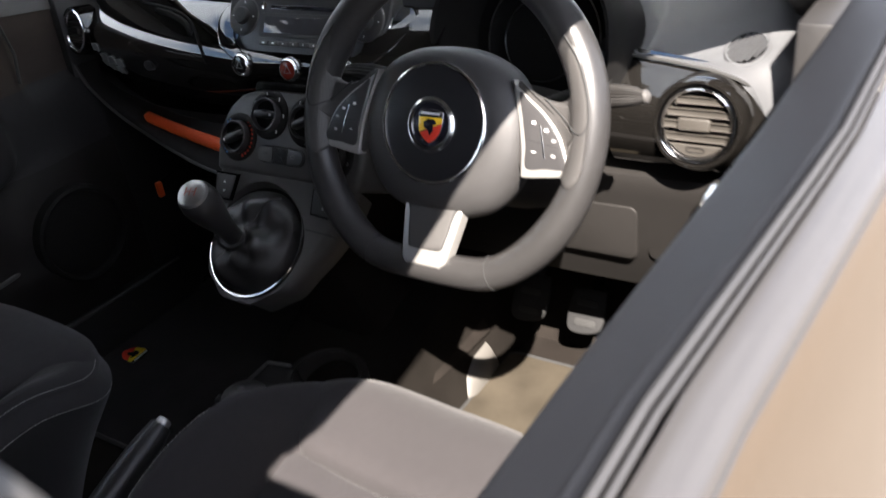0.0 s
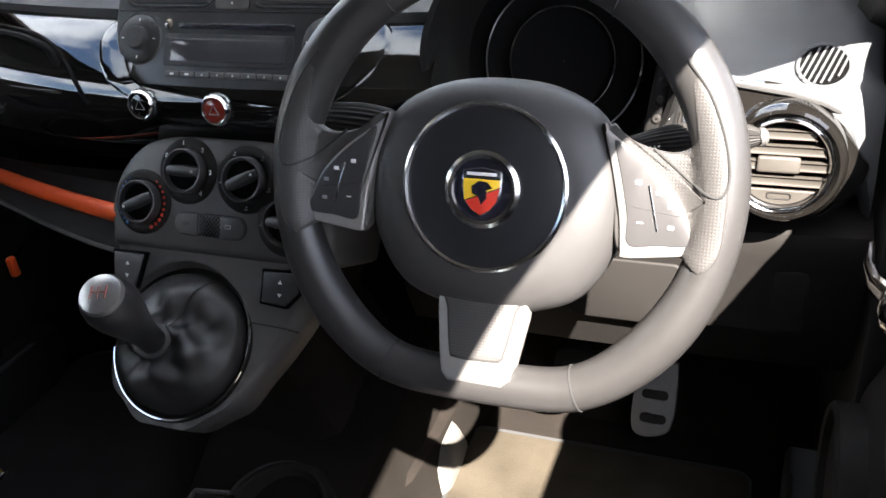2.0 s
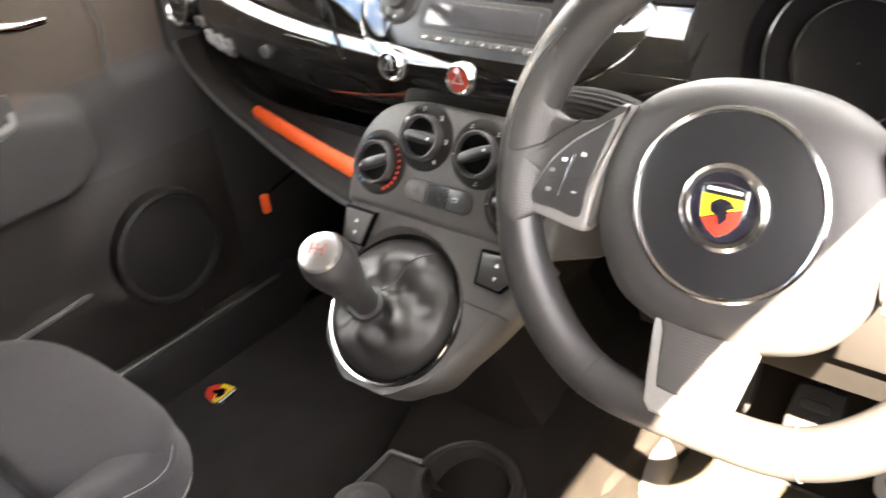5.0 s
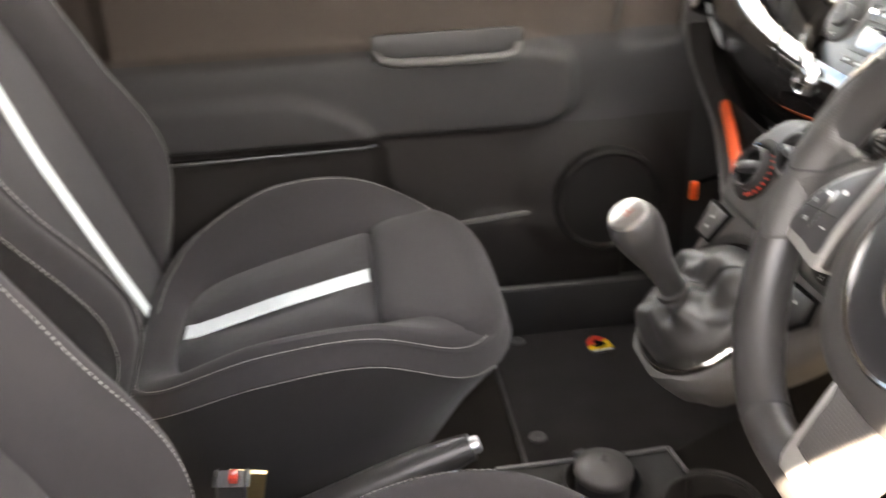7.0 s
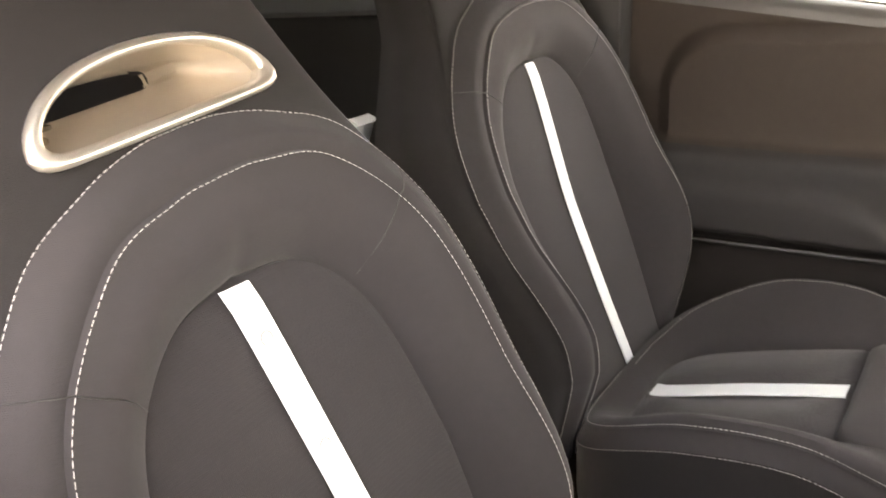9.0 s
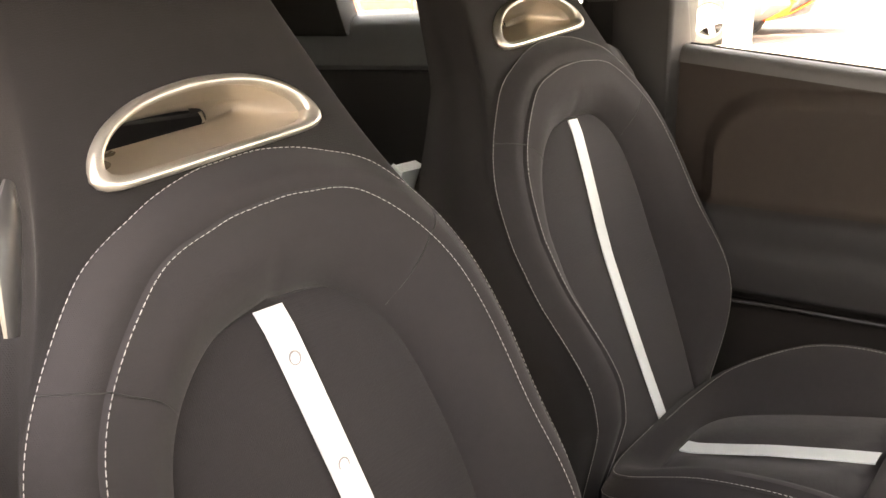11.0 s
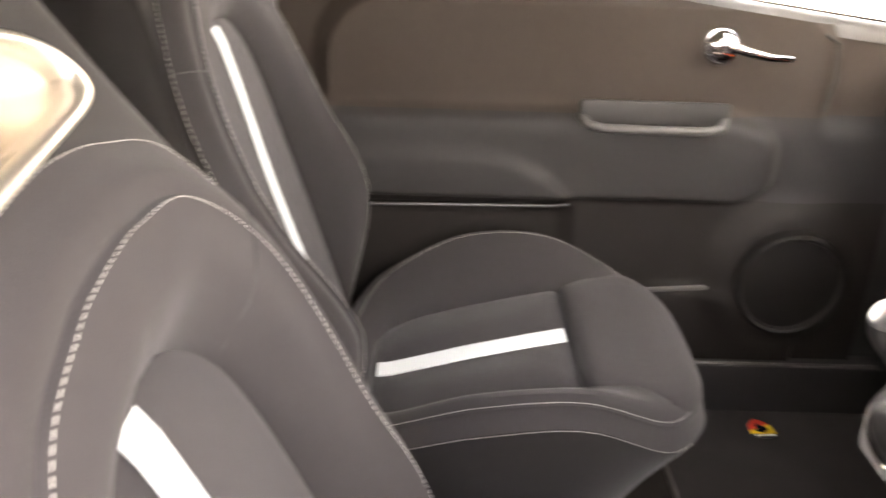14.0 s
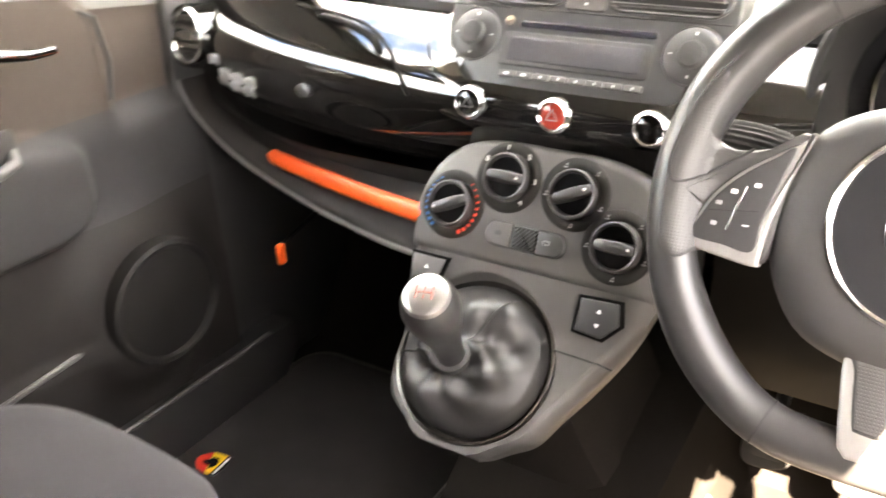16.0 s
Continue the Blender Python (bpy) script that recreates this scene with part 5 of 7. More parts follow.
FASCIA_Z = (0.842, 0.847, 0.862, 0.882, 0.904, 0.924, 0.939, 0.954, 0.969, 0.986, 1.001, 1.008)
FASCIA_Y = (0.09, 0.055, 0.032, 0.016, 0.006, 0.001, 0.003, 0.011, 0.026, 0.046, 0.070, 0.088)
RM = frame_at((0.0, 0.199, 0.994), (0, 0.515, 0.857))
VENT_D = frame_at((0.549, 0.218, 0.8835), (0, 0.20, 0.98))
VENT_P = frame_at((-0.598, 0.243, 0.937), (0, 0.20, 0.98)) @ Matrix.Rotation(radians(-10), 4, "Y")


# lower edge of the pad beside the instruments, bending down round the vent
EDGE_X = (0.44, 0.50, 0.55, 0.58, 0.60, 0.615, 0.635)
EDGE_Z = (0.953, 0.946, 0.9385, 0.930, 0.917, 0.900, 0.874)


def build_vent(m, parent, r=0.044, flange=1.50, bright=None, w=1.0):
    g = flange - 1.10
    v = part("round_vent", lathe([(r * (flange + 0.04), -0.030), (r * flange, -0.010), (r * (1.10 + 0.85 * g), -0.001), (r * (1.10 + 0.6 * g), 0.004), (r * (1.10 + 0.35 * g), 0.0045), (r * (1.10 + 0.12 * g), 0.001), (r * 1.10, -0.004)], m, 56), GLOSS, parent, "gloss black air vent housing")
    part("vent_ring", lathe([(r * (1 + 0.16 * w), -0.008), (r * (1 + 0.155 * w), 0.0005), (r * (1 + 0.125 * w), 0.0035), (r * (1 + 0.085 * w), 0.0025), (r * (1 + 0.06 * w), 0.0035), (r * 1.03, 0.0045), (r * 0.99, 0.0025), (r * 0.975, -0.012)], m, 56), bright or BRIGHT, v, "chrome vent ring")
    part("vent_well", lathe([(r * 0.98, 0.0), (r * 0.96, -0.03), (0.001, -0.032)], m, 32), PLASTIC, v, "dark vent well")
    a = math.asin(0.62)
    low = [(0.965 * r * math.cos(q), 0.965 * r * math.sin(q)) for q in np.linspace(math.pi + a, 2 * math.pi - a, 20)]
    plate = part("vent_plate", slab(low, m @ Matrix.Translation((0, 0, -0.002)), 0.006, 0.001), SLAT, v, "lower vent plate")
    part("plate_clip", tube([m @ Vector((x, y, -0.0016)) for x, y in rounded(r * 0.52, r * 0.14, r * 0.06, 3, 0, -r * 0.75)], 0.0007, 5, closed=True), LOWER_DASH, plate, "small moulded clip")
    for k in range(-1, 3):
        y = k * r * 0.36
        w = 2 * math.sqrt((r * 0.97) ** 2 - y * y)
        part("vent_slat", bar(m @ Vector((-w / 2, y, -0.010)), m @ Vector((w / 2, y, -0.010)), 0.018, r * 0.20, 0.0018, up=m.to_3x3() @ Vector((0, 1, 0.12))), SLAT, v, "dark grey slat")
    part("vent_tab", slab(rounded(r * 0.94, r * 0.38, 0.003, 3, -r * 0.08, 0), m @ Matrix.Translation((0, 0, 0.003)), 0.010, 0.0022), SLAT, v, "grey sliding tab")
    return v


def build_dashboard():
    d = thing("dashboard", "dark car dashboard with a gloss black fascia", "dashboard", (0, 0.35, 0.9))
    # soft top pad
    rows = []
    for x in np.linspace(-0.635, 0.635, 73):
        e = max(0.0, (abs(x) - 0.54) / 0.095)
        drop = 0.03 * e ** 2
        yf = dash_y(x)
        row = [(x, yf + 0.10, 0.95 - drop), (x, yf + 0.075, 1.006 - drop), (x, yf + 0.077, 1.014 - drop), (x, yf + 0.085, 1.020 - drop), (x, yf + 0.11, 1.032 - drop), (x, yf + 0.155, 1.046 - drop), (x, yf + 0.21, 1.053 - drop), (x, max(0.52, yf + 0.25), 1.045 - drop), (x, 0.66, 0.985 - drop), (x, 0.69, 0.95)]
        # beside the instruments the pad runs down to the end of the gloss fascia
        k = min(1.0, max(0.0, (x - 0.425) / 0.03))
        if k > 0:
            k = k * k * (3 - 2 * k)
            yl, zl = 0.258 + 0.5 * max(0.0, x - 0.60) ** 1.2, float(np.interp(x, EDGE_X, EDGE_Z))
            zg = 0.945 - 7.0 * max(0.0, x - 0.597) ** 2
            back = 14.0 * max(0.0, x - 0.595) ** 2
            fall = 0.06 * min(1.0, max(0.0, (x - 0.598) / 0.034)) ** 1.5
            low = [(x, yl + 0.020, zl - 0.03 - fall), (x, yl + 0.001, zl - 0.008 - 0.8 * fall), (x, yl + 0.0025, zl - 0.002 - 0.45 * fall), (x, yl + 0.010, zl + 0.001 - 0.12 * fall), (x, yl + 0.030, zg - 0.009), (x, yl + 0.056, zg - 0.5 * back), (x, yl + 0.091, zg + 0.016 - back), (x, 0.42, zg + 0.066 - back), (x, 0.54, 1.038 - drop), (x, 0.69, 0.95)]
            row = [tuple(np.array(p) * (1 - k) + np.array(q) * k) for p, q in zip(row, low)]
        rows.append(row)
    IM = frame_at((0.335, 0.272, 0.957), (0, 0.30, 0.954))
    IMi = IM.inverted()

    def in_pod(p):
        q = IMi @ p
        return math.hypot(q.x, q.y) < 0.117 and q.z > -0.004
    rows = [list(r) for r in rows]
    rows = blend(rows, [2] * (len(rows) - 1))
    rows = [[tuple(p) for p in spline(r, 40)] for r in rows]
    part("top_pad", loft(rows, skip=in_pod), DASH_PAD, d, "grey grained soft top pad")
    # gloss fascia across, left out behind the instruments
    prof = [(0.088, 1.008), (0.070, 1.001), (0.046, 0.986), (0.026, 0.969), (0.011, 0.954), (0.003, 0.939), (0.001, 0.924), (0.006, 0.904), (0.016, 0.882), (0.032, 0.862), (0.055, 0.847), (0.09, 0.842)]

    def fascia(x0, x1, n, skip_top=0):
        rows = []
        for x in np.linspace(x0, x1, n):
            e = max(0.0, (abs(x) - 0.50) / 0.125)
            k = 1 - 0.35 * e ** 2
            low = -0.016 * min(1, max(0, -x / 0.3)) if x < 0 else 0.0
            rows.append([(x, dash_y(x) + a + (0.05 if x > 0 else 0.012) * e ** 3, 0.935 + (z - 0.935) * k + (low if z < 0.92 else 0) * (0.92 - z) / 0.08 if z < 0.92 else 0.935 + (z - 0.935) * k) for a, z in spline(prof, 26)[skip_top:]])
        return rows
    RI = RM.inverted()
    VP = VENT_P.inverted()

    def behind_radio(p):
        q = RI @ p
        v = VP @ p
        if math.hypot(v.x, v.y) < 0.034 * 1.12 and abs(v.z) < 0.05:
            return True
        return abs(q.x) < 0.140 and q.y > -0.050 and (q.y > -0.02 or abs(q.x) < 0.115)
    full = fascia(-0.625, 0.225, 100)
    part("fascia", loft([r[:21] for r in full], skip=behind_radio), GLOSS, d, "gloss black fascia panel")
    part("fascia_lip", loft([r[20:] for r in full]), DIAL_FACE, d, "matt black underside of the fascia")
    # its end round the driver's vent, below the pad
    rows = []
    for x in np.linspace(0.440, 0.628, 110):
        e = max(0.0, (x - 0.565) / 0.063)
        zt = float(np.interp(x, EDGE_X, EDGE_Z)) - 0.002
        zb = 0.805 + 0.03 * e ** 2
        end = []
        for f, a in ((0, 0.036), (0.01, 0.022), (0.03, 0.0145), (0.10, 0.0038), (0.20, -0.0117), (0.30, -0.0265), (0.38, -0.0320), (0.50, -0.0335), (0.64, -0.0320), (0.80, -0.021), (0.93, -0.002), (1.0, 0.034)):
            end.append((x, 0.246 + a + 0.055 * e ** 3, zt + (zb - zt) * f))
        rows.append([tuple(p) for p in spline(end, 90)])
    VI = VENT_D.inverted()
    part("fascia", loft(rows, skip=lambda p: math.hypot((VI @ p).x, (VI @ p).y) < 0.050), GLOSS, d, "gloss black fascia end round the vent")
    part("fascia_line", tube([(x, 0.2585 + 0.055 * max(0.0, (x - 0.565) / 0.063) ** 3, float(np.interp(x, EDGE_X, EDGE_Z)) - 0.0025) for x in np.linspace(0.44, 0.612, 30)], 0.0022, 6), RUBBER, d, "dark gap under the pad")
    # glovebox: handle scoop, lid gap and lock
    hp = [(-0.40, 0.992), (-0.33, 0.9905), (-0.27, 0.986), (-0.225, 0.972), (-0.195, 0.952), (-0.175, 0.930)]
    part("glovebox_edge", tube([(x, dash_y(x) + np.interp(z, [p[1] for p in prof[::-1]], [p[0] for p in prof[::-1]]) - 0.0004, z) for x, z in spline(hp, 24)], 0.0026, 6), DIAL_FACE, d, "dark glovebox lid gap")
    # the grip scoop's shade, drawn as a near-black tube
    hp2 = [(-0.35, 0.985), (-0.30, 0.983), (-0.25, 0.975), (-0.225, 0.962)]
    part("glovebox_grip", tube([(x, dash_y(x) + np.interp(z, [p[1] for p in prof[::-1]], [p[0] for p in prof[::-1]]) + 0.001, z) for x, z in spline(hp2, 18)], [0.002] + [0.0055] * 16 + [0.002], 8), DIAL_FACE, d, "near-black tube for the shaded grip scoop")
    lk = Matrix.Translation((-0.345, dash_y(0.345) - 0.001, 0.908)) @ Matrix.Rotation(radians(-11), 4, "Z") @ Matrix.Rotation(radians(80), 4, "X")
    part("glovebox_lock", lathe([(0.013, -0.006), (0.013, 0.0012), (0.011, 0.0020), (0.001, 0.0018)], lk, 20, sx=1.0, sy=0.6), RADIO_GREY, d, "small oval lock")
    # chequered emblem: plain small bright tiles that follow the fascia
    pz, pa = [p[1] for p in prof[::-1]], [p[0] for p in prof[::-1]]

    def on_fascia(x, z, out):
        e = max(0.0, (abs(x) - 0.50) / 0.125)
        low = -0.016 * min(1, max(0, -x / 0.3)) * max(0.0, 0.92 - z) / 0.08
        slope = (np.interp(z + 0.004, pz, pa) - np.interp(z - 0.004, pz, pa)) / 0.008
        nrm = Vector((0.58 * max(x, -0.45), -1.0, slope)).normalized()
        return Vector((x, dash_y(x) + float(np.interp(z, pz, pa)) + 0.012 * e ** 3, 0.935 + (z - 0.935) * (1 - 0.35 * e ** 2) + low)) + nrm * out
    for row, n, x0 in ((0, 3, -0.546), (1, 3, -0.531), (2, 1, -0.548)):
        for k in range(n):
            xc, zc = x0 + 0.0295 * k, 0.884 + 0.0140 * row - 0.0008 * k
            grid = []
            for v in np.linspace(-1, 1, 4):
                grid.append([on_fascia(xc + 0.0130 * u + 0.0035 * v, zc + 0.0064 * v + 0.0016 * math.sin(2.6 * u + 0.5), 0.0012) for u in np.linspace(-1, 1, 7)])
            tile = part("emblem_tile", loft(grid), EMBLEM, d, "small bright emblem tile")
            tile.modifiers.new("thick", "SOLIDIFY").thickness = 0.0015
    build_vent(VENT_P, d, 0.034, 1.30, RING, 1.5)
    build_vent(VENT_D, d, 0.0400, 1.40)
    # corner demister grille, sunk in the pad
    gm = frame_at((0.578, 0.3125, 0.9455), (0.05, 0.92, 0.36))
    g = part("demister_grille", lathe([(0.0345, -0.006), (0.0335, 0.0012), (0.0315, 0.0022), (0.0290, 0.0018), (0.0280, -0.001)], gm, 40, sx=0.76), DASH_PAD, d, "round grey demister grille")
    # shallow disc, near-black to paint the shade of a deep well
    part("grille_well", lathe([(0.0285, 0.0012), (0.0270, 0.0006), (0.001, 0.0004)], gm, 32, sx=0.76), DIAL_FACE, g, "near-black disc for the shade under the slats")
    for k in range(-3, 4):
        x = k * 0.0058
        h = math.sqrt(max(0.0, 0.0280 ** 2 - (x / 0.76) ** 2))
        part("grille_slat", bar(gm @ Vector((x - 0.25 * h, -h, 0.0012)), gm @ Vector((x + 0.25 * h, h, 0.0012)), 0.0013, 0.003, 0.0004, up=gm.to_3x3() @ Vector((0, 0, 1))), DASH_PAD, g, "slanted slat")
    # lower shell on the passenger's side: recess, shelf and lip
    A = spline([(-0.632, 0.290, 0.885), (-0.60, 0.270, 0.846), (-0.50, 0.235, 0.832), (-0.35, 0.195, 0.832), (-0.12, 0.165, 0.846)], 40)
    lip = spline([(-0.632, 0.240, 0.87), (-0.612, 0.242, 0.825), (-0.56, 0.248, 0.775), (-0.47, 0.232, 0.750), (-0.34, 0.186, 0.748), (-0.22, 0.137, 0.760), (-0.125, 0.098, 0.776)], 40)
    rows = [A, A * 0.7 + lip * 0.3 + np.array((0, 0.035, -0.004)), A * 0.35 + lip * 0.65 + np.array((0, 0.030, -0.002)), A * 0.12 + lip * 0.88 + np.array((0, 0.006, 0.004)), lip + np.array((0, 0.001, 0.004)), lip, lip + np.array((0, 0.012, -0.010)), lip + np.array((0, 0.10, -0.03))]
    part("lower_shell", loft(rows), DOOR_LOWER, d, "black plastic parcel shelf")
    part("shelf_lip", tube(lip + np.array((0, -0.0005, 0.002)), 0.003, 8), PLASTIC_GREY, d, "grey shelf lip")
    L, R = Vector((-0.478, 0.246, 0.783)), Vector((-0.128, 0.106, 0.824))
    rows = []
    for f in np.concatenate([np.linspace(0, 0.035, 6), np.linspace(0.06, 0.965, 18), np.linspace(0.975, 1, 5)]):
        p = L.lerp(R, f) + Vector((0, 0.004, -0.006)) * math.sin(math.pi * f)
        w = 0.0105 * math.sqrt(max(0.02, 1 - max(0.0, 1 - f / 0.035) ** 2, 0.0)) if f < 0.035 else 0.0105 * math.sqrt(max(0.05, 1 - max(0.0, 1 - (1 - f) / 0.025) ** 2))
        up = Vector((0, 0.45, 0.89))
        nn = Vector((-0.25, -0.86, 0.44))
        rows.append([p + up * w * math.cos(a) + nn * (0.006 * math.sin(a) - 0.002) for a in np.linspace(math.pi, 0, 9)])
    part("shelf_lining", loft(rows), ORANGE, d, "bright orange shelf strip")
    # lower panels
    rows = []
    for x in np.linspace(-0.63, -0.12, 12):
        rows.append([(x, 0.34, 0.74), (x, 0.36, 0.70), (x, 0.48, 0.66), (x, 0.6, 0.66)])
    part("under_panel", loft(rows), PLASTIC, d, "black panel under the dashboard")
    rows = []
    for x in np.linspace(0.14, 0.64, 26):
        yb = 0.245 + 0.10 * (x - 0.34) ** 2
        rows.append([(x, 0.32, 0.812), (x, yb + 0.030, 0.806), (x, yb + 0.012, 0.803), (x, yb - 0.004, 0.796), (x, yb - 0.008, 0.782), (x, yb - 0.004, 0.765), (x, yb - 0.006, 0.70), (x, yb + 0.003, 0.665), (x, yb + 0.02, 0.618), (x, yb + 0.04, 0.606), (x, 0.45, 0.60)])
    part("knee_panel", loft(rows), LOWER_DASH, d, "dark plastic knee panel")
    km = Matrix.Translation((0.405, 0.238, 0.712)) @ Matrix.Rotation(radians(88), 4, "X")
    part("fuse_cover", slab(rounded(0.125, 0.078, 0.012), km, 0.01, 0.003), LOWER_DASH, d, "dark fuse box cover")
    km = Matrix.Translation((0.535, 0.244, 0.715)) @ Matrix.Rotation(radians(88), 4, "X")
    part("switch_tray", slab(rounded(0.11, 0.08, 0.01), km, 0.008, 0.004), LOWER_DASH, d, "dark tray panel")
    # instrument pod
    rings = []
    for r, z in ((0.112, -0.09), (0.120, -0.02), (0.124, 0.03), (0.125, 0.075), (0.121, 0.088), (0.116, 0.085), (0.106, 0.04), (0.100, 0.0)):
        ring = []
        for a in np.linspace(radians(-62), radians(242), 64):
            ring.append(IM @ Vector((r * math.cos(a), r * math.sin(a) * (0.98 if math.sin(a) > 0 else 1.0), z - (0.05 * max(0, -math.sin(a)) if z > 0.02 else 0))))
        rings.append(ring)
    pod = part("instrument_pod", loft(rings), POD, d, "grained instrument hood")
    part("instrument_face", lathe([(0.104, 0.0), (0.08, 0.0), (0.001, 0.001)], IM, 48), DIAL_FACE, pod, "dark instrument face")
    part("instrument_ring", lathe([(0.076, 0.0), (0.0775, 0.008), (0.0795, 0.008), (0.082, 0.0)], IM, 64), CHROME, pod, "bright outer dial ring")
    part("instrument_ring", lathe([(0.0505, 0.0), (0.052, 0.010), (0.0535, 0.010), (0.055, 0.0)], IM, 64), CHROME, pod, "bright inner dial ring")
    # small trip buttons beside the dial
    sm = frame_at((0.442, 0.203, 0.945), (0.12, 0.35, 0.93))
    sp = part("trip_panel", slab(rounded(0.026, 0.080, 0.010), sm, 0.03, 0.004), POD, pod, "narrow black switch strip")
    for k in range(3):
        part("trip_button", lathe([(0.0045, -0.001), (0.0043, 0.0015), (0.003, 0.0025), (0.001, 0.0025)], sm @ Matrix.Translation((-0.003, 0.018 - 0.017 * k, 0)), 14), LOWER_DASH, sp)
        if k != 1:
            part("trip_mark", slab(rounded(0.0048, 0.0012, 0.0004, 2), sm @ Matrix.Translation((0.006, 0.020 - 0.017 * k, 0.0005)), 0.0005, 0.0001), WHITE_MARK, sp, "white printed mark")
        if k == 0:
            part("trip_mark", slab(rounded(0.0012, 0.0048, 0.0004, 2), sm @ Matrix.Translation((0.006, 0.020, 0.0005)), 0.0005, 0.0001), WHITE_MARK, sp, "white printed mark")
        if k == 1:
            part("trip_mark", slab(disc(0.0024, 14), sm @ Matrix.Translation((0.0055, 0.003, 0.0005)), 0.0005, 0.0001), WHITE_MARK, sp, "white printed lamp sign")
    # three round buttons
    for x, mat, lab in ((-0.094, GLOSS, "black window button with chrome ring"), (0.0, RED_BTN, "red hazard warning button with chrome ring"), (0.094, GLOSS, "black button with chrome ring")):
        bmx = Matrix.Translation((x, dash_y(x) - 0.001, 0.9365)) @ Matrix.Rotation(radians(82), 4, "X")
        bt = part("round_button", lathe([(0.0125, -0.004), (0.0125, 0.004), (0.010, 0.0055), (0.001, 0.006)], bmx, 24), mat, d, lab)
        part("button_ring", lathe([(0.0126, 0.003), (0.0132, 0.0060), (0.0143, 0.0068), (0.0154, 0.0056), (0.0160, 0.0020), (0.0172, 0.0012), (0.0176, -0.003)], bmx, 40), RING, bt, "chrome ring")
        if x > 0:
            continue
        tri = [(-0.006, -0.004), (0.006, -0.004), (0, 0.0065)]
        bm = bmesh.new()
        for a, b in zip(tri, tri[1:] + tri[:1]):
            tube([bmx @ Vector((*a, 0.006)), bmx @ Vector((*b, 0.006))], 0.0004, 5, bm=bm)
        part("button_mark", bm, FAINT_MARK, bt, "white printed triangle")
    return d


def build_radio():
    r = thing("car_radio", "dark grey car radio with display, knobs and two centre vents", "radio", RM @ Vector((0, 0, -0.03)))
    half = [(0.0, -0.058), (0.06, -0.0575), (0.095, -0.0545), (0.122, -0.043), (0.139, -0.022), (0.146, 0.004), (0.147, 0.04), (0.143, 0.072), (0.128, 0.090), (0.10, 0.0945), (0.0, 0.0965)]
    o = spline(half + [(-x, y) for x, y in half[-2:0:-1]], 90, closed=True)
    part("surround", slab(o, RM @ Matrix.Translation((0, 0, 0.002)), 0.06, 0.004), RADIO_GREY, r, "dark grey surround")
    edge = [(0.0, 0.932), (0.07, 0.934), (0.12, 0.943), (0.152, 0.959), (0.170, 0.979), (0.174, 0.992), (0.164, 1.003), (0.140, 1.006), (0.0, 1.006)]
    edge = spline(edge + [(-x, z) for x, z in edge[-2:0:-1]], 110, closed=True)
    rings = []
    for f, out in ((1.015, -0.004), (1.01, 0.001), (0.995, 0.0028), (0.97, 0.0032), (0.88, 0.0032), (0.78, 0.0032)):
        ring = []
        for x, z in edge:
            x, z = x * f, 0.972 + (z - 0.972) * f
            a = np.interp(z, FASCIA_Z, FASCIA_Y)
            ring.append((x, dash_y(x) + a - out * 0.8, z + out * 0.6))
        rings.append(ring)
    part("gloss_tab", loft(rings, wrap=True), GLOSS, r, "gloss black panel round the radio")
    part("lower_trim", tube([RM @ Vector((x * 1.01, y * 1.02, -0.004)) for x, y in spline([(-0.147, 0.01), (-0.139, -0.022), (-0.122, -0.043), (-0.095, -0.0545), (-0.06, -0.0580), (0, -0.0590), (0.06, -0.0580), (0.095, -0.0545), (0.122, -0.043), (0.139, -0.022), (0.147, 0.01)], 50)], 0.0018, 6), CHROME, r, "thin bright lower trim")
    # upper vents
    for s in (-1, 1):
        vo = rounded(0.116, 0.052, 0.016, 5, s * 0.0785, 0.0595)
        v = part("centre_vent", slab(vo, RM @ Matrix.Translation((0, 0, 0.0026)), 0.002, 0.0008), PLASTIC, r, "black rectangular air vent")
        part("vent_frame", tube([RM @ Vector((x, y, 0.0030)) for x, y in vo], 0.0020, 6, closed=True), RADIO_GREY, v, "grey vent frame")
        for k in range(5):
            y = 0.0405 + 0.0095 * k
            part("vent_slat", bar(RM @ Vector((s * 0.0785 - 0.052, y, 0.003)), RM @ Vector((s * 0.0785 + 0.052, y, 0.003)), 0.008, 0.0028, 0.0008, up=RM.to_3x3() @ Vector((0, 1, 0.5))), PLASTIC_GREY, v, "slat")
        part("vent_tab", slab(rounded(0.032, 0.009, 0.002, 3, s * 0.0785, 0.060), RM @ Matrix.Translation((0, 0, 0.0115)), 0.008, 0.0015), SILVER, v, "dark sliding tab")
    mp = part("vent_divider", slab(rounded(0.041, 0.056, 0.004, 3, 0, 0.0585), RM @ Matrix.Translation((0, 0, 0.004)), 0.004, 0.0015), PLASTIC_GREY, r, "grey divider with two thumb wheels")
    for s in (-1, 1):
        part("thumb_wheel", lathe([(0.0105, -0.003), (0.0115, 0), (0.0105, 0.003)], RM @ Matrix.Translation((s * 0.0085, 0.058, 0.001)) @ Matrix.Rotation(radians(90), 4, "Y"), 20), RUBBER, mp, "black thumb wheel")
        part("vent_mark", lathe([(0.0014, 0), (0.001, 0.0006), (0.0001, 0.0006)], RM @ Matrix.Translation((0, 0.058 + s * 0.021, 0.004)), 10), WHITE_MARK, mp, "white printed dot")
    part("panel_groove", tube([RM @ Vector((x, 0.0285, 0.002)) for x in np.linspace(-0.142, 0.142, 8)], 0.0008, 5), RUBBER, r)
    # slot, display, keys
    part("disc_slot", slab(rounded(0.140, 0.0065, 0.0015, 3, 0.006, 0.0130), RM @ Matrix.Translation((0, 0, 0.0026)), 0.002, 0.0004), BADGE_BLACK, r, "dark disc slot")
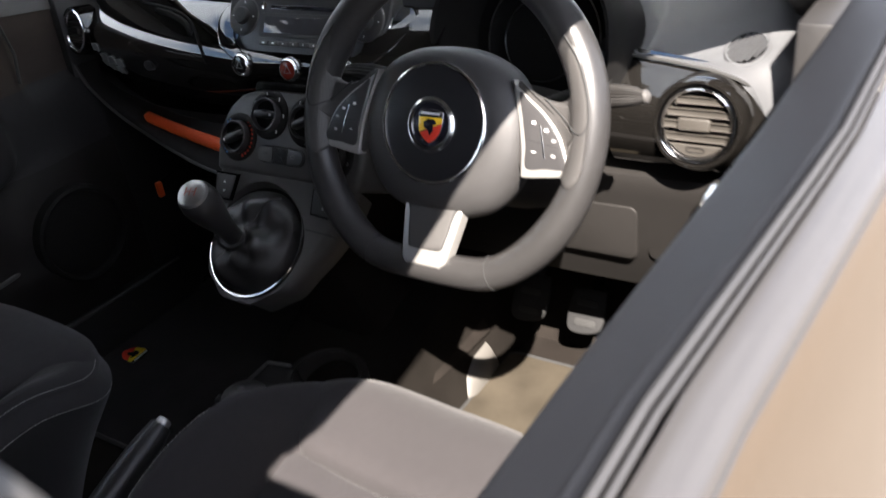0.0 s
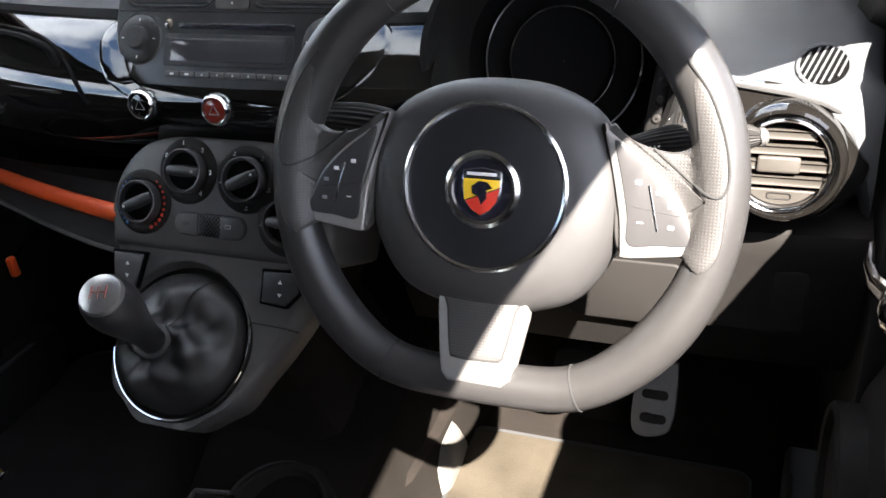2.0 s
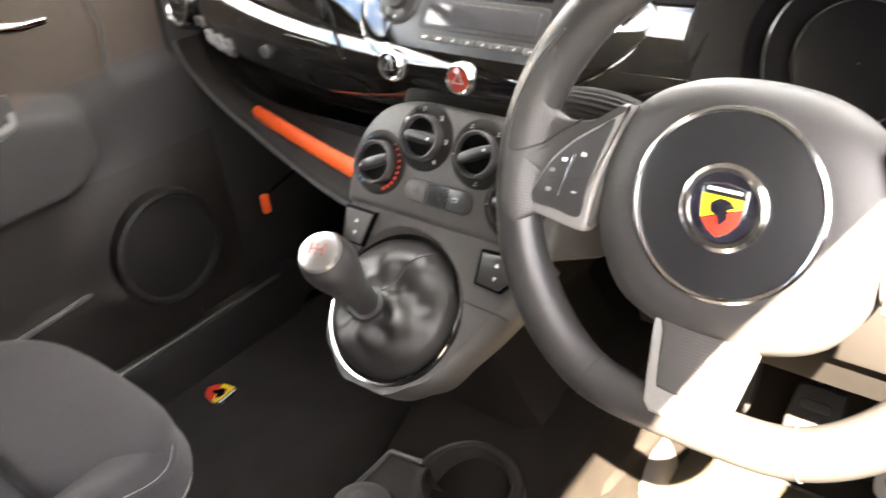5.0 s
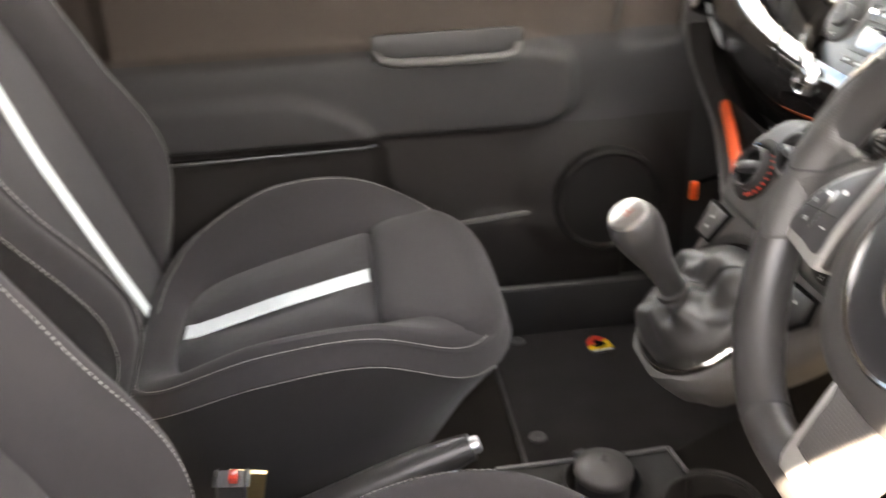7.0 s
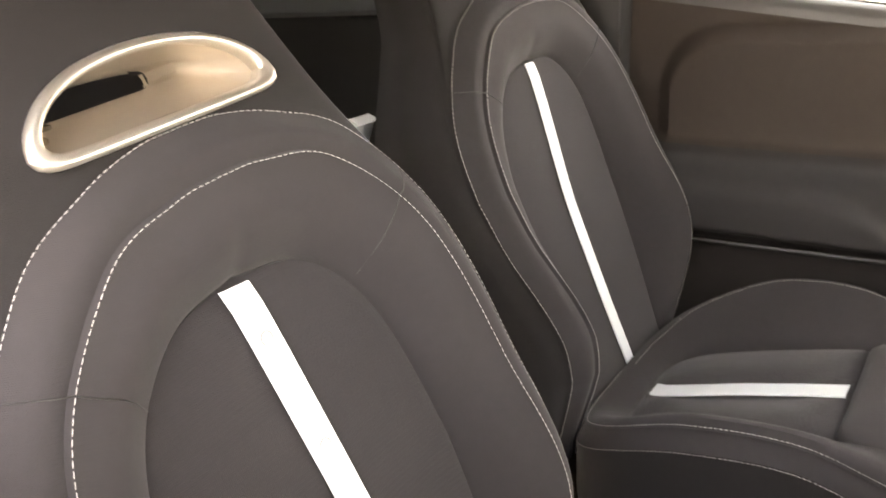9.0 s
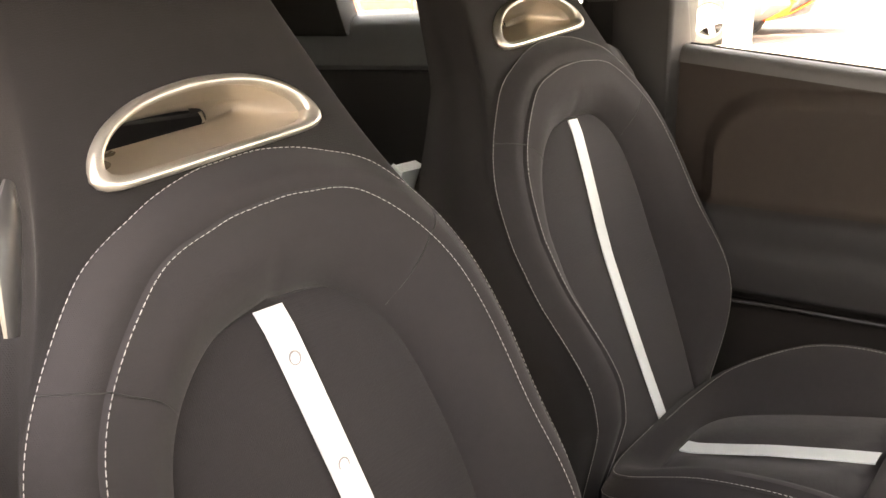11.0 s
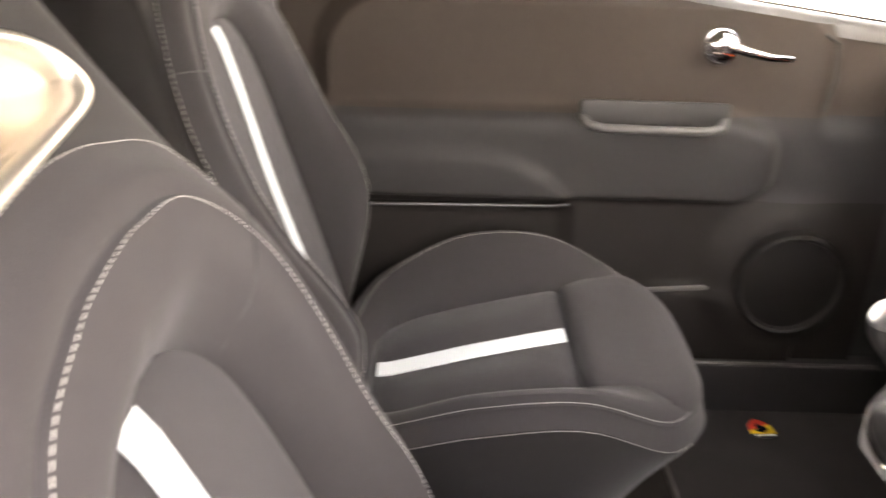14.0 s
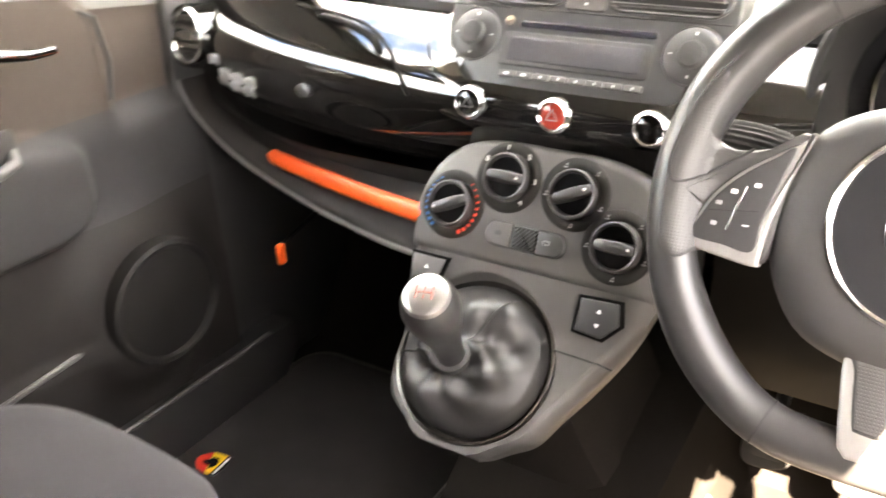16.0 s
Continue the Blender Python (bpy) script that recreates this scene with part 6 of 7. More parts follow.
    part("eject_button", lathe([(0.0055, 0), (0.0052, 0.002), (0.001, 0.0025)], RM @ Matrix.Translation((-0.076, 0.0145, 0.002)), 18), CHROME, r, "small round eject button")
    part("display_frame", slab(rounded(0.156, 0.034, 0.005, 4, -0.002, -0.0125), RM @ Matrix.Translation((0, 0, 0.0028)), 0.002, 0.0008), PLASTIC, r, "black display frame")
    part("display", slab(rounded(0.138, 0.024, 0.002, 3, -0.002, -0.0125), RM @ Matrix.Translation((0, 0, 0.0036)), 0.002, 0.0005), SCREEN, r, "blank grey display")
    for k in range(8):
        kk = part("preset_key", slab(rounded(0.0175, 0.0065, 0.0015, 3, -0.066 + 0.0188 * k, -0.0385), RM @ Matrix.Translation((0, 0, 0.0048)), 0.004, 0.001), PLASTIC_GREY, r)
        part("key_mark", slab(rounded(0.005 if k < 2 else 0.0018, 0.0022, 0.0003, 2, -0.066 + 0.0188 * k, -0.0385), RM @ Matrix.Translation((0, 0, 0.0051)), 0.0004, 0.0001), WHITE_MARK, kk, "white printed mark")
    for s in (-1, 1):
        km = RM @ Matrix.Translation((s * 0.1125, -0.002, 0.002))
        kn = part("radio_knob", lathe([(0.0265, -0.002), (0.0265, 0.0015), (0.0245, 0.003), (0.013, 0.004), (0.0125, 0.008), (0.011, 0.010), (0.001, 0.0105)], km, 36), PLASTIC, r, "round black control")
        part("knob_ring", lathe([(0.0265, 0.0), (0.0272, 0.002), (0.0282, 0.0)], km, 36), PLASTIC_GREY, kn)
        for a in (0, 90, 180, 270):
            part("knob_mark", slab(rounded(0.003, 0.0012, 0.0003, 2), km @ Matrix.Rotation(radians(a), 4, "Z") @ Matrix.Translation((0.020, 0, 0.0038)), 0.0004, 0.0001), WHITE_MARK, kn, "white printed mark")
    return r


# ---------------------------------------------------------------- centre console
CM = frame_at((0.0, 0.127, 0.873), (0, 0.447, 0.894))
BM = frame_at((0.0, 0.056, 0.732), (0, 0.717, 0.697))


def printed(text, size, m):
    """Raised print in the built-in font."""
    cu = bpy.data.curves.new("print", "FONT")
    cu.body, cu.size, cu.extrude, cu.align_x, cu.align_y = text, size, 0.0002, "CENTER", "CENTER"
    ob = bpy.data.objects.new("print", cu)
    me = bpy.data.meshes.new_from_object(ob)
    bm = bmesh.new()
    bm.from_mesh(me)
    bm.transform(m)
    bpy.data.objects.remove(ob)
    bpy.data.curves.remove(cu)
    bpy.data.meshes.remove(me)
    return bm


def build_console():
    c = thing("centre_console", "grey plastic centre console with four climate dials", "console", (0, 0.15, 0.72))
    half = [(0.0, 0.037), (0.06, 0.036), (0.100, 0.024), (0.126, -0.004), (0.137, -0.038), (0.136, -0.066), (0.131, -0.087), (0.10, -0.088), (0.05, -0.088), (0.0, -0.088)]
    o = spline(half + [(-x, y) for x, y in half[-2:0:-1]], 90, closed=True)
    part("climate_panel", slab(o, CM, 0.12, 0.010), PLASTIC_GREY, c, "grey climate control panel")
    # dials
    dials = [(-0.0925, -0.036, 25, "temperature"), (-0.037, 0.001, 0, "fan"), (0.035, -0.003, 25, "recirculation"), (0.086, -0.043, 0, "direction")]
    for x, y, ang, kind in dials:
        dm = CM @ Matrix.Translation((x, y, 0)) @ Matrix.Scale(1.15, 4)
        dl = part("climate_dial", lathe([(0.0310, -0.002), (0.0305, 0.0012), (0.0285, 0.0030), (0.0225, 0.0036), (0.0215, 0.0030), (0.0212, 0.0)], dm, 48), LOWER_DASH, c, "black " + kind + " dial")
        part("dial_ring", lathe([(0.0207, 0.0), (0.0205, 0.0105), (0.0200, 0.0115), (0.0192, 0.0119), (0.0182, 0.0115), (0.0176, 0.0100), (0.0172, 0.006)], dm, 48), SWITCH, dl, "satin black dial rim")
        part("dial_face", lathe([(0.0175, 0.0062), (0.001, 0.0060)], dm, 40), DIAL_FACE, dl, "recessed black dial face")
        tm = dm @ Matrix.Rotation(radians(ang), 4, "Z")
        rings = []
        for u, w, h in ((-0.0170, 0.0016, 0.0085), (-0.0164, 0.0032, 0.0118), (-0.0145, 0.0041, 0.0134), (-0.008, 0.0047, 0.0146), (0.0, 0.0050, 0.0150), (0.008, 0.0047, 0.0146), (0.0145, 0.0041, 0.0134), (0.0164, 0.0032, 0.0118), (0.0170, 0.0016, 0.0085)):
            rings.append([tm @ Vector(q) for q in ((u, -w - 0.0006, 0.0060), (u, -w, h * 0.72), (u, -w * 0.86, h * 0.93), (u, -w * 0.55, h), (u, 0, h + 0.0002), (u, w * 0.55, h), (u, w * 0.86, h * 0.93), (u, w, h * 0.72), (u, w + 0.0006, 0.0060))])
        kb = part("dial_blade", loft(rings), SWITCH if kind == "fan" else RADIO_GREY, dl, "raised finger blade")
        e = -1 if kind == "temperature" else 1
        part("dial_dot", lathe([(0.0013, -0.001), (0.0011, 0.0004), (0.0001, 0.0005)], tm @ Matrix.Translation((e * 0.0128, 0, 0.0142)), 12), WHITE_MARK, kb, "white pointer dot")
        if kind == "temperature":
            for k in range(10):
                a = radians(-62 + k * 12.5)
                f = 1.15 - 0.07 * k
                part("scale_dot", lathe([(0.0017 * f, -0.0002), (0.0014 * f, 0.0006), (0.0001, 0.0007)], dm @ Matrix.Translation((0.0256 * math.cos(a), 0.0256 * math.sin(a), 0.0034)), 10), RED_MARK, dl, "red scale dot")
                a = radians(125 + k * 12.0)
                f = 0.5 + 0.06 * k
                part("scale_dot", lathe([(0.0017 * f, -0.0002), (0.0014 * f, 0.0006), (0.0001, 0.0007)], dm @ Matrix.Translation((0.0256 * math.cos(a), 0.0256 * math.sin(a), 0.0034)), 10), BLUE_MARK, dl, "blue scale dot")
        elif kind == "fan":
            for k, txt in enumerate(("0", "1", "2", "3", "4")):
                a = radians(150 - 50 * k)
                part("scale_number", printed(txt, 0.0062, dm @ Matrix.Translation((0.0256 * math.cos(a), 0.0256 * math.sin(a), 0.0036))), WHITE_MARK, dl, "white printed number", False)
        else:
            for k in range(5):
                a = radians(-85 + k * 68)
                sy = dm @ Matrix.Translation((0.0256 * math.cos(a), 0.0256 * math.sin(a), 0.0036))
                part("scale_mark", slab(rounded(0.0034, 0.0011, 0.0004, 2, 0, -0.0012), sy, 0.0005, 0.0001), FAINT_MARK, dl, "pale printed mark")
                part("scale_mark", slab(rounded(0.0017, 0.0017, 0.0006, 2, 0.0006, 0.0011), sy, 0.0005, 0.0001), FAINT_MARK, dl, "pale printed mark")
    # three keys joined into one rounded strip
    km = CM @ Matrix.Translation((-0.006, -0.0545, 0))
    strip = part("key_strip", slab(rounded(0.0875, 0.0250, 0.0118, 7), km @ Matrix.Translation((0, 0, 0.0016)), 0.004, 0.0012), RUBBER, c, "dark key surround")
    R = 0.0108
    for k, (x0, x1) in enumerate(((-0.0425, -0.0140), (-0.0132, 0.0130), (0.0138, 0.0425))):
        if k == 1:
            o = rounded(x1 - x0, 0.0230, 0.0008, 3, (x0 + x1) / 2, 0)
        else:
            e = -1 if k == 0 else 1
            xe, xi = (x0, x1) if k == 0 else (x1, x0)
            o = [(xi, -0.0115)] + [(xe - e * R + e * R * math.cos(a), 0.0115 * math.sin(a)) for a in np.linspace(-math.pi / 2, math.pi / 2, 14)] + [(xi, 0.0115)]
            o = o if e > 0 else o[::-1]
        key = part("console_key", slab(o, km @ Matrix.Translation((0, 0, 0.0052)), 0.005, 0.0016), PLASTIC_GREY if k == 0 else RADIO_GREY, strip, "push key with printed sign" if k != 1 else "perforated key")
        if k == 1:
            bm = bmesh.new()
            for i in range(6):
                for j in range(9):
                    u, v = x0 + 0.0036 + 0.0048 * (i + 0.5 * (j % 2)) * 0.88, -0.0094 + 0.00235 * j
                    lathe([(0.0013, 0.0053), (0.0012, 0.0055), (0.0001, 0.0055)], km @ Matrix.Translation((u, v, 0)), 6, bm=bm)
            part("key_holes", bm, DIAL_FACE, key, "dark small holes")
        else:
            part("key_sign", slab(rounded(0.0072, 0.0044, 0.0012, 3, -0.028 if k == 0 else 0.024, 0.001), km @ Matrix.Translation((0, 0, 0.0055)), 0.0006, 0.0001), FAINT_MARK if k else SWITCH, key, "small printed sign")
            if k:
                part("key_sign_inner", slab(rounded(0.0056, 0.0028, 0.0008, 3, 0.024, 0.001), km @ Matrix.Translation((0, 0, 0.0058)), 0.0006, 0.0001), RADIO_GREY, key)
    # lower part with the gaiter opening
    rows = []
    spec = [((0.089, 0.797), -0.131, 0.132), ((0.078, 0.772), -0.128, 0.122), ((0.064, 0.746), -0.1255, 0.108), ((0.042, 0.718), -0.122, 0.088), ((0.020, 0.697), -0.120, 0.070), ((-0.001, 0.676), -0.111, 0.053), ((-0.013, 0.6647), -0.089, 0.030), ((-0.0215, 0.6562), -0.073, 0.013), ((-0.0255, 0.6524), -0.060, 0.000)]
    # the surface of each row sinks to the ring inside the opening
    for (y, z), a, b in spec:
        n = Vector((0, -0.70, 0.72))
        row = []
        for x, k in ((a + 0.010, 0.055), (a + 0.002, 0.028), (a, 0.012), (a + 0.006, 0.003)):
            row.append(Vector((x, y, z)) - n * k)
        for f in np.linspace(0.06, 0.94, 70):
            row.append(Vector((a + (b - a) * f, y, z)))
        for x, k in ((b - 0.006, 0.003), (b, 0.012), (b - 0.002, 0.028), (b - 0.010, 0.055)):
            row.append(Vector((x, y, z)) - n * k)
        rows.append(row)
    e0 = [Vector((p.x * 0.9 - 0.003, 0.026, 0.642)) for p in rows[-1]]
    fine = blend([[tuple(p) for p in r] for r in rows], [14] * (len(rows) - 1))
    ec = Vector((-0.029, -0.0245, 0))
    BMi = BM.inverted()

    def hole(p):
        q = BMi @ p
        return ((q.x - ec.x) / 0.0845) ** 2 + ((q.y - ec.y) / 0.085) ** 2 < 1 and abs(q.z) < 0.03
    fine.append([tuple(p) for p in e0])
    sur = loft(fine, skip=hole)
    # trim the opening to a clean ellipse and turn its edge inwards
    rim = []
    for v in sur.verts:
        q = BMi @ v.co
        u, w = (q.x - ec.x) / 0.0845, (q.y - ec.y) / 0.085
        k = math.hypot(u, w)
        if 0.93 < k < 1.05 and abs(q.z) < 0.03 and v.is_boundary:
            v.co = BM @ Vector((ec.x + 0.0845 * u / k, ec.y + 0.085 * w / k, q.z))
            rim.append(v)
    rimset = set(rim)
    edges = [g for g in sur.edges if g.is_boundary and g.verts[0] in rimset and g.verts[1] in rimset]
    for step in (0.0025, 0.016):
        ext = bmesh.ops.extrude_edge_only(sur, edges=edges)["geom"]
        edges = [g for g in ext if isinstance(g, bmesh.types.BMEdge)]
        for v in ext:
            if isinstance(v, bmesh.types.BMVert):
                q = BMi @ v.co
                f = 0.985 if step < 0.01 else 0.97
                v.co = BM @ Vector((ec.x + (q.x - ec.x) * f, ec.y + (q.y - ec.y) * f, q.z - step))
    bmesh.ops.delete(sur, geom=[v for v in sur.verts if not v.link_faces], context="VERTS")
    part("gaiter_surround", sur, PLASTIC_GREY, c, "grey plastic gaiter surround")
    E = BM @ Matrix.Translation((ec.x, ec.y, 0.004))
    # ring in dark plastic, which also paints the shadow gap at the opening
    part("gaiter_ring", lathe([(0.0840, -0.016), (0.0838, -0.005), (0.0828, -0.0025), (0.0808, -0.0020), (0.0785, -0.004), (0.074, -0.016)], E, 72, sx=1.0, sy=1.006), LOWER_DASH, c, "gaiter ring, dark for the shadow gap round it")
    arc = [E @ Vector((0.0818 * math.cos(a), 0.0818 * 1.006 * math.sin(a), -0.0008)) for a in np.linspace(radians(192), radians(408), 60)]
    part("gaiter_chrome", tube(arc, 0.0013, 6), CHROME, c, "thin chrome gaiter line")
    # two switches
    for x, y, s in ((-0.104, 0.041, 1), (0.085, 0.034, -1)):
        q = [(-0.019, 0.015), (0.016, 0.017), (0.020, -0.002), (0.006, -0.017), (-0.020, -0.015)] if s < 0 else [(0.019, 0.017), (-0.018, 0.017), (-0.016, -0.017), (0.010, -0.017)]
        q = [(u * 1.2, v * 1.2) for u, v in q]
        sm = Matrix.Translation((x, 0.0745, 0.776)) @ CM.to_3x3().to_4x4() @ Matrix.Rotation(radians(0), 4, "Z")
        fr = part("window_switch", slab(q, sm @ Matrix.Translation((0, 0, 0.0030)), 0.006, 0.001), DIAL_FACE, c, "black rocker switch")
        # passenger's face gets a paler grey that holds its glossy sheen
        part("switch_face", slab([(u * 0.87, v * 0.86) for u, v in q], sm @ Matrix.Translation((0, 0, 0.0050)), 0.003, 0.0022), PLASTIC_GREY if s > 0 else RADIO_GREY, fr, "grey switch face")
        for v in (0.005, -0.005):
            part("switch_mark", slab([(-0.0025, 0), (0.0025, 0), (0, 0.004 if v > 0 else -0.004)], sm @ Matrix.Translation((0, v, 0.0053)), 0.0005, 0.0001), WHITE_MARK, fr, "white printed arrow")
    part("console_seam", tube([Vector((x, y, z)) + Vector((0, -0.7, 0.72)) * 0.0002 for x, y, z in ((0.046, 0.0590, 0.7385), (0.07, 0.0586, 0.7380), (0.092, 0.0582, 0.7375), (0.106, 0.0570, 0.7360))], 0.0009, 6), RUBBER, c, "dark panel joint")
    # flank down to the tunnel
    rows = []
    for y, z, a, b in ((0.17, 0.80, -0.115, 0.11), (0.150, 0.74, -0.110, 0.085), (0.125, 0.68, -0.098, 0.060), (0.105, 0.64, -0.088, 0.040), (0.120, 0.60, -0.088, 0.045), (0.140, 0.52, -0.100, 0.070), (0.145, 0.46, -0.125, 0.115), (0.15, 0.40, -0.14, 0.14)):
        rows.append([(a - 0.01, y + 0.20, z), (a - 0.004, y + 0.10, z), (a, y + 0.045, z), (a + 0.012, y + 0.015, z), (a + 0.04, y, z), (b - 0.04, y, z), (b - 0.012, y + 0.015, z), (b, y + 0.045, z), (b + 0.004, y + 0.10, z), (b + 0.01, y + 0.20, z)])
    rows = blend(rows, [4] * (len(rows) - 1))
    part("console_flank", loft(rows), CARPET, c, "dark carpeted console flank")
    return c


def build_gear_lever():
    col = Vector((-0.034, 0.006, 0.737))
    ax = (Vector((-0.016, -0.058, 0.842)) - col).normalized()
    g = thing("gear_lever", "black leather gear lever with silver topped knob and gaiter", "gear lever", col)
    E = BM @ Matrix.Translation((-0.029, -0.0245, 0.002))
    # gaiter: folded cone from the ring to the collar
    rings = []
    Ei = E.inverted()
    cl = Ei @ col
    for i, f in enumerate(np.linspace(0, 1, 22)):
        ring = []
        for a in np.linspace(0, 2 * math.pi, 96, endpoint=False):
            r = 0.0775 * (1 - f) ** 1.25 + 0.0175 * f
            fold = math.sin(math.pi * f) * (0.0050 * math.sin(4 * a + 2.6 * math.sin(3 * f + 1) + 0.8) + 0.0025 * math.sin(7 * a + 7 * f) + 0.0045 * math.sin(2 * a - 6 * f))
            h = 0.006 + (cl.z - 0.006) * f ** 1.5 + 0.018 * math.sin(math.pi * f ** 0.8) + fold * 1.1
            cx, cy = cl.x * f ** 1.3, cl.y * f ** 1.3
            ring.append(E @ Vector((cx + r * math.cos(a) * 0.98 + fold * 0.5 * math.cos(a), cy + r * math.sin(a) * 0.99 + fold * 0.5 * math.sin(a), h if f > 0 else -0.004)))
        rings.append(ring)
    part("gaiter", loft(rings, wrap=True), GAITER, g, "folded black leather gaiter")
    for a0 in (1.15, 3.35):
        part("gaiter_seam", tube([rings[i][int(96 * a0 / 6.283)] + Vector((0, -0.0008, 0.0008)) for i in range(1, 20)], 0.0012, 5), LEATHER, g, "raised leather seam")
    m = Matrix.Translation(col) @ ax.to_track_quat("Z", "Y").to_matrix().to_4x4()
    part("collar", lathe([(0.0185, -0.006), (0.0195, 0.0), (0.0185, 0.005), (0.014, 0.006)], m, 24), PLASTIC, g, "black plastic collar")
    kn = part("knob", lathe([(0.0135, 0.0), (0.014, 0.02), (0.0165, 0.045), (0.0215, 0.068), (0.0255, 0.088), (0.0265, 0.102), (0.0245, 0.114), (0.0205, 0.120)], m, 32), LEATHER, g, "black leather knob")
    part("knob_cap", lathe([(0.0212, 0.117), (0.0212, 0.1205), (0.0195, 0.1235), (0.012, 0.1265), (0.001, 0.1275)], m, 32), KNOB_CAP, kn, "brushed silver knob cap")
    bm = bmesh.new()
    for p, q in (((-0.007, 0.006), (-0.007, -0.006)), ((0, 0.006), (0, -0.006)), ((0.007, 0.006), (0.007, -0.006)), ((-0.007, 0), (0.007, 0))):
        tube([m @ Vector((*p, 0.1268)), m @ Vector((*q, 0.1268))], 0.0009, 5, bm=bm)
    part("shift_pattern", bm, SHIFT_RED, kn, "red shift pattern lines")
    return g


def build_handbrake():
    h = thing("handbrake", "black leather handbrake lever with silver button", "handbrake", (0.0, -0.40, 0.43))
    a, b = Vector((0.0, -0.50, 0.480)), Vector((0.0, -0.219, 0.586))
    pts = [a.lerp(b, f) for f in np.linspace(0, 1, 12)]
    part("grip", tube(pts, [0.015, 0.017, 0.0185, 0.019, 0.0195, 0.020, 0.0205, 0.021, 0.021, 0.0205, 0.0185, 0.0145], 16), LEATHER, h, "black leather grip")
    d = (b - a).normalized()
    part("release_button", lathe([(0.0098, -0.004), (0.0098, 0.006), (0.0085, 0.009), (0.001, 0.0095)], Matrix.Translation(b) @ d.to_track_quat("Z", "Y").to_matrix().to_4x4(), 18), PEDAL_METAL, h, "silver release button")
    rows = []
    for y, z, w, hh in ((-0.36, 0.428, 0.03, 0.085), (-0.42, 0.428, 0.036, 0.07), (-0.50, 0.428, 0.04, 0.055), (-0.56, 0.428, 0.04, 0.02)):
        rows.append([(w * math.cos(t), y, z + hh * math.sin(t)) for t in np.linspace(0, math.pi, 14)])
    part("boot", loft(rows), LEATHER, h, "black leather boot")
    return h


def build_tunnel_tray():
    t = thing("tunnel_tray", "black plastic tunnel tray with two cup holders", "tray", (0, -0.02, 0.44))
    holes = ((-0.030, -0.060, 0.041), (0.038, 0.045, 0.049))

    def z(x, y):
        return 0.484 + 0.05 * max(0, y) - 0.008 * (x / 0.1) ** 2

    def sides(y):
        k = math.sqrt(max(0.0, 0.064 ** 2 - max(0.0, y - 0.045) ** 2))
        return (-0.072 if y < 0.04 else max(-0.072, 0.038 - k)), (0.102 if y < 0.045 else 0.038 + k)
    rows, rim_l, rim_r = [], [], []
    for y in np.concatenate([np.linspace(0.1085, 0.04, 28), np.linspace(0.036, -0.18, 44)]):
        x0, x1 = sides(y)
        row = [(x0 - 0.004, y, 0.43), (x0 - 0.003, y, z(x0, y) + 0.002)]
        for x in np.linspace(x0, x1, 44):
            h = z(x, y)
            for cx, cy, cr in holes:
                r = math.hypot(x - cx, y - cy)
                h -= 0.050 / (1 + math.exp((r - cr) / 0.0016)) - 0.004 * math.exp(-((r - cr - 0.006) / 0.004) ** 2)
            row.append((x, y, h))
        row += [(x1 + 0.003, y, z(x1, y) + 0.002), (x1 + 0.004, y, 0.43)]
        rows.append(row)
        rim_l.append((x0 - 0.001, y, z(x0, y) + 0.004))
        rim_r.append((x1 + 0.001, y, z(x1, y) + 0.004))
    part("tray", loft(rows), TRAY, t, "black plastic tray")
    part("tray_rim", tube(rim_l[27:], 0.0028, 8), PLASTIC_GREY, t, "raised tray edge")
    part("tray_rim", tube(rim_r[27:], 0.0028, 8), TRAY, t, "raised tray edge")
    for cx, cy, cr in holes:
        rim = [(cx + (cr + 0.0045) * math.cos(q), cy + (cr + 0.0045) * math.sin(q), z(cx + cr * math.cos(q), cy + cr * math.sin(q)) + 0.0035) for q in np.linspace(0, 2 * math.pi, 40, endpoint=False)]
        part("cup_holder_rim", tube(rim, 0.0022, 6, closed=True), TRAY, t, "rounded cup holder rim")
    cup = thing("ashtray_cup", "black plastic lidded ashtray cup in the cup holder", "ashtray", (-0.030, -0.060, 0.434))
    m = Matrix.Translation((-0.030, -0.060, 0.434))
    part("cup", lathe([(0.001, 0.0), (0.028, 0.0), (0.031, 0.01), (0.0325, 0.066)], m, 32), PLASTIC, cup, "black cup")
    part("lid", lathe([(0.0335, 0.062), (0.0348, 0.065), (0.0345, 0.071), (0.0320, 0.075), (0.018, 0.081), (0.006, 0.084), (0.0045, 0.0855), (0.0040, 0.088), (0.0005, 0.089)], m, 32), PLASTIC_GREY, cup, "dark domed lid with small knob")
    part("lid_hinge", tube([(-0.030 - 0.030, -0.060 - 0.026, 0.503), (-0.030 - 0.034, -0.060 - 0.014, 0.503)], 0.0045, 10), RADIO_GREY, cup, "small lid hinge")
    return t


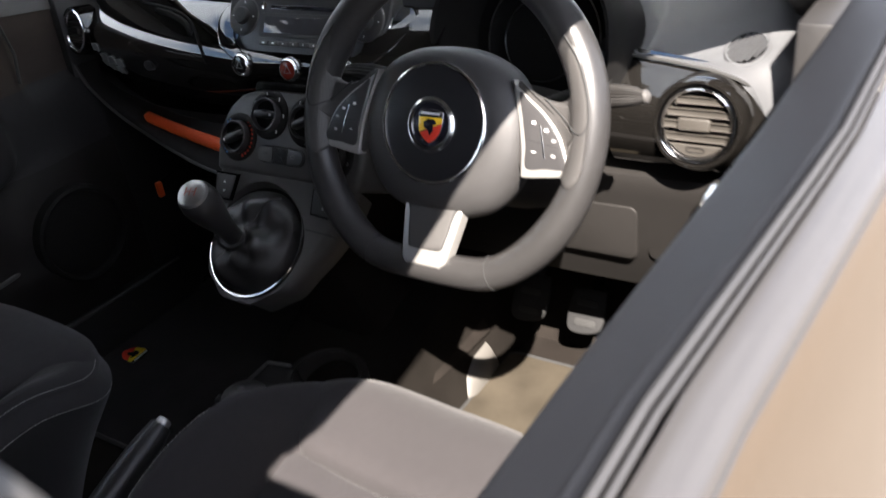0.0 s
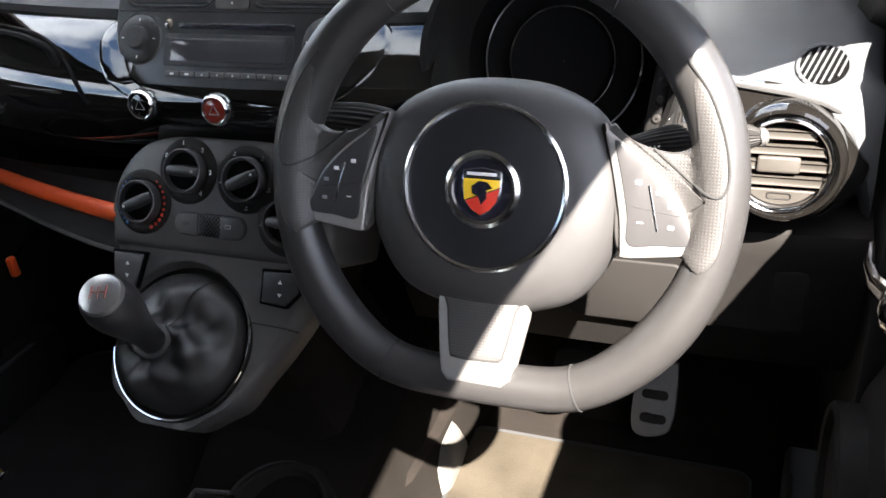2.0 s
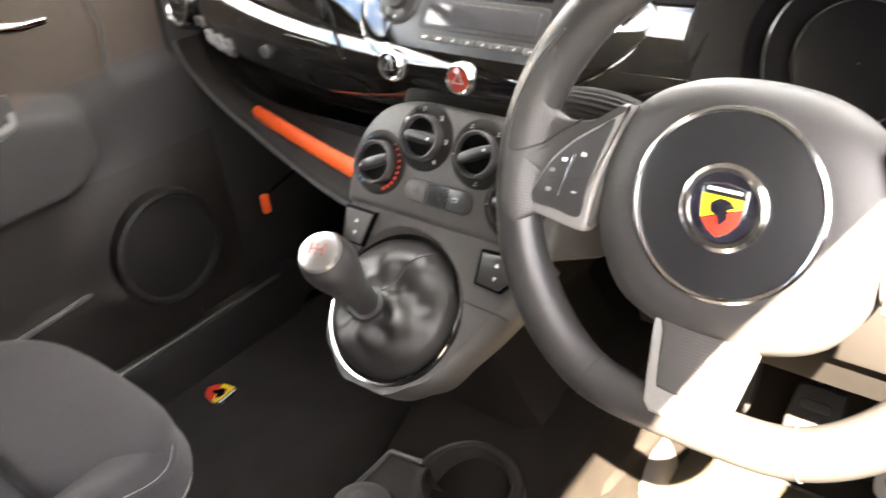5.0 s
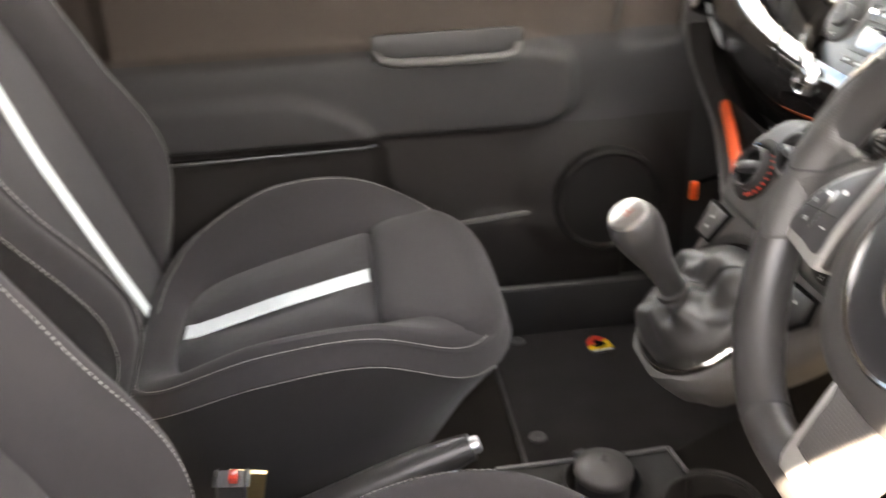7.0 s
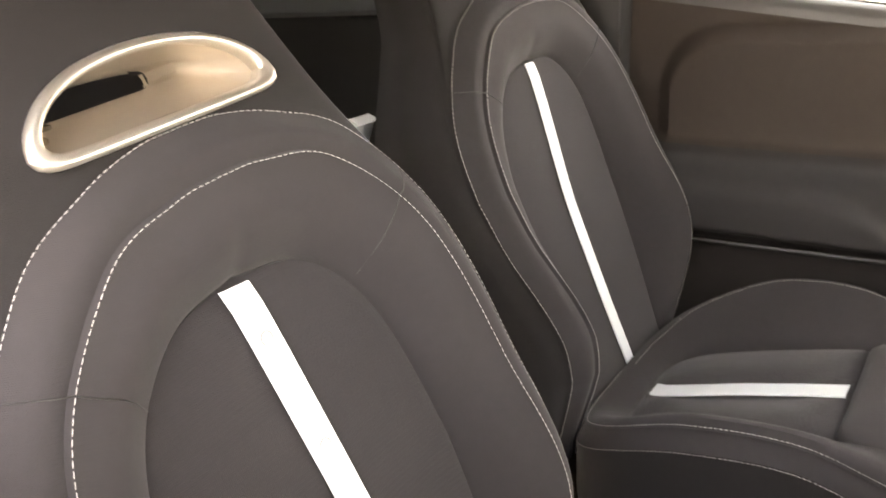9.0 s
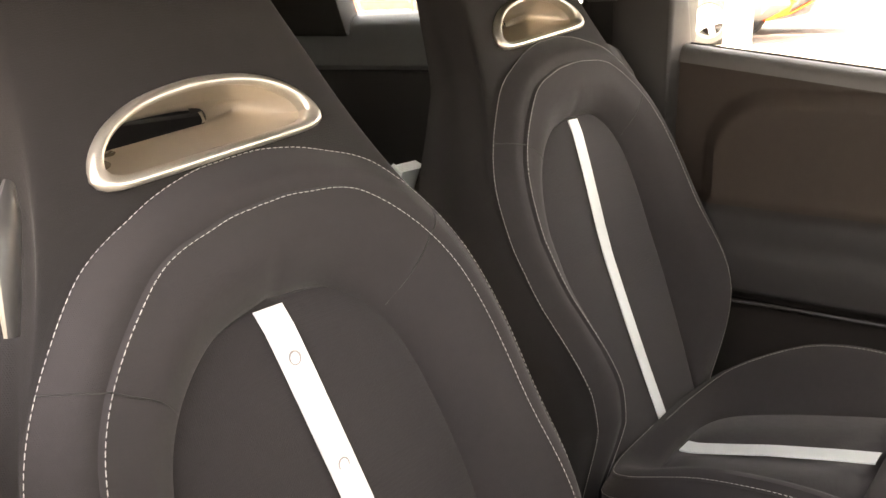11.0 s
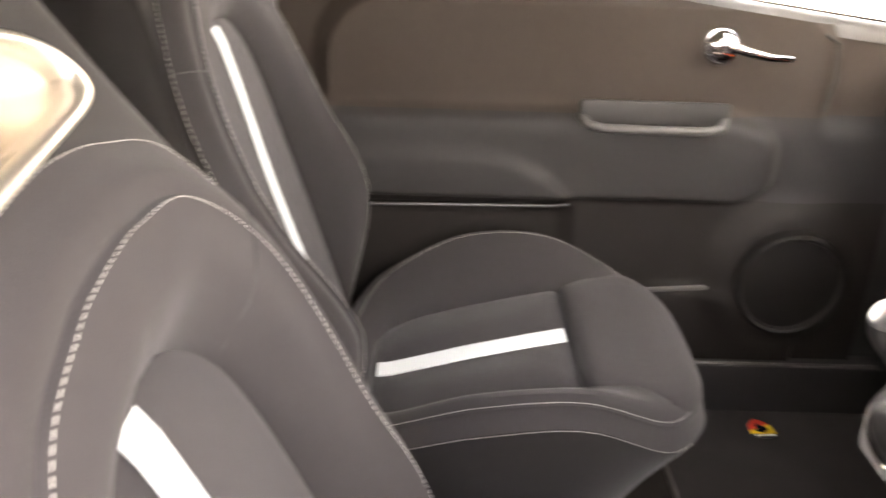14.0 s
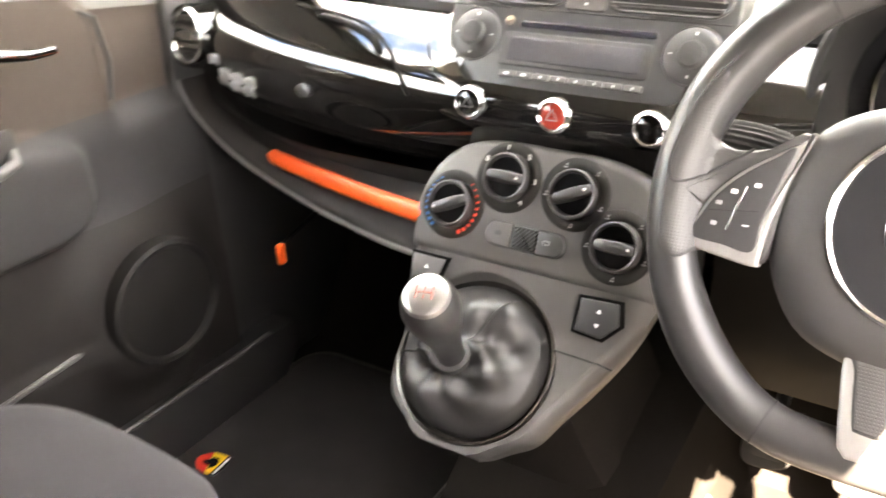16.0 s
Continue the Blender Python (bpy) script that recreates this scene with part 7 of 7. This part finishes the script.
def build_mats():
    # passenger's mat
    m = thing("passenger_mat", "black carpet floor mat with small shield badge in the passenger footwell", "floor mat", (-0.39, 0.15, FLOOR_Z), group="floor mats")
    o = rounded(0.40, 0.52, 0.05, 8)
    F = Matrix.Translation((-0.395, 0.155, FLOOR_Z + 0.009))
    part("mat_surface", slab(o, F, 0.008, 0.003), MAT, m, "black carpet pile")
    part("binding", tube([F @ Vector((x, y, -0.002)) for x, y in o], 0.0042, 6, closed=True), VINYL_EDGE, m, "sewn grey edge binding")
    build_badge(Matrix.Translation((-0.528, 0.088, FLOOR_Z + 0.0115)) @ Matrix.Rotation(radians(-85), 4, "Z"), 0.052, m)
    for x, y in ((-0.565, -0.052), (-0.30, -0.075)):
        part("mat_clip", lathe([(0.014, 0.0), (0.013, 0.003), (0.006, 0.004), (0.001, 0.002)], Matrix.Translation((x, y, FLOOR_Z + 0.009)), 18), PLASTIC_GREY, m, "grey mat clip")
    # driver's mat
    d = thing("driver_mat", "dusty dark carpet floor mat in the driver footwell", "floor mat", (0.36, 0.16, FLOOR_Z), group="floor mats")
    o = rounded(0.40, 0.48, 0.02, 8)
    F = Matrix.Translation((0.362, 0.150, FLOOR_Z + 0.009))
    part("mat_surface", slab(o, F, 0.008, 0.003), DUSTY_MAT, d, "dusty carpet pile")
    part("binding", tube([F @ Vector((x, y, -0.002)) for x, y in o], 0.0042, 6, closed=True), RUBBER, d, "sewn grey edge binding")


def build_pedal(name, label, c, w, h, lean, slots, mat):
    p = thing(name, label, "pedal", (c[0], c[1], c[2]), group="pedals")
    m = Matrix.Translation(c) @ Matrix.Rotation(radians(lean), 4, "X")
    part("pad", slab([(x, y) for x, y in spline([(-w * 0.46, -h / 2), (w * 0.30, -h / 2), (w * 0.5, -h * 0.2), (w * 0.5, h * 0.45), (w * 0.4, h / 2), (-w * 0.3, h / 2), (-w * 0.46, h * 0.3)], 44, closed=True)], m, 0.008, 0.003), mat, p, "worn pedal pad")
    for k in range(slots):
        part("grip_slot", slab(rounded(w * 0.62, 0.013, 0.006, 5, 0, -h * 0.30 + k * 0.034), m @ Matrix.Translation((0, 0, 0.001)), 0.002, 0.0006), RUBBER, p, "black rubber grip")
    part("arm", tube([m @ Vector((0, h * 0.2, -0.008)), m @ Vector((0.0, h * 0.9, -0.05)), (c[0], 0.62, c[2] + 0.22)], 0.009, 8), PLASTIC, p, "black steel pedal arm")


def build_small_things():
    # orange pull under the dashboard
    o = thing("fuse_pull", "small orange plastic tag under the dashboard", "tag", (-0.425, 0.37, 0.66))
    part("tag", box((-0.430, 0.184, 0.652), (-0.420, 0.196, 0.682), 0.003), ORANGE, o)
    part("tag_arm", tube([(-0.425, 0.195, 0.68), (-0.425, 0.28, 0.70), (-0.425, 0.37, 0.705)], 0.003, 8), DIAL_FACE, o)
    # foot rest by the tunnel, in the sun
    f = thing("foot_rest", "grey plastic foot rest beside the clutch pedal", "foot rest", (0.155, 0.27, FLOOR_Z))
    rows = []
    for y, z, w in ((0.225, 0.0, 0.02), (0.235, 0.018, 0.028), (0.26, 0.04, 0.034), (0.30, 0.055, 0.034), (0.34, 0.06, 0.03), (0.36, 0.0, 0.028)):
        rows.append([(0.135 + w * math.cos(t) * 1.0, y, FLOOR_Z + z * math.sin(t)) for t in np.linspace(0, math.pi, 16)])
    part("rest", loft(rows), CORNER, f, "grey grained plastic")
    # belt webbing on the middle pillars
    for s in (-1, 1):
        b = thing("seat_belt", "dark woven seat belt hanging by the door pillar", "seat belt", (s * 0.585, -0.84, 0.44), group="seat belts")
        part("webbing", bar((s * 0.590, -0.865, 1.22), (s * 0.594, -0.86, 0.44), 0.045, 0.0015, 0.0003, up=(1, 0, 0)), FABRIC_SIDE, b, "dark woven webbing")
        part("belt_guide", box((s * 0.592 - 0.008, -0.895, 1.20), (s * 0.592 + 0.008, -0.835, 1.235), 0.005), PLASTIC_GREY, b, "grey belt guide")
    # pale bar added as the lit spot seen between the front seats
    w = thing("rear_lit_spot", "pale bar standing for a lit spot above the rear bench", "belt buckle", (-0.10, -1.06, 0.59))
    part("stalk", bar((-0.112, -1.06, 0.59), (-0.111, -0.90, 0.985), 0.045, 0.012, 0.004, up=(0, 1, 0)), STRIPE, w, "pale upright bar")


# ---------------------------------------------------------------- assembly
build_outside()
build_shell()
build_door(-1, "passenger_door", "dark plastic car door card with chrome lever, closed")
build_door(1, "driver_door", "closed car door with lowered window and chrome lever")
build_seat("bucket_seat", "charcoal cloth sports seat with white stripe and pale stitching", -0.335, 0.0, 0.0, FLOOR_Z, 0.0, 0.030, 0.025)
build_seat("bucket_seat", "charcoal cloth sports seat with white stripe, set further forward", 0.335, 0.11, -0.065, FLOOR_Z, 0.028)
build_rear_bench()
build_dashboard()
build_radio()
build_console()
build_column()
build_steering_wheel()
build_gear_lever()
build_handbrake()
build_tunnel_tray()
build_mats()
build_pedal("accelerator_pedal", "brushed aluminium accelerator pedal with rubber grips", (0.427, 0.402, 0.432), 0.058, 0.102, 62, 2, PEDAL_PAD)
build_pedal("brake_pedal", "worn brake pedal with ribbed rubber pad, darkened for footwell shade", (0.314, 0.400, 0.452), 0.064, 0.074, 60, 2, PEDAL_SHADED)
build_pedal("clutch_pedal", "worn clutch pedal with ribbed rubber pad, darkened for footwell shade", (0.197, 0.420, 0.440), 0.066, 0.080, 60, 2, PEDAL_SHADED)
build_small_things()
build_neighbour_car("orange_car", "bright orange parked car on the forecourt", ORANGE_PAINT, -12.0, -7.5, -3.80, 0.66, 1.0)
build_neighbour_car("white_car", "white parked car on the forecourt", WHITE_PAINT, -10.0, -7.4, -3.97, 0.625, 0.5)
post = thing("white_post", "plain white upright post on the forecourt", "post", (-9.6, -3.98, 0.60))
part("shaft", box((-9.74, -4.10, 0.60), (-9.50, -3.83, 2.6), 0.01), WHITE_PAINT, post, "white painted shaft")
part("foot_plate", box((-9.80, -4.14, 0.58), (-9.44, -3.79, 0.66), 0.01), WHITE_PAINT, post)
build_neighbour_car("orange_car", "orange parked car behind the white one", ORANGE_PAINT, -10.0, -12.0, -8.38, 0.90)
